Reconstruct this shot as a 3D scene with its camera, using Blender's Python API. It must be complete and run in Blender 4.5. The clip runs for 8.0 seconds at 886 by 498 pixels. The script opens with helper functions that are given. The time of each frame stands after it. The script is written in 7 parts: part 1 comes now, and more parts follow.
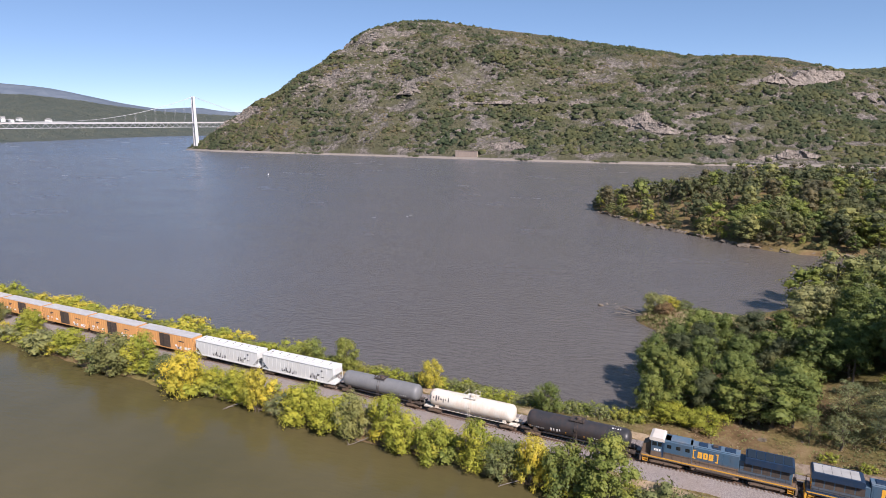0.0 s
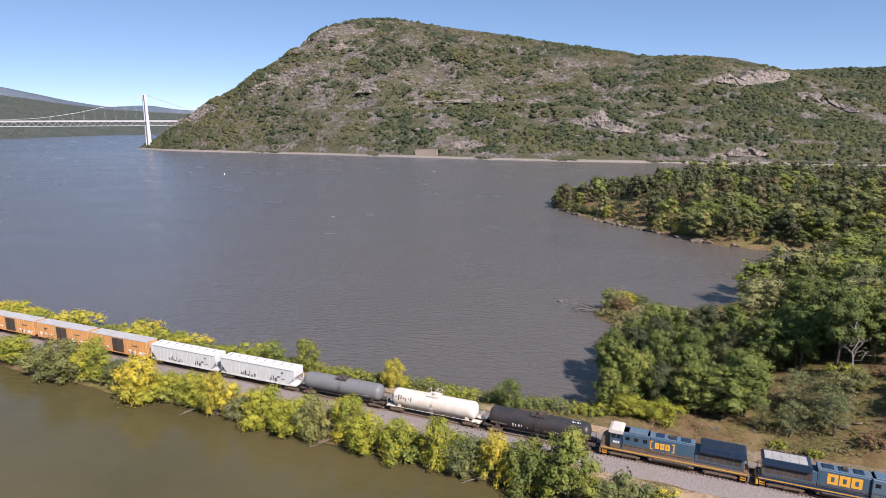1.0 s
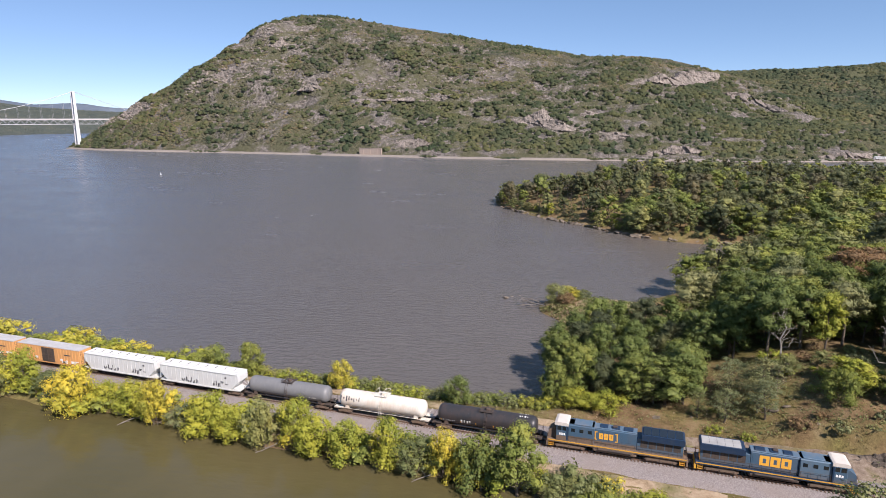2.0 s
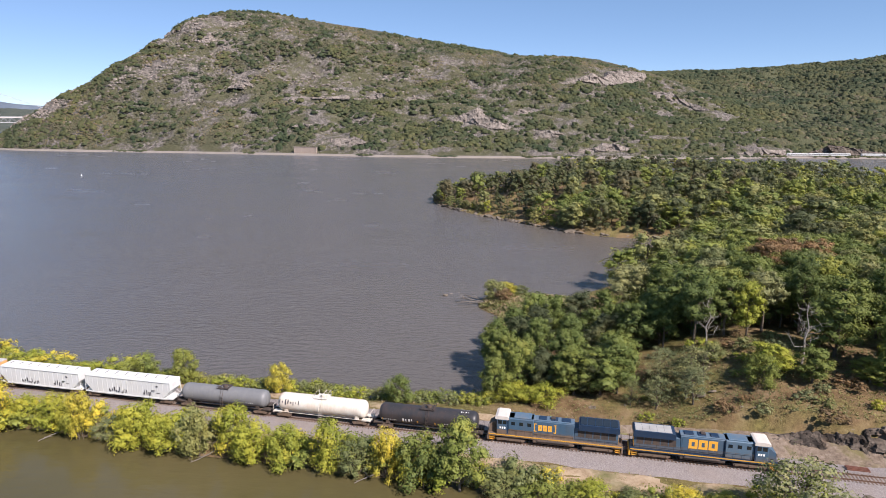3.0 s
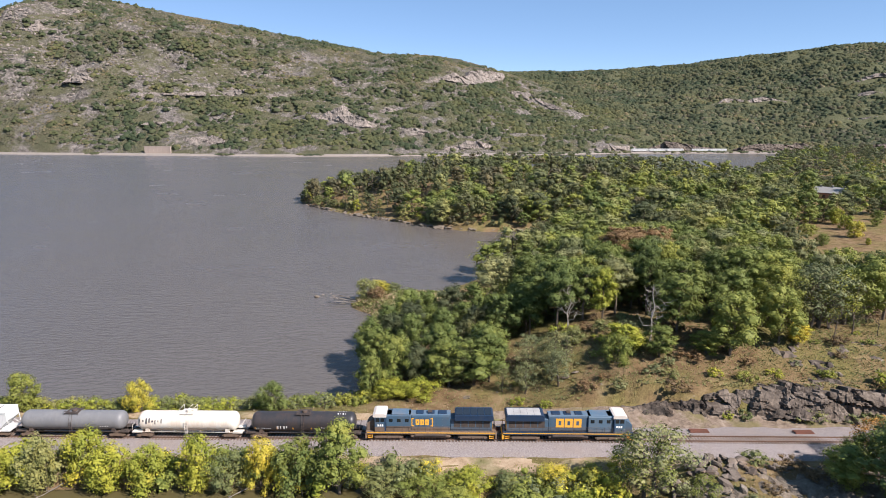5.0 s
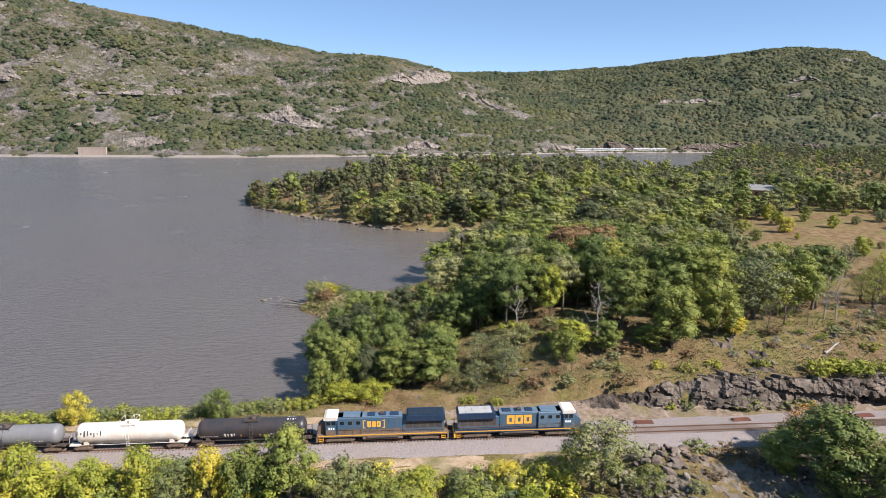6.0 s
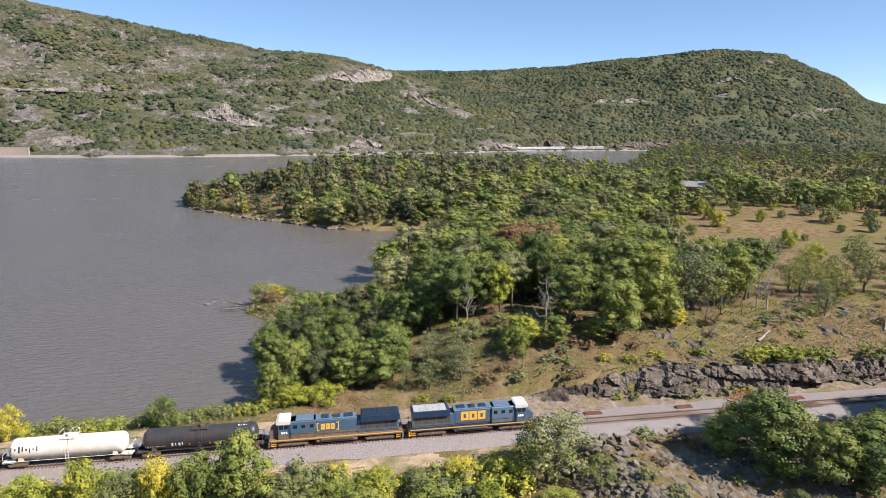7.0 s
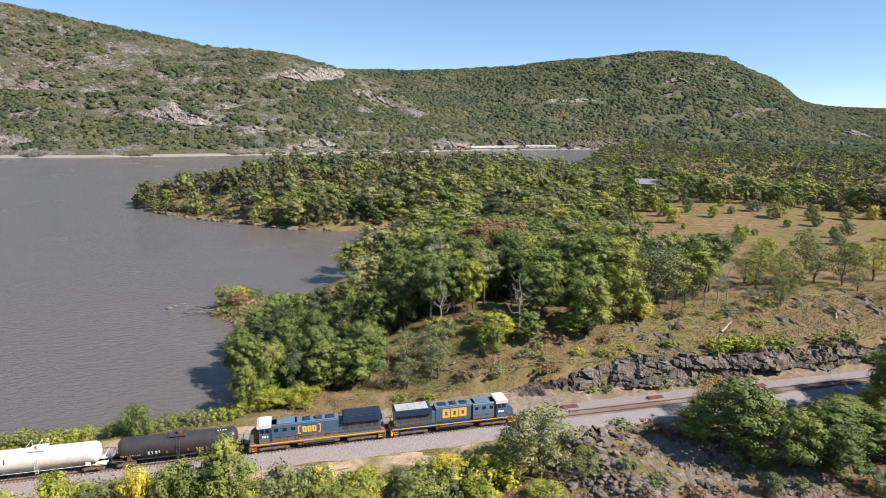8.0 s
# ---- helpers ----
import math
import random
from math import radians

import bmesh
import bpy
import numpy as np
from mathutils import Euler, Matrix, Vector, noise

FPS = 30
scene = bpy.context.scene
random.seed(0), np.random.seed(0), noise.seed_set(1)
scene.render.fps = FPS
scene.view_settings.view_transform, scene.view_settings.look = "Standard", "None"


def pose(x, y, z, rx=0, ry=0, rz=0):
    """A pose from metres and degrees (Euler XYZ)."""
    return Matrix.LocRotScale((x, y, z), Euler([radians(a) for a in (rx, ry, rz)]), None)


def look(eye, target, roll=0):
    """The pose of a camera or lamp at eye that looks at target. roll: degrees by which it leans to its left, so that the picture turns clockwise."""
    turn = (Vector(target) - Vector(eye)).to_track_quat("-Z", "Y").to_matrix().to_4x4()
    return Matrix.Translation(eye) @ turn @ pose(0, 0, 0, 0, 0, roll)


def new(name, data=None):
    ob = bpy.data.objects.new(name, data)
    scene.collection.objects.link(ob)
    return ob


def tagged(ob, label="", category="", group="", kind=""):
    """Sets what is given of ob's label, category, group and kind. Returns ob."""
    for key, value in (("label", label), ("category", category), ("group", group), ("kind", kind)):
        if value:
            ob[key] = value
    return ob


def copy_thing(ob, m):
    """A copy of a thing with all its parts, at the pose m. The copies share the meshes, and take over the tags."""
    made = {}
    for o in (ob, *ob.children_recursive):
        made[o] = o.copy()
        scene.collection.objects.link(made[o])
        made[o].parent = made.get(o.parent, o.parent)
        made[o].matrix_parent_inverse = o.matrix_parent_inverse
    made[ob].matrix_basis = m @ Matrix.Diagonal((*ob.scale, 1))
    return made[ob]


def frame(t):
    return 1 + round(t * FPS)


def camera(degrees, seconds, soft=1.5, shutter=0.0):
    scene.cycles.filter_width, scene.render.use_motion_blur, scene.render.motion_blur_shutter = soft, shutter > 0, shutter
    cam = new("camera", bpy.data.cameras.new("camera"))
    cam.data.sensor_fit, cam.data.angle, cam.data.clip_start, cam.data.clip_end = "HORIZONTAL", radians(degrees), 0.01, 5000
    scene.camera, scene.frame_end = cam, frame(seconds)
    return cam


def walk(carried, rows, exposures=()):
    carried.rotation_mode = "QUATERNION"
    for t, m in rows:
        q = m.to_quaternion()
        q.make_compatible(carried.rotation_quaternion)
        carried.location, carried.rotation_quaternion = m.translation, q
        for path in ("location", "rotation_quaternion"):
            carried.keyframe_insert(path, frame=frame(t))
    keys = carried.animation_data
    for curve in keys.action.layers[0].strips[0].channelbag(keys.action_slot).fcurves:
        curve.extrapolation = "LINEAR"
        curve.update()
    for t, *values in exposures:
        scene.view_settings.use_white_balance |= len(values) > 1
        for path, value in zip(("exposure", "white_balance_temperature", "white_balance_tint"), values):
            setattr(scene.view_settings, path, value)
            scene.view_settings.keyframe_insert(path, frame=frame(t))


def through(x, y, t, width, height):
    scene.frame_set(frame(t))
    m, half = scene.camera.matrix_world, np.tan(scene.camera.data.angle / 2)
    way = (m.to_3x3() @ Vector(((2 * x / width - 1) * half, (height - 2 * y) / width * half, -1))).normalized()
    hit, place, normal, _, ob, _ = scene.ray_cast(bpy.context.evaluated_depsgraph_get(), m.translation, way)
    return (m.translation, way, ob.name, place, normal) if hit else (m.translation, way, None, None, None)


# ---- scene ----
cam = camera(70.9, 8.0, soft=0.9)
PATH = [
    (0, (8.788, 0.159, 54.491), (8.130, 2.004, 54.091), -0.20),
    (0.5, (8.841, 0.131, 54.500), (8.236, 1.995, 54.098), -0.19),
    (1, (8.891, 0.103, 54.508), (8.352, 1.986, 54.103), -0.17),
    (2.5, (9.017, 0.018, 54.529), (8.741, 1.955, 54.117), -0.10),
    (3, (9.052, -0.010, 54.536), (8.876, 1.938, 54.121), -0.07),
    (3.5, (9.084, -0.039, 54.542), (9.017, 1.916, 54.125), -0.03),
    (4, (9.111, -0.067, 54.548), (9.158, 1.888, 54.131), 0.00),
    (4.5, (9.135, -0.095, 54.553), (9.286, 1.855, 54.133), 0.05),
    (6, (9.185, -0.181, 54.568), (9.581, 1.734, 54.148), 0.19),
    (6.5, (8.861, -0.240, 54.600), (9.353, 1.652, 54.178), 0.24),
    (7, (7.869, -0.067, 54.600), (8.440, 1.802, 54.177), 0.30),
    (7.5, (6.095, 0.230, 54.600), (6.736, 2.076, 54.176), 0.36),
    (8, (3.617, 0.942, 54.600), (4.330, 2.761, 54.175), 0.42),
]
walk(cam, [(t, look(eye, target, roll)) for t, eye, target, roll in PATH], [(0, 0.72, 6500, 20), (2.5, 0.80, 6500, 19), (4, 0.94, 6500, 18), (8, 1.06, 6500, 13)])

# ---------------------------------------------------------------- light
SUN_EL, SUN_AZ = radians(42), math.atan2(0.75, -0.66)
world = bpy.data.worlds.new("sky")
scene.world = world
world.use_nodes = True
wn = world.node_tree
sky = wn.nodes.new("ShaderNodeTexSky")
sky.sky_type, sky.sun_disc = "NISHITA", False
sky.sun_elevation, sky.sun_rotation = SUN_EL, SUN_AZ
sky.altitude, sky.air_density, sky.dust_density, sky.ozone_density = 3000, 0.72, 0.0, 1.3
wn.nodes["Background"].inputs["Strength"].default_value = 0.081
air = wn.nodes.new("ShaderNodeMix")  # clear autumn air: the sky evens out a little towards plain blue
air.data_type = "RGBA"
air.inputs[0].default_value = 0.33
air.inputs[7].default_value = (1.75, 3.75, 6.1, 1)
wn.links.new(sky.outputs["Color"], air.inputs[6])
wn.links.new(air.outputs[2], wn.nodes["Background"].inputs["Color"])
sun = new("sun", bpy.data.lights.new("sun", "SUN"))
sun.data.energy, sun.data.angle, sun.data.color = 5.0, radians(0.5), (1.0, 0.94, 0.86)
sun_dir = Vector((math.sin(SUN_AZ) * math.cos(SUN_EL), math.cos(SUN_AZ) * math.cos(SUN_EL), math.sin(SUN_EL)))
sun.matrix_world = Matrix.Translation((0, 0, 300)) @ sun_dir.to_track_quat("Z", "Y").to_matrix().to_4x4()

# ---------------------------------------------------------------- materials
RNG = np.random.default_rng(7)


class Mat:
    """A node material under construction."""

    def __init__(self, name, rough=0.8, metal=0.0, spec=0.3):
        self.m = bpy.data.materials.new(name)
        self.m.use_nodes = True
        self.t = self.m.node_tree
        self.b = self.t.nodes["Principled BSDF"]
        self.b.inputs["Roughness"].default_value = rough
        self.b.inputs["Metallic"].default_value = metal
        self.b.inputs["Specular IOR Level"].default_value = spec

    def node(self, kind, **inputs):
        n = self.t.nodes.new(kind)
        for k, v in inputs.items():
            n.inputs[k.replace("_", " ")].default_value = v
        return n

    def link(self, a, b):
        self.t.links.new(a, b)

    def coords(self, own=False):
        c = self.t.nodes.new("ShaderNodeTexCoord" if own else "ShaderNodeNewGeometry")
        return c.outputs["Object" if own else "Position"]

    def noise(self, scale, detail=4.0, rough=0.6, own=False, stretch=None):
        n = self.node("ShaderNodeTexNoise", Scale=scale, Detail=detail, Roughness=rough)
        src = self.coords(own)
        if stretch:
            mp = self.t.nodes.new("ShaderNodeMapping")
            mp.inputs["Scale"].default_value = stretch
            self.link(src, mp.inputs["Vector"])
            src = mp.outputs["Vector"]
        self.link(src, n.inputs["Vector"])
        return n.outputs["Fac"]

    def ramp(self, fac, *stops):
        r = self.t.nodes.new("ShaderNodeValToRGB")
        e = r.color_ramp.elements
        while len(e) < len(stops):
            e.new(0.5)
        for el, (p, c) in zip(e, stops):
            el.position = p
            el.color = (*c, 1) if isinstance(c, tuple) else (c, c, c, 1)
        self.link(fac, r.inputs["Fac"])
        return r.outputs["Color"]

    def mix(self, fac, a, b, blend="MIX"):
        n = self.t.nodes.new("ShaderNodeMix")
        n.data_type, n.blend_type = "RGBA", blend
        for sock, v in ((n.inputs[0], fac), (n.inputs[6], a), (n.inputs[7], b)):
            if isinstance(v, (int, float)):
                sock.default_value = v
            elif isinstance(v, tuple):
                sock.default_value = (*v, 1)
            else:
                self.link(v, sock)
        return n.outputs[2]

    def random(self, island=False):
        n = self.t.nodes.new("ShaderNodeNewGeometry" if island else "ShaderNodeObjectInfo")
        return n.outputs["Random Per Island" if island else "Random"]

    def color(self, c):
        if isinstance(c, tuple):
            self.b.inputs["Base Color"].default_value = (*c, 1)
        else:
            self.link(c, self.b.inputs["Base Color"])
        return self

    def rough(self, c):
        self.link(c, self.b.inputs["Roughness"])
        return self

    def bump(self, h, strength=0.5, dist=0.05):
        n = self.node("ShaderNodeBump", Strength=strength, Distance=dist)
        self.link(h, n.inputs["Height"])
        self.link(n.outputs["Normal"], self.b.inputs["Normal"])
        return self


def worn(name, base, dirt, rough=0.5, metal=0.0, amount=0.5, scale=0.7, spec=0.4):
    """Painted or bare surface with grime at two scales, streaked down the sides."""
    m = Mat(name, rough, metal, spec)
    big = m.ramp(m.noise(scale, 5, 0.65, True, (1, 1, 0.35)), (0.42, 0.0), (0.75, amount))
    fine = m.ramp(m.noise(6.0, 3, 0.6, True, (1, 1, 0.3)), (0.45, 0.0), (0.8, amount * 0.6))
    c = m.mix(big, base, dirt)
    c = m.mix(fine, c, tuple(v * 0.7 for v in base))
    m.color(c)
    m.bump(m.noise(2.5, 3, 0.5, True), 0.15, 0.02)
    return m.m


def leaf(name, dark, mid, light, through=0.07):
    """Foliage: every leaf spray a little its own shade, every crown and every bough its own tone."""
    m = Mat(name, 0.6, 0, 0.2)
    isl = m.mix(0.84, m.ramp(m.random(True), (0.0, dark), (0.5, mid), (1.0, light)), mid)
    tone = m.ramp(m.random(), (0.0, (0.80, 0.84, 0.86)), (0.5, (1, 1, 1)), (1.0, (1.10, 1.06, 0.96)))
    c = m.mix(1.0, isl, tone, "MULTIPLY")
    cell = m.node("ShaderNodeTexVoronoi", Scale=0.115, Randomness=1.0)
    flat = m.t.nodes.new("ShaderNodeMapping")
    flat.inputs["Scale"].default_value = (1, 1, 0.25)
    m.link(m.coords(), flat.inputs["Vector"])
    m.link(flat.outputs["Vector"], cell.inputs["Vector"])
    crown = m.ramp(cell.outputs["Color"], (0.22, (0.66, 0.72, 0.72)), (0.5, (1, 1, 1)), (0.78, (1.26, 1.13, 0.96)))
    c = m.mix(0.65, c, crown, "MULTIPLY")
    bough = m.ramp(m.noise(0.5, 3, 0.6), (0.34, (0.70, 0.76, 0.72)), (0.5, (1, 1, 1)), (0.66, (1.30, 1.16, 0.90)))
    c = m.mix(0.65, c, bough, "MULTIPLY")
    m.color(c)
    tr = m.t.nodes.new("ShaderNodeBsdfTranslucent")
    m.link(c, tr.inputs["Color"])
    sh = m.t.nodes.new("ShaderNodeMixShader")
    sh.inputs[0].default_value = through
    m.link(m.b.outputs[0], sh.inputs[1])
    m.link(tr.outputs[0], sh.inputs[2])
    m.link(sh.outputs[0], m.t.nodes["Material Output"].inputs["Surface"])
    return m.m


LEAF = {
    "green": leaf("leaf_green", (0.104, 0.127, 0.029), (0.183, 0.207, 0.047), (0.278, 0.283, 0.072)),
    "deep": leaf("leaf_deep_green", (0.065, 0.087, 0.025), (0.118, 0.148, 0.039), (0.193, 0.216, 0.065)),
    "olive": leaf("leaf_olive", (0.099, 0.113, 0.042), (0.157, 0.170, 0.065), (0.231, 0.236, 0.097)),
    "lime": leaf("leaf_lime", (0.143, 0.164, 0.022), (0.255, 0.269, 0.038), (0.381, 0.367, 0.065)),
    "yellow": leaf("leaf_yellow", (0.230, 0.210, 0.030), (0.370, 0.330, 0.048), (0.500, 0.440, 0.080)),
    "brown": leaf("leaf_russet", (0.105, 0.070, 0.038), (0.165, 0.108, 0.058), (0.225, 0.150, 0.078)),
    "orange": leaf("leaf_orange", (0.215, 0.100, 0.026), (0.330, 0.165, 0.038), (0.420, 0.235, 0.064)),
    "dull": leaf("leaf_dull_green", (0.074, 0.088, 0.042), (0.108, 0.123, 0.062), (0.150, 0.160, 0.084), 0.35),
    "ash": leaf("leaf_thinning", (0.088, 0.087, 0.056), (0.120, 0.117, 0.076), (0.156, 0.148, 0.098), 0.35),
    "grey": leaf("leaf_grey_green", (0.114, 0.128, 0.061), (0.172, 0.185, 0.087), (0.240, 0.249, 0.125)),
}


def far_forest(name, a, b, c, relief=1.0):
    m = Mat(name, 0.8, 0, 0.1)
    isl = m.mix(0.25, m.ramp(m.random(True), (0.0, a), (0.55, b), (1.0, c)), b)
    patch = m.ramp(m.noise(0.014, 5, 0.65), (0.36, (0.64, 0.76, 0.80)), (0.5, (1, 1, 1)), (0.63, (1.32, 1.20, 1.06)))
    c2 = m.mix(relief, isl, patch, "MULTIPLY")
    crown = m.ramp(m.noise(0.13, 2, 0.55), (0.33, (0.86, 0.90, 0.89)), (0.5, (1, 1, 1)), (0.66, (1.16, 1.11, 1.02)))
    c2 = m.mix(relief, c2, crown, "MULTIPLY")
    m.color(c2)
    tr = m.t.nodes.new("ShaderNodeBsdfTranslucent")
    m.link(c2, tr.inputs["Color"])
    sh = m.t.nodes.new("ShaderNodeMixShader")
    sh.inputs[0].default_value = 0.46
    m.link(m.b.outputs[0], sh.inputs[1])
    m.link(tr.outputs[0], sh.inputs[2])
    m.link(sh.outputs[0], m.t.nodes["Material Output"].inputs["Surface"])
    return m.m


M_FAR = far_forest("far_forest", (0.074, 0.092, 0.056), (0.100, 0.114, 0.066), (0.142, 0.138, 0.080))
M_FARGREEN = far_forest("green_mountain_wood", (0.068, 0.084, 0.050), (0.096, 0.112, 0.060), (0.134, 0.138, 0.076))
M_FARBROWN = far_forest("far_scrub", (0.126, 0.120, 0.082), (0.156, 0.146, 0.100), (0.190, 0.174, 0.120))
# green wood with air haze painted in: paler, bluer and lower in contrast
M_FARWEST = far_forest("haze_tinted_forest", (0.108, 0.128, 0.116), (0.126, 0.146, 0.130), (0.145, 0.160, 0.140), 0.4)
# the farthest ranges: the blue of distance haze is mixed into their base colour
d = Mat("haze_blue_hills", 1.0, 0, 0.0)
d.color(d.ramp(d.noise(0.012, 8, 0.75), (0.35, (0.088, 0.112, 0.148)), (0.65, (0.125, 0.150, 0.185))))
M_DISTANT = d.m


def bark(name, a, b):
    m = Mat(name, 0.9, 0, 0.1)
    n = m.noise(3.0, 5, 0.7, True, (3, 3, 0.4))
    m.color(m.ramp(n, (0.3, a), (0.7, b)))
    m.bump(n, 0.6, 0.05)
    return m.m


M_BARK = bark("bark", (0.06, 0.047, 0.036), (0.17, 0.14, 0.11))
M_DEAD = bark("dead_wood", (0.18, 0.16, 0.14), (0.36, 0.33, 0.29))
M_DRIFT = bark("drowned_wood", (0.10, 0.088, 0.076), (0.24, 0.21, 0.185))

g = Mat("ground_soil_grass", 0.95, 0, 0.1)
dry = g.ramp(g.noise(0.35, 6, 0.65), (0.3, (0.078, 0.050, 0.026)), (0.5, (0.158, 0.106, 0.056)), (0.72, (0.235, 0.170, 0.098)))
green = g.ramp(g.noise(1.4, 5, 0.7), (0.3, (0.070, 0.066, 0.022)), (0.7, (0.190, 0.165, 0.058)))
where = g.ramp(g.noise(0.06, 4, 0.6), (0.44, 0.0), (0.62, 0.85))
gc = g.mix(where, dry, green)
spots = g.ramp(g.noise(0.22, 5, 0.7), (0.66, 0.0), (0.72, 0.8))
gc = g.mix(spots, gc, (0.25, 0.225, 0.195))
g.color(gc).bump(g.noise(2.2, 6, 0.75), 0.9, 0.25)
M_GROUND = g.m

w = Mat("river_water", 0.13, 0, 0.5)
w.b.inputs["IOR"].default_value = 1.33
silt = w.ramp(w.noise(0.010, 4, 0.6), (0.3, (0.096, 0.085, 0.076)), (0.7, (0.112, 0.099, 0.088)))
rip = w.noise(0.8, 5, 0.65, False, (0.42, 1.0, 1.0))
w.bump(rip, 0.95, 0.42)
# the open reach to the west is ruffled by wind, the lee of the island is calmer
wind_sky = w.node("ShaderNodeMapRange", From_Min=40.0, From_Max=-320.0, To_Min=0.30, To_Max=1.15)
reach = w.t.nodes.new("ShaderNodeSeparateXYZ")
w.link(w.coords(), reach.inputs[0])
w.link(reach.outputs["X"], wind_sky.inputs["Value"])
# westward the silt is tinted blue, a painted stand-in for the sky's reflection
w.color(w.mix(w.ramp(wind_sky.outputs["Result"], (0.30, 0.0), (1.0, 1.0)), silt, (0.096, 0.099, 0.112)))
w.link(wind_sky.outputs["Result"], w.b.inputs["Normal"].links[0].from_node.inputs["Distance"])
w.rough(w.ramp(w.noise(0.012, 3, 0.5, False, (1, 2.5, 1)), (0.35, 0.18), (0.7, 0.28)))
M_WATER = w.m

w = Mat("marsh_water", 0.08, 0, 0.5)
w.b.inputs["IOR"].default_value = 1.33
w.color(w.ramp(w.noise(0.03, 4, 0.6), (0.3, (0.066, 0.057, 0.023)), (0.7, (0.094, 0.078, 0.036))))
w.bump(w.noise(0.8, 5, 0.6, False, (0.35, 1.0, 1.0)), 0.3, 0.25)
M_MARSH = w.m

r = Mat("dark_rock", 0.85, 0, 0.25)
rn = r.noise(0.38, 9, 0.74)
rc = r.ramp(rn, (0.36, (0.022, 0.018, 0.015)), (0.52, (0.092, 0.074, 0.061)), (0.68, (0.225, 0.188, 0.156)))
rc = r.mix(r.ramp(r.noise(0.075, 4, 0.6), (0.45, 0.0), (0.62, 0.55)), rc, (0.165, 0.134, 0.108))
rv = r.node("ShaderNodeTexVoronoi", Scale=0.28)
rv.feature = "DISTANCE_TO_EDGE"
r.link(r.coords(), rv.inputs["Vector"])
crack = r.ramp(rv.outputs["Distance"], (0.0, 0.15), (0.05, 1.0))
rust = r.ramp(r.noise(0.25, 4, 0.6), (0.55, 0.0), (0.75, 0.5))
rc = r.mix(rust, rc, (0.22, 0.15, 0.10))
r.color(r.mix(0.6, rc, crack, "MULTIPLY")).bump(r.noise(2.6, 8, 0.75), 0.7, 0.08)
M_ROCK = r.m

r = Mat("pale_rock", 0.9, 0, 0.2)
rc = r.ramp(r.noise(0.9, 7, 0.7), (0.3, (0.080, 0.064, 0.048)), (0.6, (0.175, 0.146, 0.116)), (0.8, (0.32, 0.285, 0.245)))
r.color(rc).bump(r.noise(2.6, 7, 0.75), 0.9, 0.2)
M_PALE = r.m

r = Mat("crag_rock", 0.9, 0, 0.2)
rc = r.ramp(r.noise(0.22, 8, 0.75, False, (1, 1, 0.7)), (0.34, (0.085, 0.074, 0.068)), (0.5, (0.195, 0.168, 0.148)), (0.66, (0.34, 0.290, 0.248)))
rs = r.ramp(r.noise(0.045, 4, 0.6, False, (1, 1, 0.4)), (0.5, 0.0), (0.68, 0.7))
r.color(r.mix(rs, rc, (0.150, 0.134, 0.118))).bump(r.noise(0.5, 8, 0.8), 0.9, 1.2)
M_CRAG = r.m

s = Mat("mountain_slope", 0.95, 0, 0.1)
rock = s.ramp(s.noise(0.16, 8, 0.8), (0.38, (0.082, 0.073, 0.067)), (0.5, (0.165, 0.148, 0.134)), (0.62, (0.29, 0.258, 0.232)))
soil = s.ramp(s.noise(0.12, 6, 0.75), (0.3, (0.078, 0.082, 0.047)), (0.7, (0.130, 0.122, 0.075)))
s.color(s.mix(s.ramp(s.noise(0.022, 8, 0.72, False, (1, 1, 1.6)), (0.47, 0.0), (0.57, 1.0)), soil, rock))
s.bump(s.noise(0.14, 8, 0.8), 1.0, 6.0)
M_SLOPE = s.m

s = Mat("forest_floor", 0.95, 0, 0.1)
s.color(s.ramp(s.noise(0.12, 6, 0.75), (0.3, (0.060, 0.068, 0.036)), (0.7, (0.095, 0.094, 0.054)))).bump(s.noise(0.14, 6, 0.75), 0.6, 4.0)
M_FLOOR = s.m

v = Mat("straw_grass", 0.95, 0, 0.1)
vc = v.ramp(v.noise(0.6, 7, 0.75), (0.3, (0.18, 0.128, 0.076)), (0.5, (0.32, 0.238, 0.158)), (0.72, (0.42, 0.335, 0.24)))
v.color(v.mix(v.ramp(v.noise(0.16, 4, 0.6), (0.5, 0.0), (0.66, 0.8)), vc, (0.12, 0.125, 0.045))).bump(v.noise(3.0, 6, 0.8), 0.8, 0.15)
M_STRAW = v.m

v = Mat("stony_soil", 0.95, 0, 0.1)
vc = v.ramp(v.noise(1.1, 7, 0.75), (0.3, (0.092, 0.068, 0.050)), (0.5, (0.190, 0.146, 0.112)), (0.72, (0.30, 0.245, 0.195)))
v.color(v.mix(v.ramp(v.noise(0.22, 4, 0.6), (0.48, 0.0), (0.64, 0.8)), vc, (0.135, 0.118, 0.050))).bump(v.noise(3.0, 6, 0.8), 0.9, 0.2)
M_TALUS = v.m

b = Mat("ballast_stone", 0.95, 0, 0.15)
bv = b.node("ShaderNodeTexVoronoi", Scale=9.0)
b.link(b.coords(), bv.inputs["Vector"])
bc = b.ramp(bv.outputs["Color"], (0.0, (0.135, 0.118, 0.115)), (1.0, (0.30, 0.268, 0.262)))
bd = b.ramp(b.noise(0.25, 5, 0.6), (0.4, 0.0), (0.7, 0.5))
b.color(b.mix(bd, bc, (0.22, 0.18, 0.155))).bump(bv.outputs["Distance"], 0.8, 0.05)
M_BALLAST = b.m

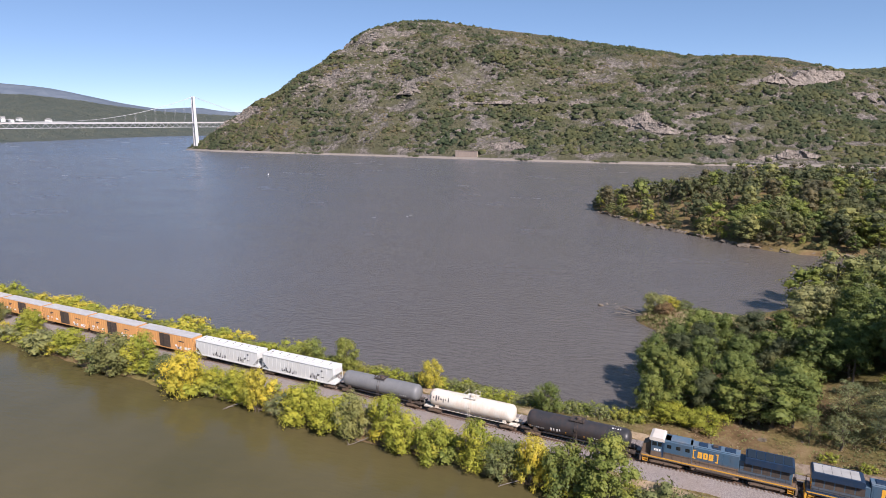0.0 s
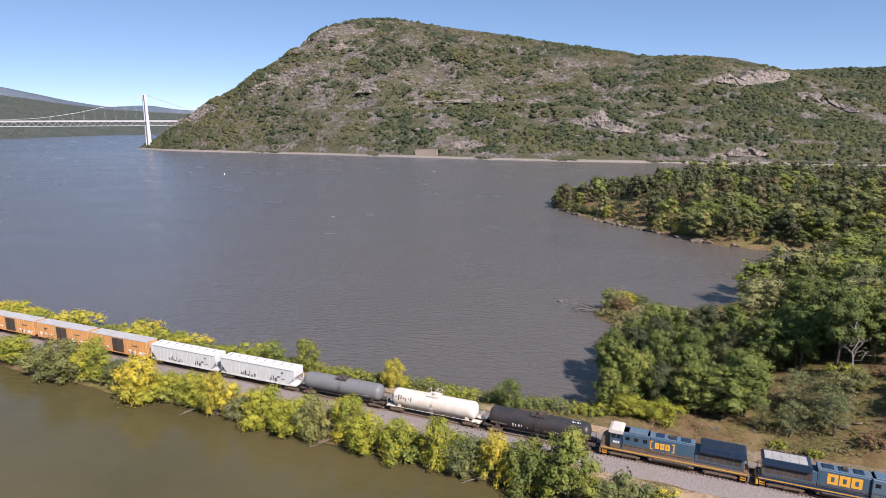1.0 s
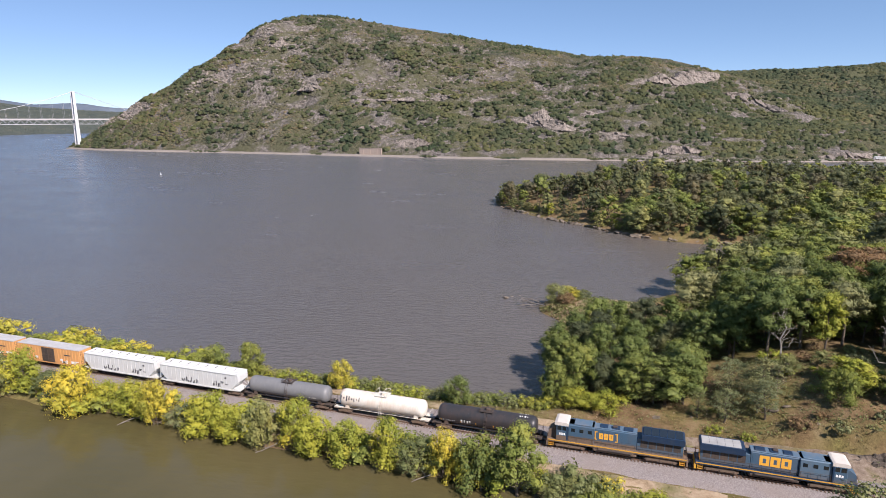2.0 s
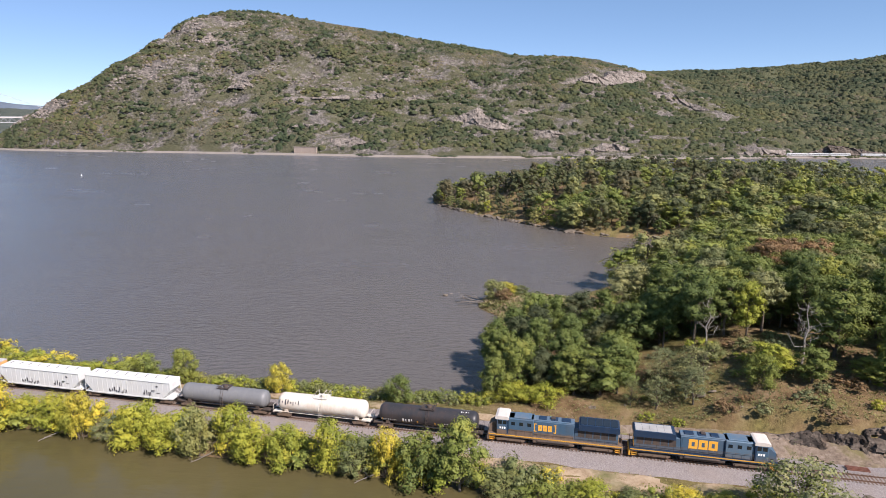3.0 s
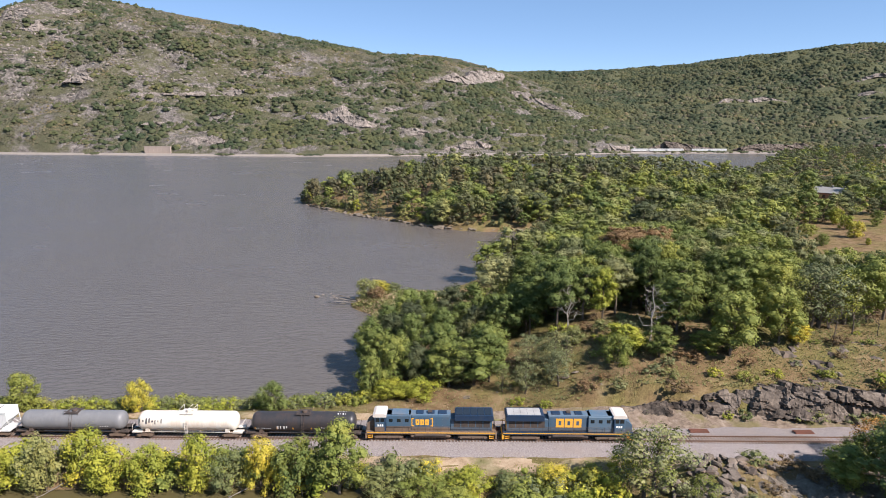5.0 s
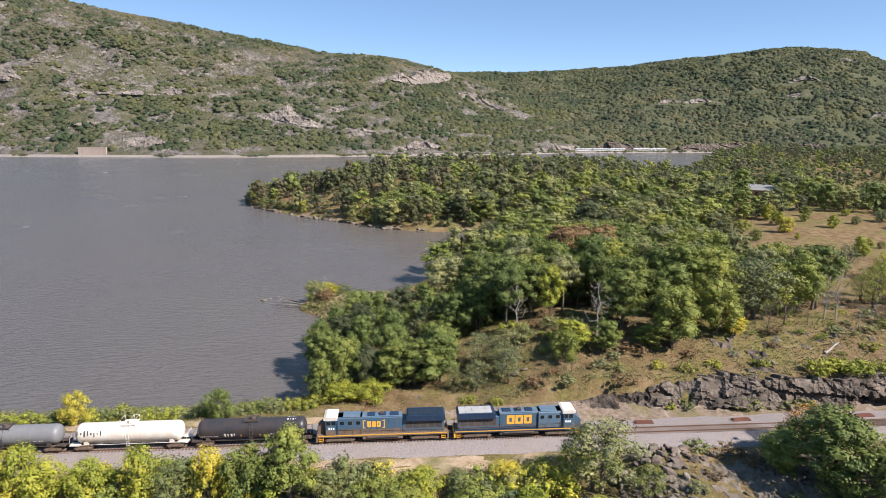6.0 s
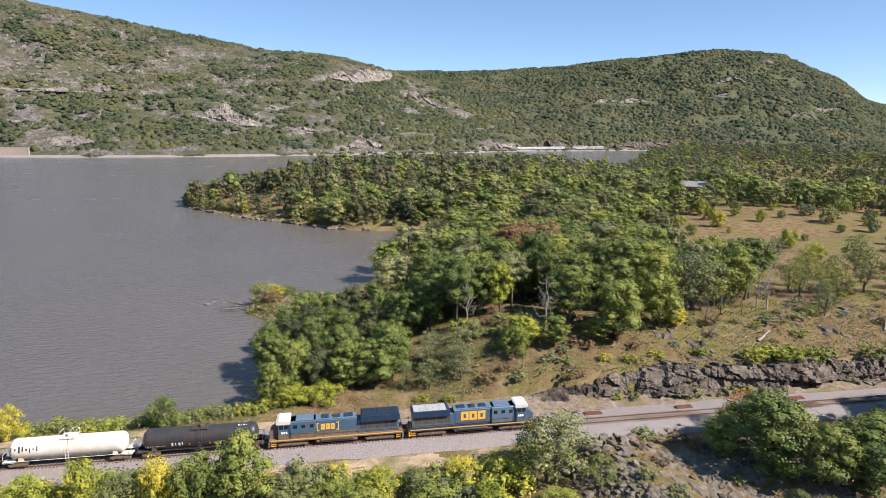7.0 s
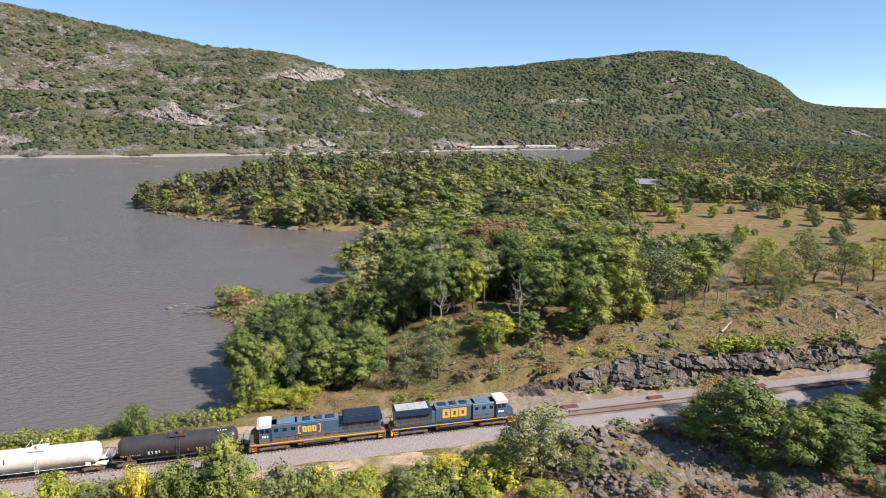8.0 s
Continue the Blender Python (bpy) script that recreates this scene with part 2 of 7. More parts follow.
M_TIE = worn("tie_wood", (0.11, 0.075, 0.055), (0.20, 0.13, 0.095), 0.9, 0, 0.8, 2.0)
M_RAIL = worn("rail_steel", (0.20, 0.13, 0.10), (0.32, 0.22, 0.17), 0.45, 0.6, 0.6, 1.0)
M_RUST = worn("rust_red_steel", (0.16, 0.065, 0.045), (0.09, 0.05, 0.04), 0.85, 0.1, 0.7, 2.0)
def grimed(name, base, dirt, z0, z1):
    """Paint with road grime thrown up over its lower half."""
    m = Mat(name, 0.5, 0, 0.35)
    big = m.ramp(m.noise(0.7, 5, 0.65, True, (1, 1, 0.35)), (0.42, 0.0), (0.75, 0.5))
    c = m.mix(big, base, tuple(0.5 * (p + q) for p, q in zip(base, dirt)))
    sx = m.t.nodes.new("ShaderNodeSeparateXYZ")
    m.link(m.coords(True), sx.inputs[0])
    up = m.t.nodes.new("ShaderNodeMapRange")
    up.inputs["From Min"].default_value, up.inputs["From Max"].default_value = z0, z1
    up.inputs["To Min"].default_value, up.inputs["To Max"].default_value = 0.85, 0.0
    m.link(sx.outputs["Z"], up.inputs["Value"])
    blot = m.ramp(m.noise(1.3, 5, 0.7, True, (1, 1, 0.5)), (0.3, 0.35), (0.7, 1.0))
    m.color(m.mix(m.mix(1.0, up.outputs["Result"], blot, "MULTIPLY"), c, dirt))
    return m.m


M_BLUE = grimed("blue_paint", (0.046, 0.092, 0.142), (0.150, 0.100, 0.06), 1.4, 2.5)
M_BLUEROOF = worn("blue_roof_paint", (0.075, 0.130, 0.19), (0.16, 0.16, 0.165), 0.5, 0, 0.7)
M_BLUELIGHT = grimed("faded_blue_paint", (0.080, 0.135, 0.190), (0.150, 0.100, 0.06), 1.4, 2.4)
M_NAVY = worn("dark_blue_paint", (0.012, 0.030, 0.065), (0.05, 0.05, 0.055), 0.4, 0, 0.4)
M_YELLOW = worn("yellow_stripe", (0.60, 0.31, 0.04), (0.25, 0.14, 0.06), 0.5, 0, 0.5)
M_MARK = worn("marking_yellow", (0.72, 0.36, 0.045), (0.45, 0.24, 0.06), 0.5, 0, 0.3)
M_GRIME = worn("grime_brown", (0.125, 0.090, 0.066), (0.19, 0.125, 0.085), 0.85, 0, 0.8)
M_STEEL = worn("dark_truck_steel", (0.055, 0.045, 0.040), (0.14, 0.095, 0.07), 0.75, 0.2, 0.8)
M_CREAM = worn("cream_roof_paint", (0.56, 0.51, 0.46), (0.46, 0.41, 0.36), 0.5, 0, 0.5)
M_GREYROOF = worn("grey_roof_panel", (0.34, 0.335, 0.325), (0.22, 0.21, 0.20), 0.5, 0, 0.6)
M_OLDROOF = worn("old_metal_roof", (0.21, 0.21, 0.205), (0.19, 0.17, 0.15), 0.6, 0, 0.6)
M_BLACK = worn("black_tank_paint", (0.030, 0.030, 0.033), (0.10, 0.06, 0.045), 0.4, 0, 0.4)
M_WHITE = worn("white_tank_paint", (0.60, 0.57, 0.51), (0.46, 0.29, 0.17), 0.45, 0, 0.55)
M_GREY = worn("grey_tank_paint", (0.15, 0.152, 0.158), (0.22, 0.215, 0.21), 0.5, 0, 0.5)
M_HOPPER = worn("white_hopper_paint", (0.56, 0.57, 0.565), (0.40, 0.385, 0.36), 0.5, 0, 0.4)
M_ORANGE = worn("orange_boxcar_paint", (0.60, 0.31, 0.115), (0.44, 0.24, 0.12), 0.55, 0, 0.6)
M_GALV = worn("galvanised_roof", (0.58, 0.56, 0.54), (0.42, 0.36, 0.31), 0.4, 0.4, 0.6)
M_GLASS = worn("dark_glass", (0.012, 0.016, 0.020), (0.03, 0.03, 0.03), 0.12, 0, 0.2, spec=0.6)
M_PAINTMARK = worn("dark_spray_paint", (0.04, 0.04, 0.05), (0.12, 0.11, 0.12), 0.6, 0, 0.4)
M_LIGHTMARK = worn("white_marking", (0.75, 0.75, 0.73), (0.5, 0.5, 0.5), 0.6, 0, 0.4)
M_TOWER = worn("tower_paint", (0.50, 0.50, 0.52), (0.55, 0.55, 0.54), 0.5, 0, 0.4, 0.05)
M_BRIDGE = worn("bridge_paint", (0.40, 0.41, 0.43), (0.30, 0.30, 0.30), 0.5, 0, 0.4, 0.05)
M_STONEBANK = worn("bank_stone", (0.235, 0.205, 0.18), (0.15, 0.13, 0.11), 0.95, 0, 0.7, 0.08)
M_TANWALL = worn("tan_wall", (0.34, 0.275, 0.23), (0.25, 0.20, 0.17), 0.95, 0, 0.6, 0.1)
M_CONCRETE = worn("concrete", (0.46, 0.42, 0.38), (0.33, 0.29, 0.25), 0.9, 0, 0.6, 0.15)
M_BRICK = worn("brick_wall", (0.28, 0.13, 0.09), (0.20, 0.14, 0.11), 0.9, 0, 0.6)


# ---------------------------------------------------------------- mesh helpers
def fast_mesh(name, verts, faces, smooth=False):
    """A mesh from arrays: verts (n, 3), faces (m, k) all with k corners."""
    verts, faces = np.asarray(verts, np.float32), np.asarray(faces, np.int32)
    me = bpy.data.meshes.new(name)
    n, (m, k) = len(verts), faces.shape
    me.vertices.add(n)
    me.vertices.foreach_set("co", verts.ravel())
    me.loops.add(m * k)
    me.loops.foreach_set("vertex_index", faces.ravel())
    me.polygons.add(m)
    me.polygons.foreach_set("loop_start", np.arange(0, m * k, k, dtype=np.int32))
    me.polygons.foreach_set("use_smooth", np.full(m, smooth))
    me.update(calc_edges=True)
    return me


def put(name, me, mat, parent=None, label="", m=None):
    ob = new(name, me)
    if mat and not me.materials:
        me.materials.append(mat)
    if parent:
        ob.parent = parent
    if label:
        ob["label"] = label
    if m is not None:
        ob.matrix_basis = m
    return ob


def part(name, bm, mat, parent=None, label="", smooth=False):
    """One bmesh as one mesh object under a thing or a part."""
    me = bpy.data.meshes.new(name)
    bmesh.ops.recalc_face_normals(bm, faces=bm.faces)
    if smooth:
        for f in bm.faces:
            f.smooth = True
    bm.to_mesh(me)
    bm.free()
    return put(name, me, mat, parent, label)


def box(bm, x0, x1, y0, y1, z0, z1, bevel=0.0):
    made = bmesh.ops.create_cube(bm, size=1)["verts"]
    for v in made:
        v.co = Vector((x0 + (v.co.x + 0.5) * (x1 - x0), y0 + (v.co.y + 0.5) * (y1 - y0), z0 + (v.co.z + 0.5) * (z1 - z0)))
    if bevel:
        es = list({e for v in made for e in v.link_edges})
        bmesh.ops.bevel(bm, geom=es, offset=bevel, segments=1, affect="EDGES")
    return bm


def boxes(*dims, bevel=0.0):
    bm = bmesh.new()
    for d in dims:
        box(bm, *d, bevel=bevel)
    return bm


def rod(bm, a, b, ra, rb=None, sides=6):
    a, b = Vector(a), Vector(b)
    rb = ra if rb is None else rb
    q = (b - a).to_track_quat("Z", "Y")
    rings = []
    for p, rr in ((a, ra), (b, rb)):
        rings.append([bm.verts.new(p + q @ Vector((rr * math.cos(2 * math.pi * i / sides), rr * math.sin(2 * math.pi * i / sides), 0))) for i in range(sides)])
    for i in range(sides):
        bm.faces.new((rings[0][i], rings[0][(i + 1) % sides], rings[1][(i + 1) % sides], rings[1][i]))
    bm.faces.new(rings[0][::-1])
    bm.faces.new(rings[1])
    return bm


def lathe(bm, axis_pts, sides=20, axis="X"):
    """Rings round the X axis: axis_pts are (x, radius, z of the centre)."""
    rings = []
    for x, rr, zc in axis_pts:
        rings.append([bm.verts.new((x, rr * math.cos(2 * math.pi * i / sides), zc + rr * math.sin(2 * math.pi * i / sides))) for i in range(sides)])
    for p, q in zip(rings, rings[1:]):
        for i in range(sides):
            bm.faces.new((p[i], p[(i + 1) % sides], q[(i + 1) % sides], q[i]))
    bm.faces.new(rings[0])
    bm.faces.new(rings[-1])
    return bm


def prism(bm, outline, y0, y1):
    """An outline of (x, z) drawn out from y0 to y1."""
    a = [bm.verts.new((x, y0, z)) for x, z in outline]
    b = [bm.verts.new((x, y1, z)) for x, z in outline]
    n = len(outline)
    for i in range(n):
        bm.faces.new((a[i], a[(i + 1) % n], b[(i + 1) % n], b[i]))
    bm.faces.new(a[::-1])
    bm.faces.new(b)
    return bm


def thing(name, label, category, group="", kind=""):
    return tagged(new(name), label, category, group, kind)


def fbm(x, y, scale, seed=0, octaves=4):
    """Smooth value noise in numpy, about -1 to 1."""
    x, y = np.asarray(x, float) / scale, np.asarray(y, float) / scale
    out, amp, tot = np.zeros(np.broadcast(x, y).shape), 1.0, 0.0
    for o in range(octaves):
        xi, yi = np.floor(x).astype(np.int64), np.floor(y).astype(np.int64)
        fx, fy = x - xi, y - yi
        fx, fy = fx * fx * (3 - 2 * fx), fy * fy * (3 - 2 * fy)

        def h(i, j):
            n = (i * 374761393 + j * 668265263 + (seed + o) * 974711) & 0x7FFFFFFF
            n = ((n ^ (n >> 13)) * 1274126177) & 0x7FFFFFFF
            return ((n ^ (n >> 16)) & 0xFFFF) / 32767.5 - 1
        out = out + amp * ((h(xi, yi) * (1 - fx) + h(xi + 1, yi) * fx) * (1 - fy) + (h(xi, yi + 1) * (1 - fx) + h(xi + 1, yi + 1) * fx) * fy)
        tot += amp
        amp *= 0.5
        x, y = x * 2.03 + 17.1, y * 2.03 + 5.7
    return out / tot * 1.6


def smooth01(v):
    v = np.clip(v, 0, 1)
    return v * v * (3 - 2 * v)


def spline(points, n):
    """Points of any dimension, run through by a smooth curve at n even steps."""
    p = np.asarray(points, float)
    d = np.r_[0, np.cumsum(np.linalg.norm(np.diff(p[:, :2], axis=0), axis=1))]
    t = np.linspace(0, d[-1], n)
    i = np.clip(np.searchsorted(d, t, side="right") - 1, 0, len(p) - 2)
    u = ((t - d[i]) / (d[i + 1] - d[i]))[:, None]
    q = np.vstack([2 * p[0] - p[1], p, 2 * p[-1] - p[-2]])
    a, b_, c, e = q[i], q[i + 1], q[i + 2], q[i + 3]
    return 0.5 * (2 * b_ + (c - a) * u + (2 * a - 5 * b_ + 4 * c - e) * u ** 2 + (3 * b_ - a - 3 * c + e) * u ** 3)


# ---------------------------------------------------------------- ground, water, mountains
TRACK_TURN = math.atan(-0.132)


def track_y(x):
    return 96.0 - 0.132 * x


def cut_off(x):
    """How far behind the line the rock cut's foot lies."""
    return np.interp(x, [20, 40, 52, 60, 68, 80, 140, 180], [9.5, 9.5, 10.0, 8.6, 7.8, 7.2, 7.0, 7.2])


LAND = [(-700, 175), (-300, 124), (-150, 104.5), (-112, 98.5), (-89, 96.0), (-64, 93.5), (-41, 89.5), (-28, 88.0), (-7, 85),
        (10, 83), (30, 77), (42, 69), (46, 58), (43, 40), (38, 0), (60, -300), (1500, -300), (1450, 300), (1250, 520), (1000, 650),
        (800, 745), (640, 785), (540, 745), (400, 580), (305, 462), (268, 520), (215, 590), (120, 585), (40, 530), (-20, 460), (-36, 420),
        (-32, 396), (-18, 371), (2, 344), (21, 324), (42, 300), (60, 290), (80, 286), (95, 279), (90, 264), (72, 238), (48, 203),
        (30, 186)]
LAND += [(18, 187), (9, 189), (3, 181), (3, 175), (9, 166), (11, 152), (9, 138), (7, 126), (9, 118), (5, 112.5), (-15, 112.5), (-53, 117.5),
         (-117, 126), (-185, 135), (-300, 150), (-700, 205)]


def shore_distance(x, y):
    """Distance to the shoreline, positive on land."""
    px, py = np.asarray(x, float), np.asarray(y, float)
    best = np.full(px.shape, 1e9)
    inside = np.zeros(px.shape, bool)
    for (ax, ay), (bx, by) in zip(LAND, LAND[1:] + LAND[:1]):
        dx, dy = bx - ax, by - ay
        t = np.clip(((px - ax) * dx + (py - ay) * dy) / (dx * dx + dy * dy), 0, 1)
        best = np.minimum(best, np.hypot(px - ax - t * dx, py - ay - t * dy))
        cross = (ay > py) != (by > py)
        with np.errstate(divide="ignore", invalid="ignore"):
            inside ^= cross & (px < ax + (py - ay) * dx / (dy if dy else 1e-9))
    return np.where(inside, best, -best)


def ground_h(x, y):
    x, y = np.asarray(x, float), np.asarray(y, float)
    d = shore_distance(x, y) + 0.9 * fbm(x, y, 7.0, 3, 3)
    off = y - track_y(x)
    h = np.where(d > 0, 1.9 * smooth01(d / 5.5), np.maximum(-3.0, d * 0.35))
    # the island rises inland
    inland = np.where(off > 9, smooth01((d - 4) / 55) * smooth01((off - 9) / 25), 0)
    h = h + inland * (5.6 + 1.6 * fbm(x, y, 60, 11, 3) + 5.5 * np.exp(-((x - 110) ** 2 + (y - 400) ** 2) / 130.0 ** 2))
    # the terrace above the rock cut
    ramp = smooth01((x - 36) / 22)
    h = h + ramp * smooth01((off - cut_off(x) - 1.0) / 1.5) * np.where(d > 0, 5.0, 0) * (1 - 0.75 * smooth01((off - 14) / 60))
    # the rocky knoll on the camera's side of the line
    knoll = smooth01((x - 49) / 9) * smooth01((-off - 7.0) / 4) * smooth01(d / 8)
    h = h + knoll * (3.0 + 1.2 * fbm(x, y, 14, 5, 4)) * (1 - 0.5 * smooth01((-off - 12) / 30))
    h = h + np.where(d > 1.5, 0.22, 0.05) * fbm(x, y, 4.5, 21, 4) * np.where(np.abs(off) < 6, 0.2, 1)
    return h


def axis_lines(*runs):
    out = [runs[0][0]]
    for a, b, step in runs:
        n = max(1, int(round((b - a) / step)))
        out += list(np.linspace(a, b, n + 1)[1:])
    return np.array(out)


def sheet(name, xs, ys, hf, mat):
    X, Y = np.meshgrid(xs, ys)
    Z = hf(X, Y)
    nx, ny = len(xs), len(ys)
    i = (np.arange(ny - 1)[:, None] * nx + np.arange(nx - 1)[None, :]).ravel()
    me = fast_mesh(name, np.c_[X.ravel(), Y.ravel(), Z.ravel()], np.c_[i, i + 1, i + nx + 1, i + nx], True)
    return put(name, me, mat)


gx = axis_lines((-4900, -900, 400), (-900, -220, 12), (-220, 190, 2.0), (190, 480, 5), (480, 1500, 20), (1500, 4900, 400))
gy = axis_lines((-4900, -300, 400), (-300, 30, 12), (30, 205, 2.0), (205, 640, 5), (640, 900, 20), (900, 4900, 400))
ground = tagged(sheet("ground", gx, gy, ground_h, M_GROUND), "dry grass and bare soil ground sloping under the river", "ground", kind="structure")


def water_sheet(name, corners, mat, label):
    me = fast_mesh(name, [(x, y, 0.0) for x, y in corners], [(0, 1, 2, 3)])
    return tagged(put(name, me, mat), label, "river" if mat is M_WATER else "marsh", kind="structure")


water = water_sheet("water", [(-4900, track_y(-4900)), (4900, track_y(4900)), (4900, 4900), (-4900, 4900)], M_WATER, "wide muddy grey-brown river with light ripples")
marsh = water_sheet("water_marsh", [(-4900, -4900), (4900, -4900), (4900, track_y(4900)), (-4900, track_y(-4900))], M_MARSH, "calm olive brown marsh water beside the causeway")


class Slope:
    """A mountainside lofted from its shore line over its ridge and down behind."""

    def __init__(self, name, shore, ridge, nu, nv, rough, seed, label, bulge=0.62, back=0.35, drop=1.4):
        self.s, self.r = spline(shore, nu), spline(ridge, nu)
        self.r[:, 2] -= 5.0
        u = np.arange(nu)
        vs = np.linspace(0, 1 + back, nv)
        V, U = np.meshgrid(vs, u)
        S, R = self.s[u][:, None, :], self.r[u][:, None, :]
        P = S + (R - S) * V[..., None]
        up = np.clip(V, 0, 1)
        prof = up * (1 - bulge) + bulge * np.sin(up * math.pi / 2)
        prof = np.where(V > 1, 1 - drop * np.maximum(V - 1, 0) ** 1.35, prof)
        Z = S[..., 2] + (R[..., 2] - S[..., 2]) * prof
        amp = np.clip(R[..., 2] / 200, 0.15, 1.2) * np.sin(np.clip(V, 0, 1) * math.pi) ** 0.7
        Z = Z + rough * amp * (fbm(P[..., 0], P[..., 1] * 1.3 + Z, 160, seed, 3) + 0.55 * fbm(P[..., 0], P[..., 1] + 2 * Z, 40, seed + 4, 4))
        P[..., 2] = np.maximum(Z, 0.3 * (V > 0) - 1)
        P[:, 0, 2] = -1.0
        self.P, self.nu, self.nv, self.vmax = P, nu, nv, 1 + back
        i = (np.arange(nu - 1)[:, None] * nv + np.arange(nv - 1)[None, :]).ravel()
        me = fast_mesh(name, P.reshape(-1, 3), np.c_[i, i + nv, i + nv + 1, i + 1], True)
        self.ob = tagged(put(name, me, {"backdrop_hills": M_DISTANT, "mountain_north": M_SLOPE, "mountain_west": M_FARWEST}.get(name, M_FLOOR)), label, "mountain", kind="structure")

    def height(self, x, y):
        d = (self.P[..., 0] - x) ** 2 + (self.P[..., 1] - y) ** 2
        i, j = np.unravel_index(np.argmin(d), d.shape)
        return float(self.P[i, j, 2])

    def at(self, u, v):
        a = np.clip(u, 0, 1) * (self.nu - 1.001)
        b = np.clip(v / self.vmax, 0, 1) * (self.nv - 1.001)
        i, j = a.astype(int), b.astype(int)
        fa, fb = (a - i)[:, None], (b - j)[:, None]
        P = self.P
        return (P[i, j] * (1 - fa) + P[i + 1, j] * fa) * (1 - fb) + (P[i, j + 1] * (1 - fa) + P[i + 1, j + 1] * fa) * fb


def sprays(name, pts, size, mat, rng, per=8, core=True, small=False):
    """Far trees: each a rounded mound (a peaked one where small) set about with leaf sprays, all in one mesh."""
    n = len(pts)
    d = rng.standard_normal((n, per, 3)) + np.array([0.15, -0.35, 0.1])
    d[..., 2] = np.abs(d[..., 2]) + 0.1
    d /= np.linalg.norm(d, axis=2)[..., None]
    sz = np.asarray(size).reshape(-1, 1, 1)
    c = pts[:, None, :] + d * sz * rng.uniform(0.78, 1.08, (n, per, 1)) * np.array([1, 1, 0.72])
    nr = 0.8 * d + np.array([0.2, -0.25, 0.4]) + 0.22 * rng.standard_normal(d.shape)
    nr /= np.linalg.norm(nr, axis=2)[..., None]
    t = np.cross(nr, rng.standard_normal(nr.shape))
    t /= np.linalg.norm(t, axis=2)[..., None] + 1e-9
    b9 = np.cross(nr, t)
    s2 = sz * rng.uniform(0.2, 0.42, (n, per, 1))
    v = np.stack([c - t * s2 - b9 * s2 * 0.6, c + t * s2 - b9 * s2 * 0.5, c + b9 * s2], 2).reshape(-1, 3)
    f = np.arange(len(v)).reshape(-1, 3)
    if core:
        a = np.arange(5) * math.pi * 0.4
        ring = np.vstack([np.c_[np.cos(a), np.sin(a), 0 * a - 0.35], np.c_[0.72 * np.cos(a + 0.5), 0.72 * np.sin(a + 0.5), 0 * a + 0.62], [[0, 0, 1.0]]])
        tri = [(i, (i + 1) % 5, 5 + i) for i in range(5)] + [((i + 1) % 5, 5 + (i + 1) % 5, 5 + i) for i in range(5)] + [(5 + i, 5 + (i + 1) % 5, 10) for i in range(5)]
        if small:
            ring, tri = np.vstack([ring[:5], ring[10:]]), [(i, (i + 1) % 5, 5) for i in range(5)]
        k = len(ring)
        cv = pts[:, None, :] + ring[None] * sz * 0.92 * rng.uniform(0.72, 1.16, (n, k, 1)) * np.array([1, 1, 0.68])
        f = np.vstack([f, (np.array(tri)[None] + len(v) + (np.arange(n) * k)[:, None, None]).reshape(-1, 3)])
        v = np.vstack([v, cv.reshape(-1, 3)])
    return put(name, fast_mesh(name, v, f, core), mat)


def wood(slope, name, n, density, mat, rng, size=(2.6, 5.2), label="", per=8, reach=1.0, small=False):
    u, v = rng.random(n) * reach, rng.random(n) ** 0.85 * 1.12
    p = slope.at(u, v)
    keep = rng.random(n) < density(u, v, p)
    p = p[keep]
    ob = sprays(name, p, rng.uniform(*size, len(p)), mat, rng, per, small=small)
    return tagged(ob, label, "forest", kind="stuff")


NOSE = Slope("mountain_north",
             [(-985, 1130, -1), (-930, 1062, -1), (-820, 1010, -1), (-714, 984, -1), (-520, 954, -1), (-301, 905, -1), (-122, 868, -1), (16, 858, -1), (250, 862, -1), (400, 890, -1), (470, 960, -1)],
             [(-960, 1150, 14), (-895, 1125, 34), (-807, 1130, 95), (-735, 1170, 135), (-659, 1225, 204), (-616, 1270, 247), (-518, 1320, 274), (-324, 1350, 247), (17, 1390, 191), (172, 1400, 183),
              (300, 1440, 158), (420, 1430, 120), (560, 1400, 90)],
             260, 90, 17, 31, "steep rocky mountainside with autumn scrub above the river")
EAST = Slope("mountain_east",
             [(380, 930, -1), (450, 905, -1), (583, 870, -1), (691, 875, -1), (880, 835, -1), (1077, 798, -1), (1170, 822, -1), (1290, 838, -1), (1420, 822, -1), (1600, 745, -1), (1800, 600, -1), (2050, 400, -1)],
             [(300, 1800, 176), (455, 1800, 179), (625, 1800, 181), (871, 1700, 194), (1031, 1650, 214), (1295, 1600, 241), (1400, 1550, 236), (1480, 1500, 219), (1545, 1450, 188),
              (1598, 1400, 150), (1652, 1350, 100), (1720, 1290, 84), (1820, 1220, 80), (1960, 1100, 78), (2160, 900, 78), (2400, 680, 76), (2900, 100, 76), (3300, -600, 76)],
             300, 80, 15, 57, "rounded wooded mountain beyond the river", drop=3.2)
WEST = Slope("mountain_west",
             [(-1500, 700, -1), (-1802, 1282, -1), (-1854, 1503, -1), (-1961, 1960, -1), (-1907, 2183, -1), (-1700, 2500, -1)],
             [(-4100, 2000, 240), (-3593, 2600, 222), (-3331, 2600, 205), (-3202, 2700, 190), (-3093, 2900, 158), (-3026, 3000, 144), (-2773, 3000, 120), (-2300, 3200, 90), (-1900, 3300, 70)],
             120, 50, 16, 77, "low wooded hills across the river, tinted for distance haze", back=0.2)
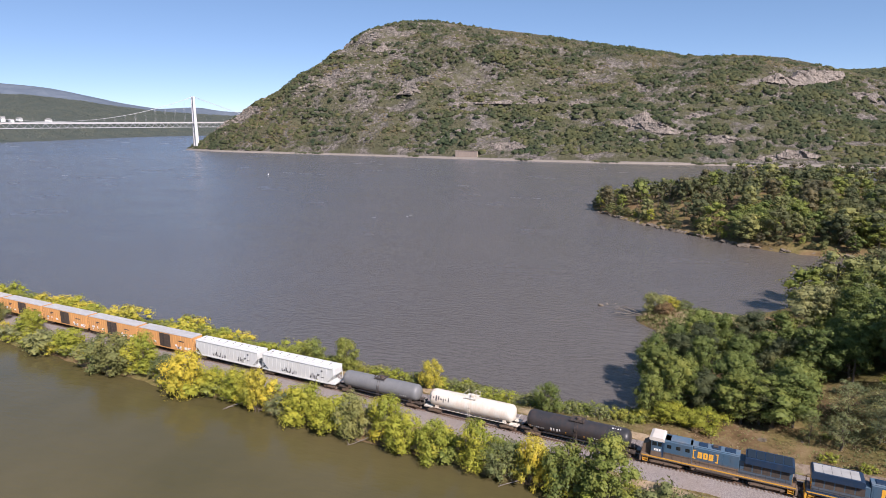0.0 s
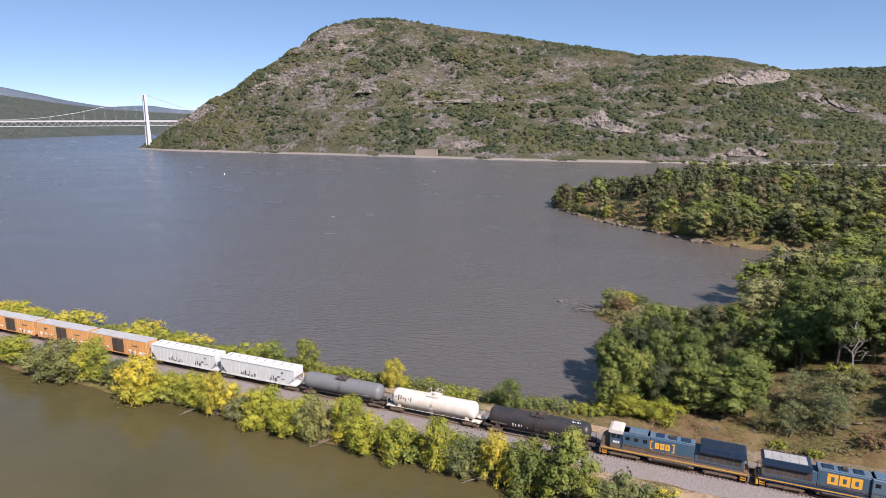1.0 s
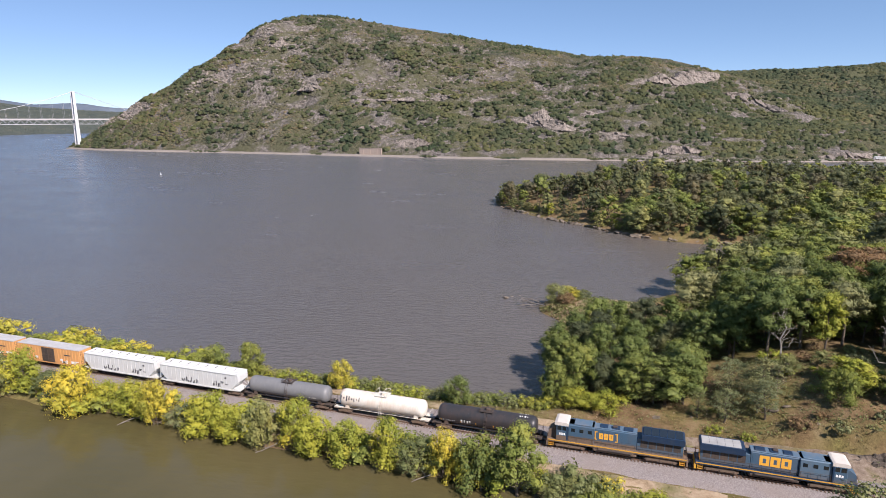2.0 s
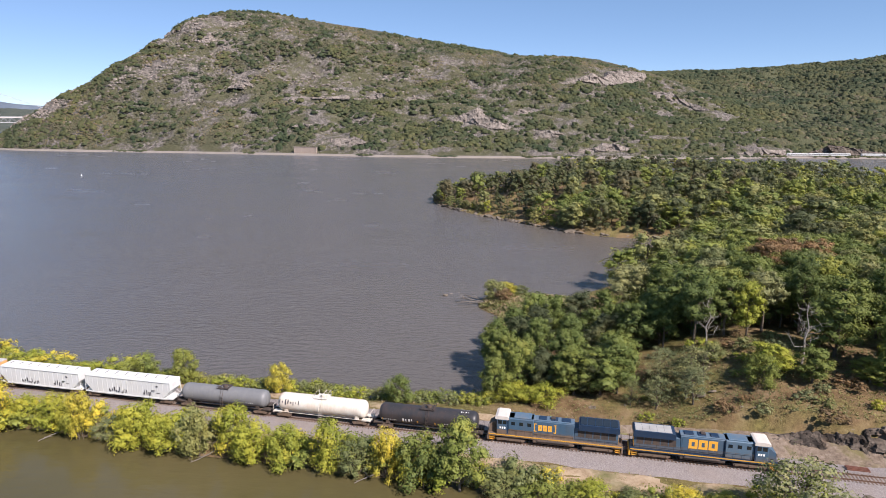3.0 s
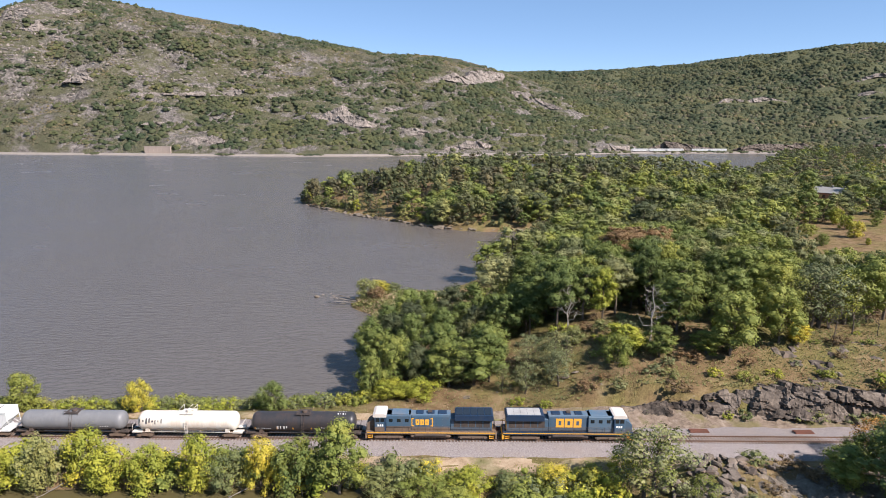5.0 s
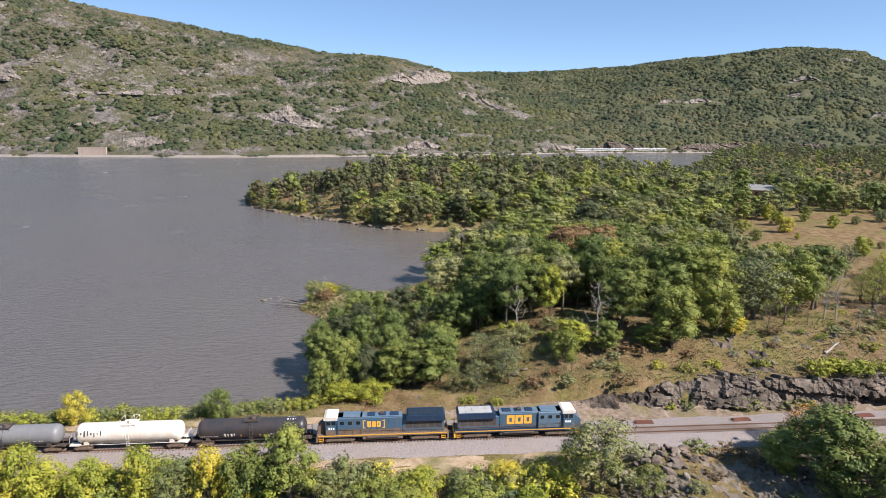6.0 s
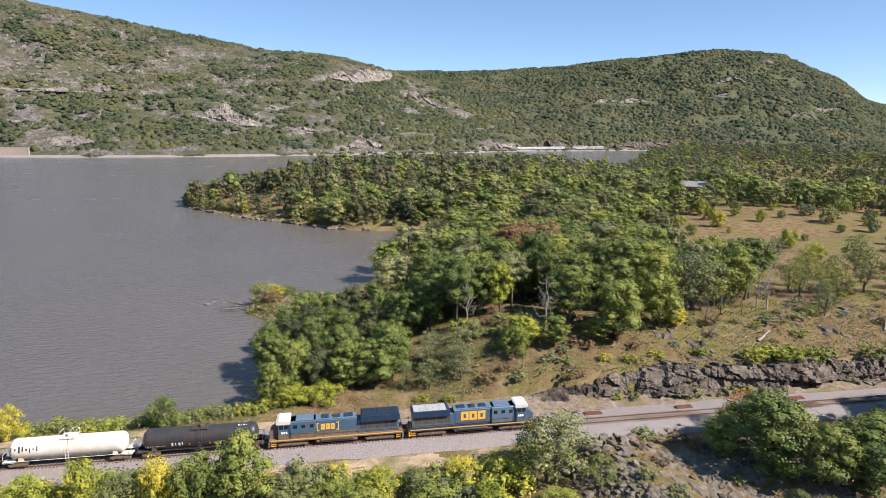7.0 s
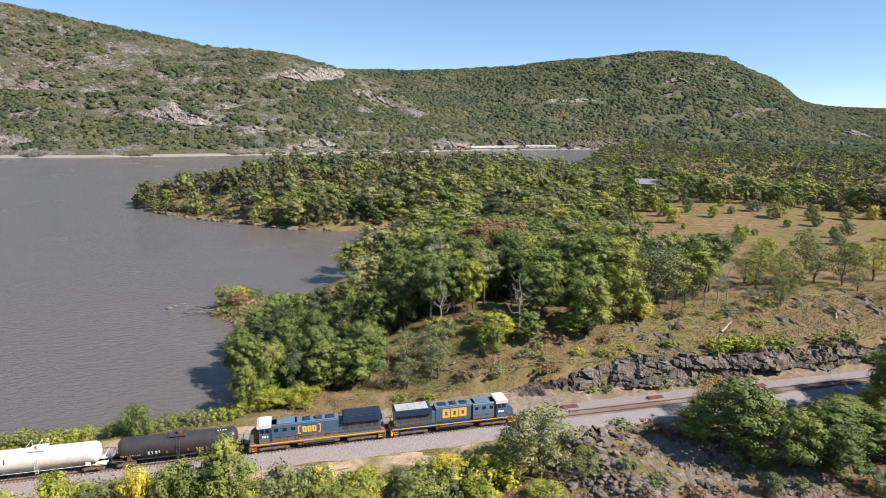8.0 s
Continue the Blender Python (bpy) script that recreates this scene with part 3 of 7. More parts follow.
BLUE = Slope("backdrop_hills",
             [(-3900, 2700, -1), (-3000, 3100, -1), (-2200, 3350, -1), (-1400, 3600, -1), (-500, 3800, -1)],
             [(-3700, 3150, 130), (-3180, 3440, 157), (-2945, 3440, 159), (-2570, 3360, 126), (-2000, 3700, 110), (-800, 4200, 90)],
             60, 16, 6, 91, "distant hill range on the horizon, tinted haze blue", back=0.1)
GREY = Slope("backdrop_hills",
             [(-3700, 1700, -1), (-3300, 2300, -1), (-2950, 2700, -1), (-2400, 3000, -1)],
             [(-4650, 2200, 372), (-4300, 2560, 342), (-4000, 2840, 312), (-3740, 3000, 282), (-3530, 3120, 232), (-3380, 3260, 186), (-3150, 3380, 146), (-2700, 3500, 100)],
             80, 24, 10, 95, "long ridge behind the wooded hills, tinted haze grey-blue", back=0.1)
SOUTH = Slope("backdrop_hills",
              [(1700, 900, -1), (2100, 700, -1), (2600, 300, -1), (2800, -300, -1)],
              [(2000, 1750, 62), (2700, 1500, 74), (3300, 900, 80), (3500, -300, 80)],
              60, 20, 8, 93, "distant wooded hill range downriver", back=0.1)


# bare crags of the steep mountain: foot line, heights along it, seed, size of its blocks
CRAGS = [
    ([(108, 1126, 112), (118, 1123, 111), (152, 1122, 108), (185, 1127, 105), (225, 1159, 111), (267, 1200, 121), (280, 1212, 126)], [3, 14, 22, 20, 26, 24, 18, 4], 301, 3.4),
    ([(-68, 965, 50), (-63, 961, 49), (-31, 939, 41), (-4, 931, 38), (18, 932, 38), (26, 934, 39)], [3, 14, 24, 20, 12, 3], 307, 3.0),
    ([(53, 915, 28), (75, 912, 25), (96, 915, 28), (104, 918, 30)], [2, 10, 13, 9, 3], 311, 2.6),
    ([(262, 1136, 92), (278, 1126, 87), (294, 1115, 82), (308, 1110, 77), (330, 1100, 66), (352, 1085, 52)], [4, 14, 12, 10, 9, 4], 313, 3.0),
    ([(-352, 1040, 84), (-343, 1036, 83), (-292, 1034, 84), (-244, 1034, 82), (-196, 1031, 83), (-149, 1021, 80), (-112, 1042, 86), (-100, 1046, 88)], [1, 6, 2, 10, 3, 12, 6, 9, 3], 317, 2.8),
    ([(-456, 1066, 103), (-425, 1049, 100), (-403, 1050, 103), (-395, 1054, 106)], [3, 12, 14, 8, 2], 319, 3.4),
    ([(-268, 920, 14), (-228, 907, 12), (-196, 908, 15), (-188, 912, 18)], [3, 16, 20, 14, 3], 323, 2.8),
    ([(-564, 1176, 195), (-532, 1168, 191), (-508, 1179, 195)], [4, 15, 14, 3], 329, 3.0),
    ([(112, 874, 6), (119, 873, 6), (151, 873, 7), (181, 883, 9), (190, 888, 12)], [2, 10, 13, 9, 3], 331, 2.6),
    ([(-330, 965, 45), (-300, 962, 46), (-262, 962, 46)], [3, 9, 12, 3], 337, 2.6),
    ([(20, 985, 78), (48, 984, 78), (70, 988, 80)], [3, 8, 9, 3], 341, 2.4),
    ([(330, 893, 6), (365, 893, 6), (398, 905, 7), (420, 925, 8)], [2, 9, 12, 8, 3], 347, 2.6),
]


def nose_fields(v, p):
    """Noise, openness and the bare ledges of the steep mountain."""
    n = 0.6 * fbm(p[:, 0], p[:, 1] * 0.9 + p[:, 2] * 1.7, 90, 41, 3) + 0.55 * fbm(p[:, 0], p[:, 1] + p[:, 2] * 1.8, 28, 43, 3)
    left = smooth01((40 - p[:, 0]) / 320) * (1 - 0.85 * smooth01((p[:, 2] - 125) / 40) * smooth01((p[:, 0] + 430) / 150))
    crest = smooth01((v - 0.58) / 0.2) * smooth01((p[:, 0] + 500) / 160)
    scree = np.exp(-((p[:, 0] - 345) / 55) ** 2 - ((p[:, 2] - 78 + 0.35 * (p[:, 0] - 330)) / 20) ** 2)
    road = np.exp(-((p[:, 2] - (82 - 0.02 * p[:, 0])) / 4) ** 2) * (p[:, 0] < 100)
    bare_rock = (1 - 0.7 * smooth01(scree * 1.5)) * (1 - 0.75 * road) * (v > 0.03)
    for base, hs, *_ in CRAGS:
        q = np.array(base, float)
        up = p[:, 2] - np.interp(p[:, 0], q[:, 0], q[:, 2])
        tall = np.interp(p[:, 0], np.linspace(q[0, 0], q[-1, 0], len(hs)), hs)
        near = np.abs(p[:, 1] - np.interp(p[:, 0], q[:, 0], q[:, 1])) < 70
        hit = near & (p[:, 0] > q[0, 0]) & (p[:, 0] < q[-1, 0]) & (up > -2.5) & (up < tall * 0.95)
        bare_rock = np.where(hit, 0.02 + 0.3 * (fbm(p[:, 0], p[:, 2] * 2, 14, 71, 2) > 0.35), bare_rock)
    low = 1 - smooth01((v - 0.29 - 0.10 * n - 0.12 * smooth01((p[:, 0] + 100) / 250)) / 0.10)
    return n, left, crest, low, bare_rock


def nose_forest(u, v, p):
    n, left, crest, low, ok = nose_fields(v, p)
    return ok * (low * (1 - 0.72 * smooth01((-230 - p[:, 0]) / 230)) * smooth01((n + 0.42) / 0.2) + (1 - low) * (1 - 0.55 * crest) * (0.95 - 0.62 * left) * smooth01((n + 0.22 - 0.16 * left) / 0.25))


def nose_scrub(u, v, p):
    n, left, crest, low, ok = nose_fields(v, p)
    return ok * ((0.15 + 0.6 * smooth01((-230 - p[:, 0]) / 230)) * low * smooth01((n + 0.8) / 0.3) + (1 - low) * smooth01((n + 0.70 - 0.52 * left * (1 - crest) + 0.5 * crest) / 0.4) * (1 - 0.12 * left))


# bare ledges of the rounded mountain: plan of the foot line and heights along it
LEDGES = [
    ([(645, 1122), (690, 1128), (740, 1118), (790, 1108)], [2, 8, 6, 9, 3], M_CRAG), ([(895, 1078), (922, 1071), (948, 1068)], [2, 9, 7, 2], M_CRAG),
    ([(1098, 1020), (1125, 1012), (1155, 1004)], [2, 11, 9, 2], M_CRAG), ([(1225, 908), (1258, 892), (1292, 880)], [2, 13, 10, 2], M_CRAG),
    ([(555, 884), (600, 880), (650, 884), (695, 887)], [2, 14, 10, 13, 2], M_ROCK), ([(755, 873), (785, 867), (815, 862)], [2, 9, 8, 2], M_ROCK),
    ([(1055, 813), (1090, 808), (1135, 815)], [2, 10, 9, 2], M_ROCK), ([(425, 918), (475, 906), (535, 894)], [2, 13, 12, 3], M_ROCK),
    ([(1170, 1250), (1198, 1246), (1225, 1240)], [2, 10, 8, 2], M_CRAG), ([(985, 960), (1010, 956), (1035, 950)], [2, 7, 8, 2], M_CRAG),
    ([(960, 1160), (1010, 1150), (1050, 1146)], [2, 8, 6, 2], M_CRAG), ([(1290, 1110), (1330, 1090), (1360, 1080)], [2, 9, 8, 2], M_CRAG), ([(800, 990), (830, 985), (870, 980)], [2, 7, 6, 2], M_CRAG),
]


def near_line(p, line, reach):
    q = np.array(line, float)
    t = np.linspace(0, len(q) - 1, 6 * len(q))
    qx, qy = np.interp(t, np.arange(len(q)), q[:, 0]), np.interp(t, np.arange(len(q)), q[:, 1])
    best = np.full(len(p), 1e9)
    for a, c in zip(qx, qy):
        best = np.minimum(best, np.hypot(p[:, 0] - a, p[:, 1] - c))
    return best < reach


def hill_house_sites():
    return [(-2120, 1530), (-2166, 1592), (-2208, 1654), (-2185, 1750)]


def full_density(u, v, p):
    n = fbm(p[:, 0], p[:, 1] + p[:, 2], 90, 45, 4)
    d = 0.95 * smooth01((n + 0.92) / 0.5) * (v > 0.02)
    for line, _, _ in LEDGES:
        d = np.where(near_line(p, line, 12), 0.06 * d, d)
    for x, y in hill_house_sites():
        d = np.where(np.hypot(p[:, 0] - x - 15, p[:, 1] - y + 12) < 52, 0, d)
    return d


rw = np.random.default_rng(11)
wood(NOSE, "forest", 32000, nose_forest, M_FARGREEN, rw, (3.2, 7.2), "green deciduous wood on the lower mountainside", 4)
wood(NOSE, "scrub", 66000, nose_scrub, M_FARBROWN, rw, (1.4, 3.2), "olive scrub and thin trees among rocks", 3, small=True)
def brown_patches(u, v, p):
    """The thin brownish wood stands in patches between the green."""
    n = fbm(p[:, 0], p[:, 1] + 2 * p[:, 2], 130, 47, 4)
    return full_density(u, v, p) * (0.12 + 0.88 * smooth01((n - 0.02) / 0.22))


wood(EAST, "forest", 38000, full_density, M_FAR, rw, (2.8, 7.8), "green wood covering the rounded mountain", 3, 0.58)
wood(EAST, "scrub", 16000, brown_patches, M_FARBROWN, rw, (3.4, 6.4), "brownish trees scattered through the mountain wood", 2, 0.58)
wood(WEST, "forest", 16000, full_density, M_FARWEST, rw, (4.5, 9), "wooded hillsides across the river in haze-tinted green", 2, small=True)
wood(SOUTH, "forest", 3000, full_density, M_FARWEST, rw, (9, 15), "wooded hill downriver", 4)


def rock_lumps(name, slope, n, seed, label):
    """Bare rock knobs standing through the scrub, all in one mesh."""
    rng = np.random.default_rng(seed)
    u, v = rng.random(n * 6), rng.uniform(0.12, 0.95, n * 6)
    p = slope.at(u, v)
    nz, left, crest, low, ok = nose_fields(v, p)
    want = (1 - low) * (0.15 + 0.85 * left) * (1 - crest) * smooth01((0.25 - nz) / 0.4) + 0.06
    p = p[rng.random(len(p)) < want][:n]
    bm = bmesh.new()
    bmesh.ops.create_icosphere(bm, subdivisions=1, radius=1)
    ball = np.array([vv.co[:] for vv in bm.verts])
    tri = np.array([[vv.index for vv in f.verts] for f in bm.faces])
    bm.free()
    m = len(p)
    sz = rng.uniform(1.0, 3.4, (m, 1, 1)) * rng.uniform(0.6, 1.4, (m, 1, 3)) * np.array([1.3, 1.0, 0.8])
    V = p[:, None, :] + ball[None] * sz * rng.uniform(0.72, 1.12, (m, len(ball), 1))
    F = tri[None] + (np.arange(m) * len(ball))[:, None, None]
    return tagged(put(name, fast_mesh(name, V.reshape(-1, 3), F.reshape(-1, 3)), M_CRAG), label, "rocks", kind="stuff")


rock_lumps("rocks", NOSE, 2600, 58, "pinkish grey rock knobs among the mountain scrub")


def shore_bushes():
    """Bushes along parts of the far waterline, in front of the railway bank."""
    rng = np.random.default_rng(81)
    ln = spline([(-714, 975, 1), (-520, 945, 1), (-301, 897, 1), (-122, 861, 1), (16, 851, 1), (250, 855, 1), (400, 880, 1), (583, 862, 1), (691, 868, 1), (880, 828, 1), (1077, 790, 1)], 900)
    n = fbm(ln[:, 0], ln[:, 0] * 0, 45, 83, 3)
    p = ln[(rng.random(900) < 0.9) & (n > np.where(ln[:, 0] > 40, -0.35, 0.55))]
    p = p + rng.uniform(-1, 1, p.shape) * np.array([1.5, 1.5, 0.4]) + np.array([0, 2.5, 0.6])
    return tagged(sprays("bushes", p, rng.uniform(1.6, 3.8, len(p)), M_FAR, rng, 8), "green bushes along the far waterline", "bushes", kind="stuff")


shore_bushes()

rf = np.random.default_rng(91)
fx, fy = rf.uniform(640, 1440, 5200), rf.uniform(-60, 770, 5200)
fk = (shore_distance(fx, fy) > 3) & (fy > 0.12 * fx - 20)
fp = np.c_[fx, fy, ground_h(fx, fy) + 4.5][fk]
tagged(sprays("woodland", fp, rf.uniform(3.4, 6.2, len(fp)), M_FAR, rf, 10), "olive green trees over the far end of the island", "woodland", kind="stuff")


# ---------------------------------------------------------------- trees and shrubs
def leaf_cards(rng, centres, normals, size, three=False):
    """Folded leaf sprays of four corners, or flat ones of three, facing about along the normals."""
    n = len(centres)
    nrm = normals + 0.22 * rng.standard_normal((n, 3))
    nrm /= np.linalg.norm(nrm, axis=1)[:, None] + 1e-9
    t = np.cross(nrm, rng.standard_normal((n, 3)))
    t /= np.linalg.norm(t, axis=1)[:, None] + 1e-9
    b2 = np.cross(nrm, t)
    s = size * rng.uniform(0.6, 1.35, (n, 1))
    k = rng.uniform(0.55, 0.9, (n, 1))
    lift = 0.28 * s * nrm
    if three:
        v = np.stack([centres - t * s * 0.5 - b2 * s * 0.3, centres + t * s * 0.5 - b2 * s * 0.25, centres + b2 * s * 0.55], 1)
        return v.reshape(-1, 3), np.arange(3 * n).reshape(n, 3)
    v = np.stack([centres - t * s * 0.5, centres - b2 * s * 0.5 * k + lift, centres + t * s * 0.55 - lift * 0.4, centres + b2 * s * 0.5 * k + lift * 0.6], 1)
    return v.reshape(-1, 3), np.arange(4 * n).reshape(n, 4)


def limb(bm, a, b, ra, rb, rng, bend=0.12, sides=5, steps=3):
    a, b = np.array(a, float), np.array(b, float)
    ln = np.linalg.norm(b - a)
    prev, pr = a, ra
    for i in range(1, steps + 1):
        t = i / steps
        p = a + (b - a) * t + (rng.standard_normal(3) * ln * bend * 0.5 if i < steps else 0)
        rr = ra + (rb - ra) * t
        rod(bm, prev, p, pr, rr, sides)
        prev, pr = p, rr


def unit_ball():
    """Corners and triangles of a plain twenty-sided ball."""
    bm = bmesh.new()
    bmesh.ops.create_icosphere(bm, subdivisions=1, radius=1)
    v, f = np.array([q.co[:] for q in bm.verts]), np.array([[q.index for q in t.verts] for t in bm.faces])
    bm.free()
    return v, f


BALL, BALL_FACES = unit_ball()


def tree_meshes(seed, h, rad, base, puffs, leaves, size, stems=1, squash=0.75, shell=(0.74, 1.07), lean=0.04, three=False, core=0.6, plump=1.0):
    """Trunk-with-limbs mesh and crown mesh of one plant, its foot at the origin."""
    rng = np.random.default_rng(seed)
    cs, rs = [], []
    for i in range(puffs):
        f = (i + 0.5) / puffs
        z = base + (h * 0.9 - base) * f ** 0.85
        env = math.sin(math.pi * min(1, 0.16 + 0.78 * f)) ** 0.7
        a = i * 2.4 + rng.uniform(-0.5, 0.5)
        rr = rad * env * rng.uniform(0.3, 1.05)
        cs.append((rr * math.cos(a), rr * math.sin(a), z + rng.uniform(-0.05, 0.05) * h))
        rs.append(rad * rng.uniform(0.18, 0.46) * plump)
    for i in range(puffs // 4):
        a, rr = rng.uniform(0, 6.28), rad * rng.uniform(0.35, 0.85)
        cs.append((rr * math.cos(a), rr * math.sin(a), base + (h - base) * rng.uniform(0.6, 1.0) * (1.12 - 0.35 * rr / rad)))
        rs.append(rad * rng.uniform(0.10, 0.22))
    cs, rs = np.array(cs), np.array(rs)
    bm = bmesh.new()
    r0 = 0.022 * h + 0.03
    feet = [np.array([0, 0, -0.3])] if stems == 1 else [np.array([rng.uniform(-0.25, 0.25) * rad, rng.uniform(-0.25, 0.25) * rad, -0.3]) for _ in range(stems)]
    tops = []
    for ft in feet:
        top = np.array([ft[0] + rng.uniform(-lean, lean) * h, ft[1] + rng.uniform(-lean, lean) * h, h * rng.uniform(0.62, 0.78)])
        limb(bm, ft, top, r0 / stems ** 0.5, r0 * 0.3 / stems ** 0.5, rng, 0.05, 6, 3)
        tops.append((ft, top))
    for c, q in zip(cs, rs):
        ft, top = tops[rng.integers(len(tops))]
        t = np.clip((c[2] - q * 1.2) / top[2], 0.12, 0.95)
        limb(bm, ft + (top - ft) * t, c, r0 * 0.34 * (1.15 - t) / stems ** 0.5 + 0.02, 0.015, rng, 0.2, 3, 2)
    tm = bpy.data.meshes.new("trunk")
    bm.to_mesh(tm)
    bm.free()
    tm.materials.append(M_BARK)
    share = rs ** 2 / (rs ** 2).sum()
    cen, nrm = [], []
    flat = np.array([1, 1, squash])
    for k, (c, q, s) in enumerate(zip(cs, rs, share)):
        n = max(8, int(leaves * s * 2.6))
        d = rng.standard_normal((n, 3))
        d[:, 2] += 0.45
        d /= np.linalg.norm(d, axis=1)[:, None]
        rr = q * (rng.uniform(shell[0], shell[1], (n, 1)) + 0.20 * fbm(d[:, :1] * 3 + c[0], d[:, 2:] * 3 + c[1], 1.0, seed, 2))
        p = c + d * rr * flat
        gap = np.linalg.norm((p[:, None, :] - cs[None]) / flat, axis=2) / rs[None]
        gap[:, k] = 9.0
        clear = gap.min(axis=1) > 0.80
        cen.append(p[clear])
        nrm.append((d + np.array([0.05, -0.05, 0.16]))[clear])
    pick = np.concatenate([rng.random(len(p)) for p in cen]).argsort()[:leaves]
    cen, nrm = [np.vstack(cen)[pick]], [np.vstack(nrm)[pick]]
    v, f = leaf_cards(rng, np.vstack(cen), np.vstack(nrm), size, three)
    # each bough is filled by a rounded leafy mass under its sprays
    if core:
        n, k = len(v), len(cs)
        ball = cs[:, None, :] + BALL[None] * rs[:, None, None] * core * rng.uniform(0.65, 1.25, (k, len(BALL), 1)) * flat
        v = np.vstack([v, ball.reshape(-1, 3)])
        f = np.vstack([f, (BALL_FACES[None] + n + (np.arange(k) * len(BALL))[:, None, None]).reshape(-1, 3)])
    v[:, 2] = np.maximum(v[:, 2], 0.05)
    cm = fast_mesh("crown", v, f)
    cm.materials.append(LEAF["green"])
    return tm, cm


def bare_meshes(seed, h):
    """A leafless tree: trunk, limbs, branches and twigs."""
    rng = np.random.default_rng(seed)
    bm = bmesh.new()
    top = np.array([rng.uniform(-0.06, 0.06) * h, rng.uniform(-0.06, 0.06) * h, h * 0.9])
    limb(bm, (0, 0, -0.3), top, 0.016 * h, 0.03, rng, 0.05, 7, 5)
    for i in range(15):
        t = rng.uniform(0.25, 0.92)
        a, ln = rng.uniform(0, 6.28), h * rng.uniform(0.14, 0.34) * (1.2 - t * 0.6)
        p = top * t
        q = p + np.array([math.cos(a) * ln, math.sin(a) * ln, ln * rng.uniform(0.25, 0.9)])
        limb(bm, p, q, 0.006 * h * (1.2 - t), 0.015, rng, 0.25, 4, 3)
        for _ in range(4):
            s = rng.uniform(0.4, 0.95)
            e = p + (q - p) * s
            limb(bm, e, e + np.array([rng.uniform(-1, 1), rng.uniform(-1, 1), rng.uniform(0, 1)]) * ln * 0.42, 0.03, 0.01, rng, 0.2, 3, 2)
    me = bpy.data.meshes.new("trunk")
    bm.to_mesh(me)
    bm.free()
    return me


FORMS = {
    "tall": [(13.5, *tree_meshes(100 + i, 13.5, 4.4 + 0.5 * (i % 3), 2.4, 44, 5000, 0.34, squash=0.66, shell=(0.66, 1.15), three=True, core=0.60)) for i in range(6)],
    "canopy": [(16.0, *tree_meshes(110 + i, 16.0, 4.9 + 0.5 * (i % 3), 7.4, 36, 4300, 0.38, squash=0.6, shell=(0.66, 1.15), three=True, core=0.60)) for i in range(4)],
    "open": [(12.0, *tree_meshes(120 + i, 12.0, 4.4, 2.4, 30, 2600, 0.30, squash=0.6, shell=(0.5, 1.2), lean=0.08, three=True, core=0.0)) for i in range(4)],
    "shrub": [(6.0, *tree_meshes(140 + i, 6.0, 3.0 + 0.4 * (i % 3), 0.4, 28, 4600, 0.24, stems=5, lean=0.2, squash=0.85, shell=(0.5, 1.25), three=True, core=0.46)) for i in range(7)],
    "low": [(2.6, *tree_meshes(160 + i, 2.6, 2.4 + 0.25 * i, 0.3, 14, 700, 0.26, stems=4, shell=(0.55, 1.2), three=True, core=0.5)) for i in range(4)],
    "mid": [(11.0, *tree_meshes(180 + i, 11.0, 4.3 + 0.6 * (i % 3 - 1), 1.2, 18, 1250, 0.40, squash=0.74, shell=(0.6, 1.15), three=True, core=0.6, plump=1.25)) for i in range(6)],
    "grove": [(15.0, *tree_meshes(190 + i, 15.0, 4.7 + 0.5 * (i % 3 - 1), 2.2, 24, 2100, 0.31, squash=0.85, shell=(0.66, 1.12), three=True, core=0.66, plump=1.4)) for i in range(6)],
    "far": [(10.0, *tree_meshes(200 + i, 10.0, 4.4 + 0.6 * (i % 3 - 1), 0.8, 9, 280, 0.80, squash=0.66, shell=(0.6, 1.15), three=True, core=0.55)) for i in range(5)],
}
BARE = [(11.0, bare_meshes(220 + i, 11.0)) for i in range(3)]
GROUPS = {"tall": "riverside trees", "canopy": "woodland trees", "open": "thin open trees", "shrub": "causeway shrubs", "low": "low bank bushes", "mid": "island trees", "grove": "island trees", "far": "far island trees"}
TONES = {"green": "green", "deep": "dark green", "olive": "olive green", "lime": "bright yellow-green", "yellow": "golden yellow", "brown": "russet brown",
         "orange": "orange autumn", "grey": "pale grey-green", "dull": "dull dark grey-green", "ash": "thinning grey-brown"}
rt = np.random.default_rng(23)


def plant(form, x, y, h, tone, width=None, sink=0.0):
    """One tree or shrub of height h and crown width, on the ground at x, y."""
    h0, tm, cm = FORMS[form][rt.integers(len(FORMS[form]))]
    shrub = form in ("shrub", "low")
    name, cat = ("shrub", "shrub") if shrub else ("tree", "tree")
    where = {"shrub": "on the bank", "low": "along the water's edge", "tall": "on the wooded shore", "canopy": "with a high crown in the wood", "open": "with thin foliage on dry ground", "mid": "in the island wood", "far": "in the distant wood"}[form]
    ob = thing(name, f"{TONES[tone]} leafy {'bush' if shrub else 'deciduous tree'} {where}", cat, GROUPS[form])
    s = h / h0
    base_w = {"tall": 9.6, "canopy": 10.6, "open": 8.8, "shrub": 7.2, "low": 5.6, "mid": 9.4, "far": 9.4}[form]
    sx = (width / base_w) if width else s * (rt.uniform(0.72, 1.02) if form in ("tall", "canopy") else rt.uniform(0.88, 1.15))
    z = float(ground_h(np.array([x]), np.array([y]))[0])
    ob.matrix_basis = Matrix.Translation((x, y, max(z, 0.05) - sink)) @ Matrix.Rotation(rt.uniform(0, 6.28), 4, "Z") @ Matrix.Diagonal((sx, sx, s, 1))
    put("trunk", tm, None, ob)
    cr = put("crown", cm, None, ob)
    cr.material_slots[0].link = "OBJECT"
    cr.material_slots[0].material = LEAF[tone]
    return ob


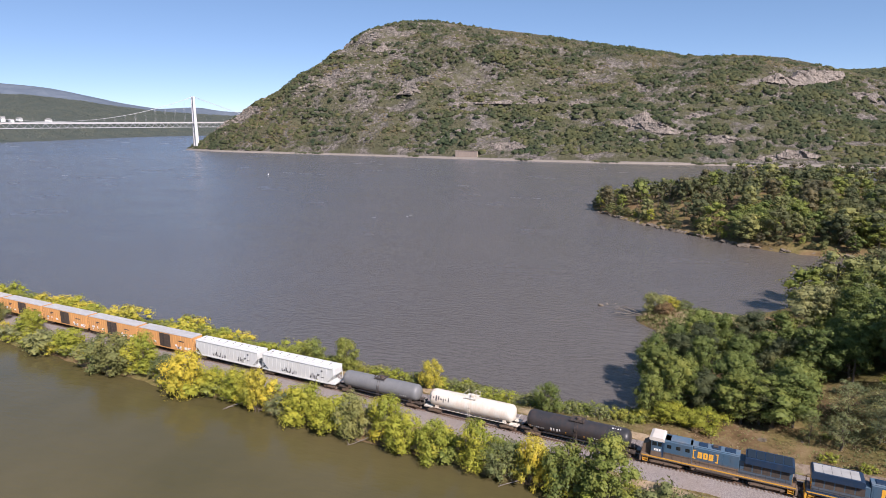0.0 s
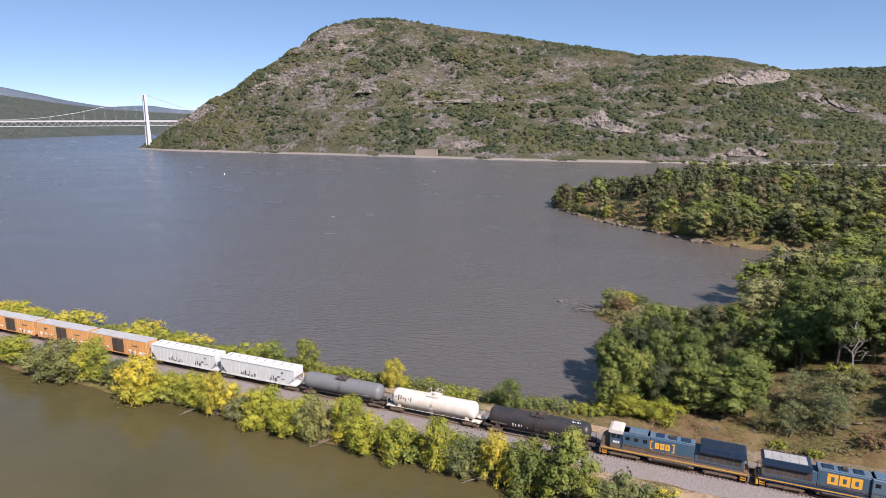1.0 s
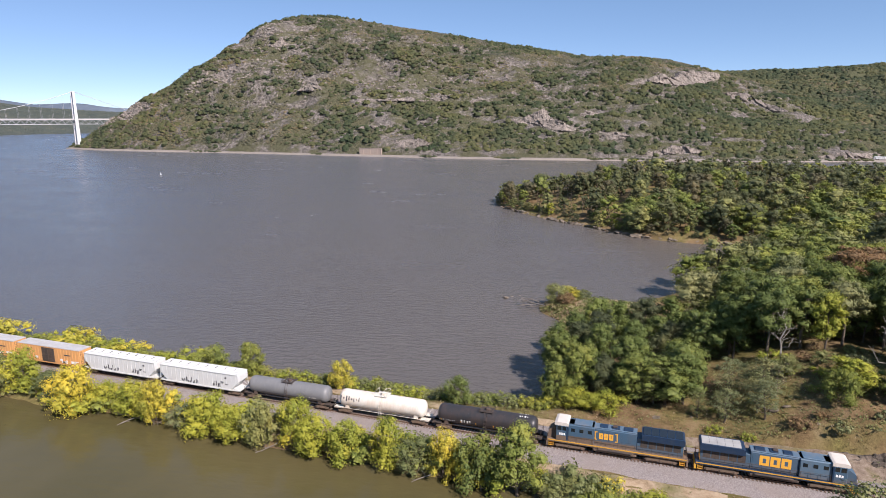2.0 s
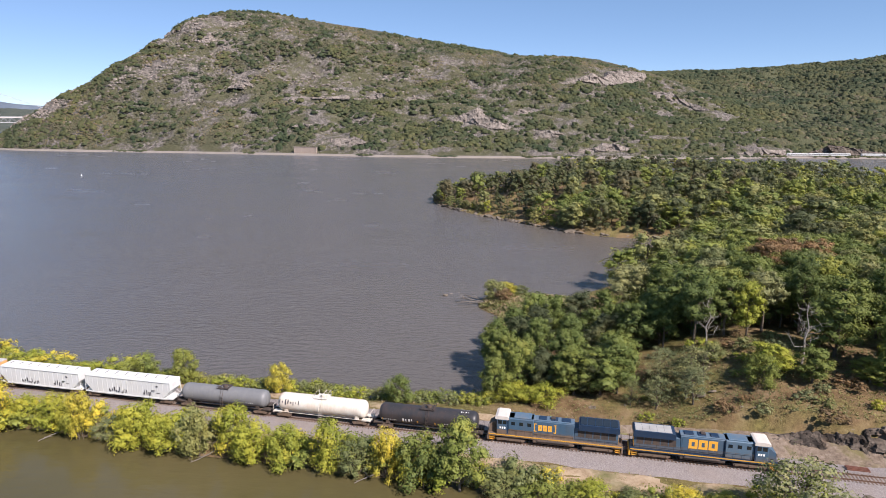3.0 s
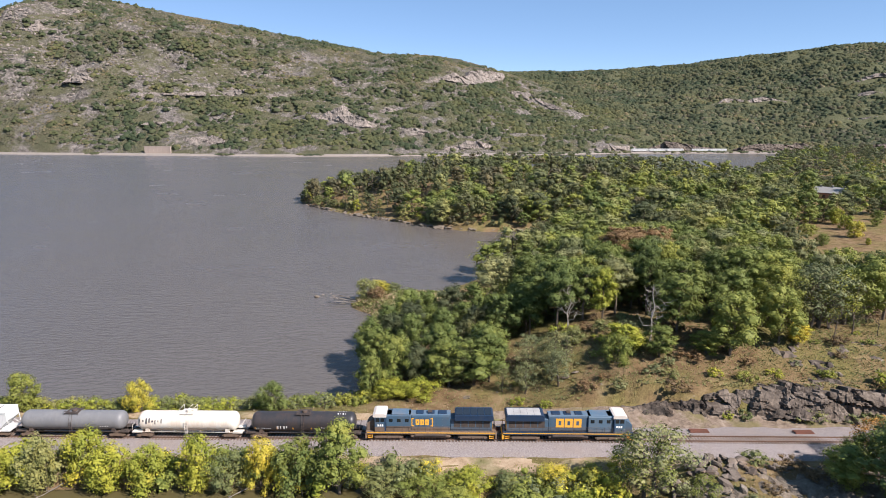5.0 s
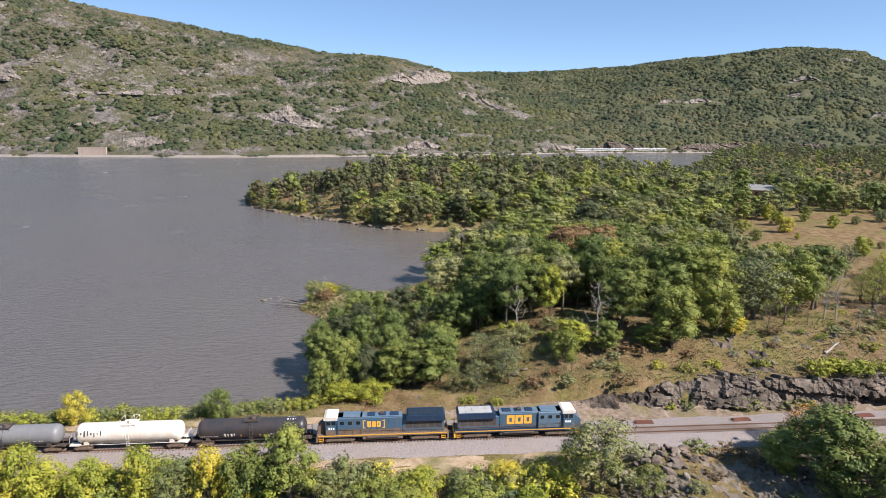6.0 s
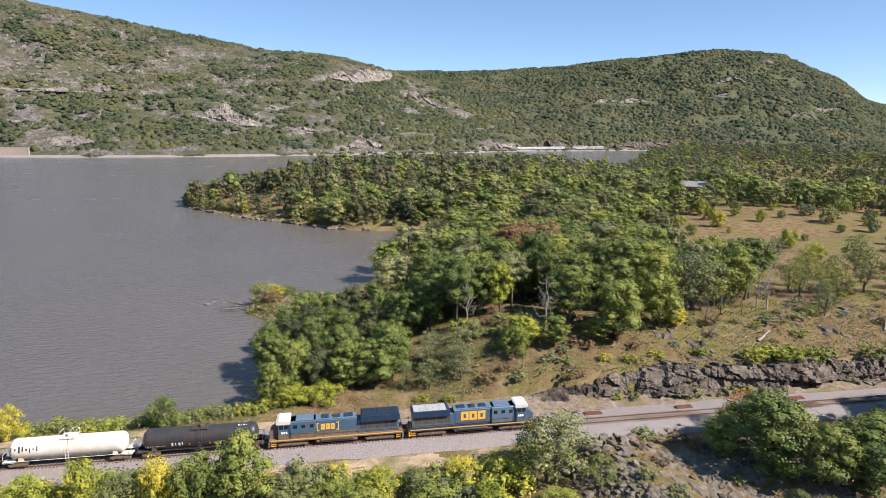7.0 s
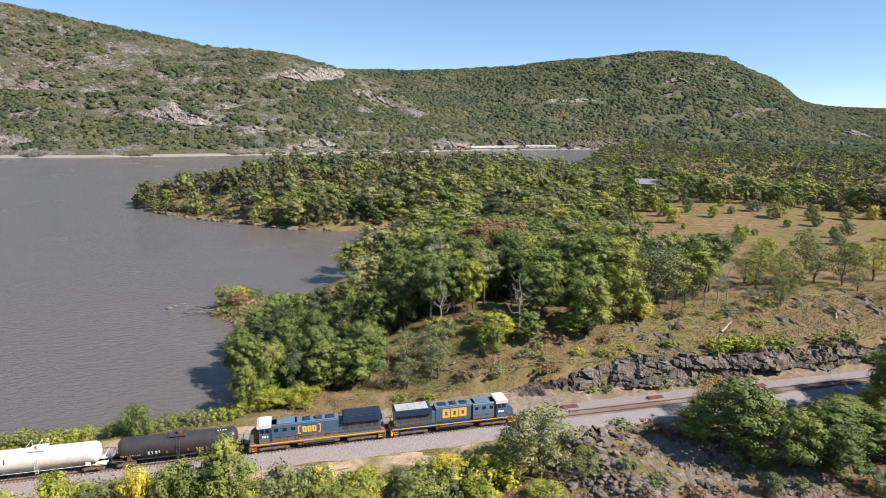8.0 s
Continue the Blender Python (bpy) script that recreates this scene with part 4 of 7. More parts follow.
def bare(x, y, h, dead=True):
    h0, me = BARE[rt.integers(len(BARE))]
    ob = put("dead_tree" if dead else "bare_tree", me, None)
    if not me.materials:
        me.materials.append(M_DEAD)
    ob.material_slots[0].link = "OBJECT"
    ob.material_slots[0].material = M_DEAD if dead else M_BARK
    s = h / h0
    z = float(ground_h(np.array([x]), np.array([y]))[0])
    ob.matrix_basis = Matrix.Translation((x, y, max(z, 0.05))) @ Matrix.Rotation(rt.uniform(0, 6.28), 4, "Z") @ Matrix.Diagonal((s, s, s, 1))
    return tagged(ob, "pale leafless dead tree with broken branches" if dead else "grey leafless tree with fine bare branches", "tree", "bare trees")


# shrubs and small trees between the line and the marsh: x, y, height, width, tone
for x, y, h, wd, tone in [(-160, 111, 5, 9, "olive"), (-141, 107, 5.5, 9, "lime"), (-122, 102, 5.5, 10, "lime"), (-104, 97, 9.0, 12, "olive"), (-97, 99, 8.0, 9, "lime"),
                          (-90, 98, 4.5, 7, "olive"), (-81, 94, 8.2, 8.5, "yellow"), (-75, 96, 5.0, 7, "lime"), (-69, 95, 6, 8, "lime"), (-62.5, 92.5, 8.2, 6.5, "yellow"),
                          (-57, 92.5, 4.0, 6, "grey"), (-51, 91, 7, 8, "lime")]:
    plant("shrub", x, y + 0.5, h * 1.06, tone, wd * 0.97)
for x, y, h, wd, tone in [(-46, 89.5, 5.5, 8, "lime"), (-40, 89, 7.0, 8, "olive"), (-34, 90, 7.5, 7, "lime"), (-30, 87.5, 6.0, 8, "lime"), (-24, 87, 6.5, 8, "lime"),
                          (-17, 86.5, 7.8, 8, "lime"), (-12, 86, 5.0, 6, "olive"), (-7.5, 85, 7.4, 5.5, "yellow"), (-2, 83.5, 8.0, 9, "deep"), (11, 82.5, 3.2, 7, "olive"),
                          (16, 81.5, 3.3, 8, "green"), (23, 80, 3.2, 8, "lime")]:
    plant("shrub", x, y + 0.5, h * 1.06, tone, wd * 0.97)
for x, y, h, wd, tone in [(29, 79, 3.2, 8, "olive"), (35, 78.5, 3.0, 6, "yellow"), (40, 77.5, 3.4, 7, "green"), (20, 76, 3.6, 8, "green"), (30, 74.5, 4.0, 8, "green"),
                          (37, 72, 4.2, 8, "lime"), (45, 67, 4.0, 7, "green"), (46, 80, 3.0, 4, "lime"), (-54, 113.5, 7.0, 7.5, "green"), (-33, 110.5, 6.3, 5.5, "yellow"),
                          (-9, 107.5, 5.2, 5, "deep"), (-63, 114, 5, 7, "green")]:
    plant("shrub", x, y, h, tone, wd)
plant("tall", 4.0, 83.0, 11.5, "green", 7.5)
plant("open", 47.5, 73.0, 12.0, "grey", 12.0)
plant("open", 46.5, 74.0, 10.5, "green", 9.0)
# shrubs where the causeway meets the wooded shore
for x, y, h, wd, tone in [(18.5, 109.5, 3.8, 6, "lime"), (12, 110.5, 3.4, 6, "lime"), (15.5, 109.5, 3.2, 5, "lime"), (8, 111.5, 2.6, 5, "green"), (40.5, 115, 7.0, 7, "grey"),
                          (45, 112, 7.5, 7, "grey"), (50, 116, 4.0, 5, "olive"), (8, 179, 5.0, 6, "olive"), (12, 183, 3.6, 7, "yellow"), (16, 184, 3.0, 7, "olive"), (11, 177, 3.2, 5, "brown")]:
    plant("shrub" if h < 6.5 else "open", x, y, h, tone, wd)


WOODS = {}


def plant_joined(form, x, y, h, tone):
    """Adds one plant to a joined wood of its tone."""
    k = int(rt.integers(len(FORMS[form])))
    s = h / FORMS[form][k][0]
    z = float(ground_h(np.array([x]), np.array([y]))[0])
    WOODS.setdefault((form, tone), []).append((k, x, y, max(z, 0.05), s * rt.uniform(0.85, 1.35), s, rt.uniform(0, 6.28)))


def mesh_arrays(me):
    v = np.empty(len(me.vertices) * 3, np.float32)
    me.vertices.foreach_get("co", v)
    f = [tuple(p.vertices) for p in me.polygons]
    return v.reshape(-1, 3), f


def grow_woods():
    trunks_v, trunks_f, base = [], [], 0
    arrays = {}
    for (form, tone), rows in WOODS.items():
        vs, fs, n4 = [], [], 0
        for k, x, y, z, sx, sz, a in rows:
            if (form, k) not in arrays:
                h0, tm, cm = FORMS[form][k]
                arrays[form, k] = (mesh_arrays(cm), mesh_arrays(tm))
            (cv, cf), (tv, tf) = arrays[form, k]
            ca, sa = math.cos(a), math.sin(a)

            def moved(v):
                return np.c_[(v[:, 0] * ca - v[:, 1] * sa) * sx + x, (v[:, 0] * sa + v[:, 1] * ca) * sx + y, v[:, 2] * sz + z]
            vs.append(moved(cv))
            fs.append(np.array(cf) + n4)
            n4 += len(cv)
            if form in ("mid", "grove"):
                trunks_v.append(moved(tv))
                trunks_f += [tuple(i + base for i in p) for p in tf if len(p) == 4]
                base += len(tv)
        v = np.vstack(vs)
        me = fast_mesh("woodland", v, np.vstack(fs))
        kind = "crowns of the dense autumn wood on the island" if form != "low" else "low scrub scattered over the dry banks"
        tagged(put("woodland" if form != "low" else "scrub", me, LEAF[tone]), TONES[tone] + " " + kind, "woodland" if form != "low" else "scrub", kind="stuff")
    me = fast_mesh("woodland_trunks", np.vstack(trunks_v), np.array(trunks_f))
    tagged(put("woodland_trunks", me, M_BARK), "grey-brown trunks and limbs under the island wood", "woodland", kind="stuff")


def scatter(form, region, gap, heights, tones, keep=1.0, tries=4000, thick=False):
    """Trees at least a gap apart inside a region given as a test of x and y in a box."""
    (x0, x1, y0, y1), test = region
    pts = []
    cell = {}
    for _ in range(tries):
        x, y = rt.uniform(x0, x1), rt.uniform(y0, y1)
        k = (int(x // gap), int(y // gap))
        if any((x - a) ** 2 + (y - b3) ** 2 < gap * gap for i in (-1, 0, 1) for j in (-1, 0, 1) for a, b3 in cell.get((k[0] + i, k[1] + j), ())):
            continue
        cell.setdefault(k, []).append((x, y))
        pts.append((x, y))
    arr = np.array(pts)
    sd = shore_distance(arr[:, 0], arr[:, 1])
    n = 0
    for (x, y), d in zip(pts, sd):
        if d > 1.0 and test(x, y, d) and rt.random() < keep:
            (plant_joined if form in ("mid", "grove", "far") or thick else plant)(form, x, y, rt.uniform(*heights), str(rt.choice(tones)))
            n += 1
    return n


def in_field(x, y):
    return ((x - 232) / 82) ** 2 + ((y - 186) / 60) ** 2 < 1 or ((x - 238) / 18) ** 2 + ((y - 281) / 26) ** 2 < 1 or ((x - 340) / 60) ** 2 + ((y - 300) / 26) ** 2 < 1


def before_house(x, y):
    """The open ground in front of the storehouse."""
    u, v = (x - 243) * 0.635 + (y - 289) * 0.772, (y - 289) * 0.635 - (x - 243) * 0.772
    return (u / 32) ** 2 + (v / 11) ** 2 < 1


def open_wood(x, y):
    return float(fbm(np.array([x]), np.array([y]), 38.0, 87, 2)[0]) > -0.42


# shoreline grove, then the main wood, then the island
scatter("tall", ((8, 44, 112, 152), lambda x, y, d: not (33 < x and y < 126) and y < 140 + 0.25 * x), 4.9, (8.5, 12.5), ["deep", "deep", "dull", "deep", "deep"])
scatter("canopy", ((40, 122, 118, 182), lambda x, y, d: y > (121 if x < 56 else 122.5 if x < 104 else 118) and not in_field(x, y) and y < 150 + 0.55 * (x - 40)), 5.6, (11.5, 16), ["deep", "green", "deep", "deep", "olive", "grey", "deep"])
scatter("mid", ((44, 116, 129, 182), lambda x, y, d: not in_field(x, y) and y < 150 + 0.55 * (x - 40)), 4.6, (5, 8.5), ["deep"], 0.9)
# the trees that stand free in front of the wood
for x, y, h, wd, tone in [(58.5, 122.5, 11.5, 6, "lime"), (58.3, 110, 6, 7, "lime"), (64.5, 107.5, 7, 6.5, "deep"), (71, 114, 13, 9.5, "deep"), (78, 106, 13.5, 10, "green"), (73.8, 107, 4.8, 6, "green"), (89.5, 108, 12, 8, "green"),
                          (93.2, 107.3, 4.5, 5, "yellow"), (84, 117, 12, 8, "deep"), (95, 118, 13, 9, "green"), (116, 117, 14, 9, "green"), (29, 113, 10, 9, "deep"), (33, 117, 10, 9, "deep"), (24, 113, 10.5, 9, "deep")]:
    plant("tall", x, y, h, tone, wd)
plant("open", 102.4, 114, 15, "grey", 14), plant("open", 44.2, 106.5, 7.5, "grey", 6)
for x, y, h in [(75, 157, 16.5), (82, 161, 17), (88, 159, 16)]:
    plant("canopy", x, y, h, "brown", 11)
bare(107, 110, 11, False)
for x, y, h in [(50.5, 121, 12), (64.5, 112, 13), (118, 111, 11), (128, 108, 7), (108, 117, 8), (122, 106, 6)]:
    bare(x, y, h)
plant("open", 100, 113, 14, "grey"), plant("open", 110, 116, 13, "green"), bare(100.4, 106.5, 9, False), bare(120, 110, 12), bare(112, 109, 6, False), bare(131, 106, 7, False)
for x, y, h, wd, tone in [(78.5, 65, 11.5, 12, "deep"), (74, 70.5, 6, 6, "green"), (84, 73, 7, 7, "olive"), (91, 60, 7.5, 9, "deep"), (98, 63.5, 4.5, 7, "deep"), (104, 67.5, 3.5, 7, "deep"), (122, 69.5, 11, 10, "deep"), (127, 70, 12, 11, "deep"), (96, 56, 8, 10, "green"),
                          (113, 66, 12, 9, "deep"), (86, 55, 8, 8, "deep"), (81, 59, 9, 8, "deep")]:
    plant("tall", x, y, h, tone, wd)
plant("open", 85.5, 78.5, 8, "orange", 6), plant("open", 52.5, 69, 6, "green")
plant("open", 38, 107.5, 6.5, "grey"), plant("open", 43.5, 108.5, 7, "grey"), plant("open", 34, 109, 5.5, "olive"), plant("shrub", 56, 107.3, 5.5, "green", 5.5), bare(47, 111, 7, False)
for x, y, h in [(-26, 404, 8), (-22, 392, 9), (-12, 376, 8), (-4, 362, 9), (10, 345, 8), (24, 332, 9), (40, 312, 8), (-28, 416, 7), (3, 372, 10), (20, 352, 10), (46, 322, 9), (66, 300, 8), (-10, 398, 9), (30, 360, 10),
                (-20, 408, 10), (-16, 400, 11), (-6, 388, 11), (-18, 386, 10), (6, 380, 12), (14, 364, 11), (2, 358, 10), (28, 342, 11), (36, 336, 12), (52, 330, 11), (60, 316, 12), (44, 346, 12), (-2, 396, 12), (12, 392, 12)]:
    bare(x, y, h, False)
bare(104, 113, 9, False), bare(124, 120, 10, False), bare(96, 118, 9, False)
# thin trees on the dry ground above the rock cut
scatter("open", ((92, 215, 104, 150), lambda x, y, d: y > (113 if x < 128 else 105 - 0.06 * (x - 92)) and not in_field(x, y) and (x < 150 or rt.random() < 0.7)), 6.4, (5, 13), ["green", "olive", "grey", "olive", "green", "lime", "deep"], 0.75)
scatter("open", ((112, 178, 138, 185), lambda x, y, d: not in_field(x, y)), 9.5, (8, 12), ["green", "olive", "lime"], 0.4)
scatter("mid", ((28, 330, 182, 330), lambda x, y, d: not in_field(x, y) and not (x < 42 and y < 200) and not before_house(x, y)), 6.4, (7, 15), ["green", "deep", "dull", "olive", "deep", "dull", "green", "olive"])
# the island's end: taller trees of many tones, thin undergrowth and gaps between them
scatter("grove", ((-40, 170, 262, 430), lambda x, y, d: d > 3 and not (x < 120 and y < 285) and not ((x - 103) / 18) ** 2 + ((y - 392) / 13) ** 2 < 1 and float(fbm(np.array([x]), np.array([y]), 20.0, 89, 2)[0]) > -0.36), 7.4, (8, 15), ["dull", "dull", "ash", "dull", "deep", "dull", "olive", "ash"], 0.92)
scatter("mid", ((-40, 150, 280, 430), lambda x, y, d: not ((x - 103) / 16) ** 2 + ((y - 392) / 12) ** 2 < 1), 8.5, (2.5, 5), ["dull", "olive", "ash", "dull"], 0.8)
scatter("mid", ((-30, 60, 290, 425), lambda x, y, d: 2 < d < 9), 8.0, (5, 8), ["dull", "olive", "green", "dull", "lime"], 0.7)
scatter("low", ((-36, 100, 276, 425), lambda x, y, d: 1 < d < 9), 2.8, (0.8, 2.4), ["dull", "olive", "ash", "dull"], 0.6, thick=True)
scatter("far", ((-20, 640, 300, 790), lambda x, y, d: not in_field(x, y) and not (x < 165 and y < 430) and not (x < 330 and y < 330) and open_wood(x, y)), 7.6, (5, 14), ["dull", "dull", "grey", "deep", "dull", "green", "dull", "ash"], 0.9, 9000)
scatter("far", ((330, 900, 100, 330), lambda x, y, d: not in_field(x, y) and open_wood(x, y)), 10, (6, 14), ["dull", "green", "dull", "olive", "ash"], 0.8, 5000)
scatter("shrub", ((165, 330, 130, 250), lambda x, y, d: in_field(x, y)), 13, (2, 7), ["green", "olive", "lime", "yellow", "green", "grey"], 0.75)
# trees on the knoll beside the line
scatter("tall", ((76, 150, 34, 75), lambda x, y, d: y < track_y(x) - 11 and y < 64 - 0.1 * (x - 100) and x > 98), 5.4, (4.5, 7), ["deep", "green", "green", "olive"])
scatter("shrub", ((74, 150, 50, 78), lambda x, y, d: y < track_y(x) - 8), 6.5, (2.5, 4.5), ["olive", "green", "grey", "yellow"], 0.6)
scatter("low", ((52, 80, 54, 78), lambda x, y, d: y < track_y(x) - 9), 4.2, (0.7, 1.6), ["grey", "brown", "olive", "brown", "grey"], 0.55)
for x, y, h, tone in [(71, 94.2, 1.5, "lime"), (84, 93.2, 2.2, "olive"), (88, 92.0, 1.8, "grey"), (95, 91.4, 2.0, "olive"), (107, 91.6, 3.0, "lime"), (112, 90.6, 2.6, "lime"), (115, 90.4, 2.4, "green"), (126, 88.8, 2.6, "olive"),
                      (132, 88, 2.4, "grey"), (64, 101.5, 1.4, "olive"), (77, 98.5, 1.6, "green"), (92, 97.5, 1.5, "lime"), (74, 93.6, 1.8, "olive"), (86, 91.8, 2.0, "olive"), (92, 91, 1.6, "grey"), (101, 93.5, 2.6, "lime"), (105, 93.5, 2.4, "lime"), (110, 92.5, 2.2, "lime"), (97, 90, 1.4, "olive"),
                      (121, 88, 1.8, "olive"), (58, 97, 1.3, "olive"), (36, 104.5, 1.2, "lime"), (54, 81, 1.2, "grey"), (66, 78, 2.0, "olive"), (70, 76, 1.6, "brown")]:
    plant("low", x, y, h, tone)
scatter("low", ((34, 160, 98, 124), lambda x, y, d: y > track_y(x) + cut_off(x) + 1.5 and (x < 60 or y > track_y(x) + 9.5)), 3.6, (0.5, 1.9), ["grey", "olive", "brown", "grey", "green", "lime", "brown"], 0.6, thick=True)
# undergrowth all along both banks
for x in np.arange(-260, 44, 2.7):
    ex, ey = x + rt.uniform(-1, 1), 0
    near_edge = float(np.interp(ex, [-300, -150, -112, -64, -28, 10, 30, 44], [124, 104.5, 98.5, 93.5, 88, 83, 77, 70]))
    (plant if ex > -70 else plant_joined)("low", ex, near_edge + rt.uniform(1.0, 3.4), rt.uniform(1.8, 4.0), rt.choice(["lime", "olive", "lime", "green", "grey", "yellow"]))
    if ex < 8:
        far_edge = float(np.interp(ex, [-300, -185, -117, -53, -15, 8], [150, 135, 126, 117.5, 112.5, 112.5]))
        tall = 3.6 if -190 < ex < -70 and rt.random() < 0.45 else 2.0
        (plant if ex > -70 else plant_joined)("low", ex, far_edge - rt.uniform(0.2, 1.6), tall * rt.uniform(0.8, 1.25), rt.choice(["lime", "green", "olive"] if tall < 3 else ["yellow", "lime", "lime"]))
        (plant if ex > -70 else plant_joined)("low", ex + 1.5, far_edge - rt.uniform(1.5, 3.8), rt.uniform(1.2, 2.1), rt.choice(["green", "olive", "lime"]))
# undergrowth along the island's shore
for k in range(30, 41):
    (ax, ay), (bx, by) = LAND[k], LAND[k + 1]
    for t in np.linspace(0, 1, max(2, int(math.hypot(bx - ax, by - ay) / 3.5))):
        if rt.random() < 0.62:
            plant_joined("mid", ax + (bx - ax) * t + rt.uniform(2, 5), ay + (by - ay) * t + rt.uniform(1.5, 5), rt.uniform(2.5, 5.5), str(rt.choice(["olive", "dull", "green", "lime", "ash", "orange"], p=[0.25, 0.3, 0.2, 0.1, 0.12, 0.03])))
grow_woods()


# dry grass verge on both sides of the line, and tufts
def verge(name, o0, o1, s0, s1):
    ss = np.arange(s0, s1, 1.5)
    c, sn = math.cos(TRACK_TURN), math.sin(TRACK_TURN)
    rows = []
    for k, o in enumerate(np.linspace(o0, o1, 6)):
        oo = o + (0.8 if k in (0, 5) else 0.3) * fbm(ss, ss * 0 + o, 4.0, 33, 3)
        x, y = ss * c - oo * sn, track_y(0) + ss * sn + oo * c
        rows.append(np.c_[x, y, ground_h(x, y) + (0.07 if 0 < k < 5 else -0.05)])
    n = len(ss)
    i = (np.arange(5)[:, None] * n + np.arange(n - 1)[None, :]).ravel()
    me = fast_mesh(name, np.vstack(rows), np.c_[i, i + 1, i + n + 1, i + n], True)
    return tagged(put(name, me, M_STRAW), "strip of straw-coloured dry grass beside the ballast", "grass verge", kind="structure")


verge("verge_near", -10.5, -4.8, -320, 60)
verge("verge_far", 6.6, 9.6, -320, 50)


def talus():
    """The bank of earth and dry grass between the ballast and the foot of the rock cut."""
    ss = np.arange(26, 182, 0.9)
    c, sn = math.cos(TRACK_TURN), math.sin(TRACK_TURN)
    rows = []
    for k, (off, z) in enumerate([(4.3, 1.85), (4.9, 2.16), (5.8, 2.26), (6.8, 2.55), (7.8, 3.05), (9.2, 3.4)]):
        o = off + 0.5 * fbm(ss, ss * 0 + off, 5.0, 35, 3)
        rows.append(np.c_[ss * c - o * sn, track_y(0) + ss * sn + o * c, z + (0.22 * fbm(ss, ss * 0 + 2 * off, 3.0, 36, 3) if k > 1 else 0) * smooth01((ss - 26) / 14) - 0.9 * (1 - smooth01((ss - 26) / 22)) * (k > 1)])
    n = len(ss)
    i = (np.arange(len(rows) - 1)[:, None] * n + np.arange(n - 1)[None, :]).ravel()
    me = fast_mesh("verge_cut", np.vstack(rows), np.c_[i, i + 1, i + n + 1, i + n], True)
    return tagged(put("verge_cut", me, M_TALUS), "bank of pinkish soil and dry grass below the rock cut", "earth bank", kind="structure")


talus()


def tufts(name, pts, heights, mat, label, rng, blades=5):
    """Grass tufts: a few bent narrow blades each."""
    n = len(pts)
    a = rng.uniform(0, 6.28, (n, blades))
    ln = heights[:, None] * rng.uniform(0.6, 1.1, (n, blades))
    d = np.stack([np.cos(a), np.sin(a), 0 * a], -1)
    side = np.stack([-np.sin(a), np.cos(a), 0 * a], -1) * 0.2 * ln[..., None]
    foot = pts[:, None, :] + d * 0.12 * ln[..., None]
    tip = foot + d * 0.8 * ln[..., None] + np.array([0, 0, 0.8]) * ln[..., None]
    v = np.stack([foot - side, foot + side, tip + side * 0.25, tip - side * 0.25], 2).reshape(-1, 3)
    return tagged(put(name, fast_mesh(name, v, np.arange(len(v)).reshape(-1, 4)), mat), label, "grass", kind="stuff")


rg = np.random.default_rng(77)
px = np.r_[rg.uniform(-200, 175, 34000), rg.uniform(34, 175, 16000)]
po = np.r_[np.where(rg.random(34000) < 0.35, rg.uniform(-26, -5, 34000), rg.uniform(6.8, 36, 34000)), rg.uniform(8.5, 30, 16000)]
py = track_y(px) + po
ok = (shore_distance(px, py) > 1.0) & ~((px > 58) & (po > cut_off(px) - 1) & (po < cut_off(px) + 2.6))
px, py, po = px[ok], py[ok], po[ok]
gp = np.c_[px, py, ground_h(px, py)]
straw = rg.random(len(gp)) < np.where(po < 10, 0.75, 0.3)
sx, sy = rg.uniform(4, 34, 6500), rg.uniform(158, 190, 6500)
near = shore_distance(sx, sy) > 0.6
spit = np.c_[sx, sy, ground_h(sx, sy)][near]
half = rg.random(len(spit)) < 0.35
tufts("reeds", spit[half], rg.uniform(0.3, 0.8, half.sum()), M_STRAW, "tall straw-coloured reeds on the low point", rg)
tufts("reeds", spit[~half], rg.uniform(0.3, 0.9, (~half).sum()), LEAF["olive"], "olive green reeds on the low point", rg)
tufts("dry_grass", gp[straw], rg.uniform(0.10, 0.30, straw.sum()), M_STRAW, "straw-coloured dry grass tufts", rg)
tufts("grass", gp[~straw], rg.uniform(0.12, 0.40, (~straw).sum()), LEAF["olive"], "olive green weeds and grass tufts", rg)


# ---------------------------------------------------------------- railway line
def along(s, off=0.0, z=0.0):
    """A pose on the line: s metres along it from x = 0, off to its far side, z over the rail heads."""
    c, sn = math.cos(TRACK_TURN), math.sin(TRACK_TURN)
    return Matrix.Translation((s * c - off * sn, track_y(0) + s * sn + off * c, 2.6 + z)) @ Matrix.Rotation(TRACK_TURN, 4, "Z")


def ballast_bed():
    """A long stone bed with sloping shoulders, its surface a little uneven."""
    ss = np.arange(-700, 420, 1.6)
    prof = [(-6.2, -1.0), (-4.6, -0.55), (-2.4, -0.36), (-1.4, -0.22), (1.4, -0.22), (2.3, -0.38), (3.6, -0.52), (6.4, -0.62), (8.0, -1.1)]
    c, sn = math.cos(TRACK_TURN), math.sin(TRACK_TURN)
    v = []
    for off, z in prof:
        o = off + (0.35 * fbm(ss, ss * 0 + off, 5, 8, 3) if abs(off) > 2 else 0 * ss)
        zz = 2.6 + z + 0.06 * fbm(ss, ss * 0 + off * 3, 3, 9, 2)
        v.append(np.c_[ss * c - o * sn, track_y(0) + ss * sn + o * c, zz])
    n = len(ss)
    i = (np.arange(len(prof) - 1)[:, None] * n + np.arange(n - 1)[None, :]).ravel()
    return fast_mesh("track_bed", np.vstack(v), np.c_[i, i + 1, i + n + 1, i + n], True)


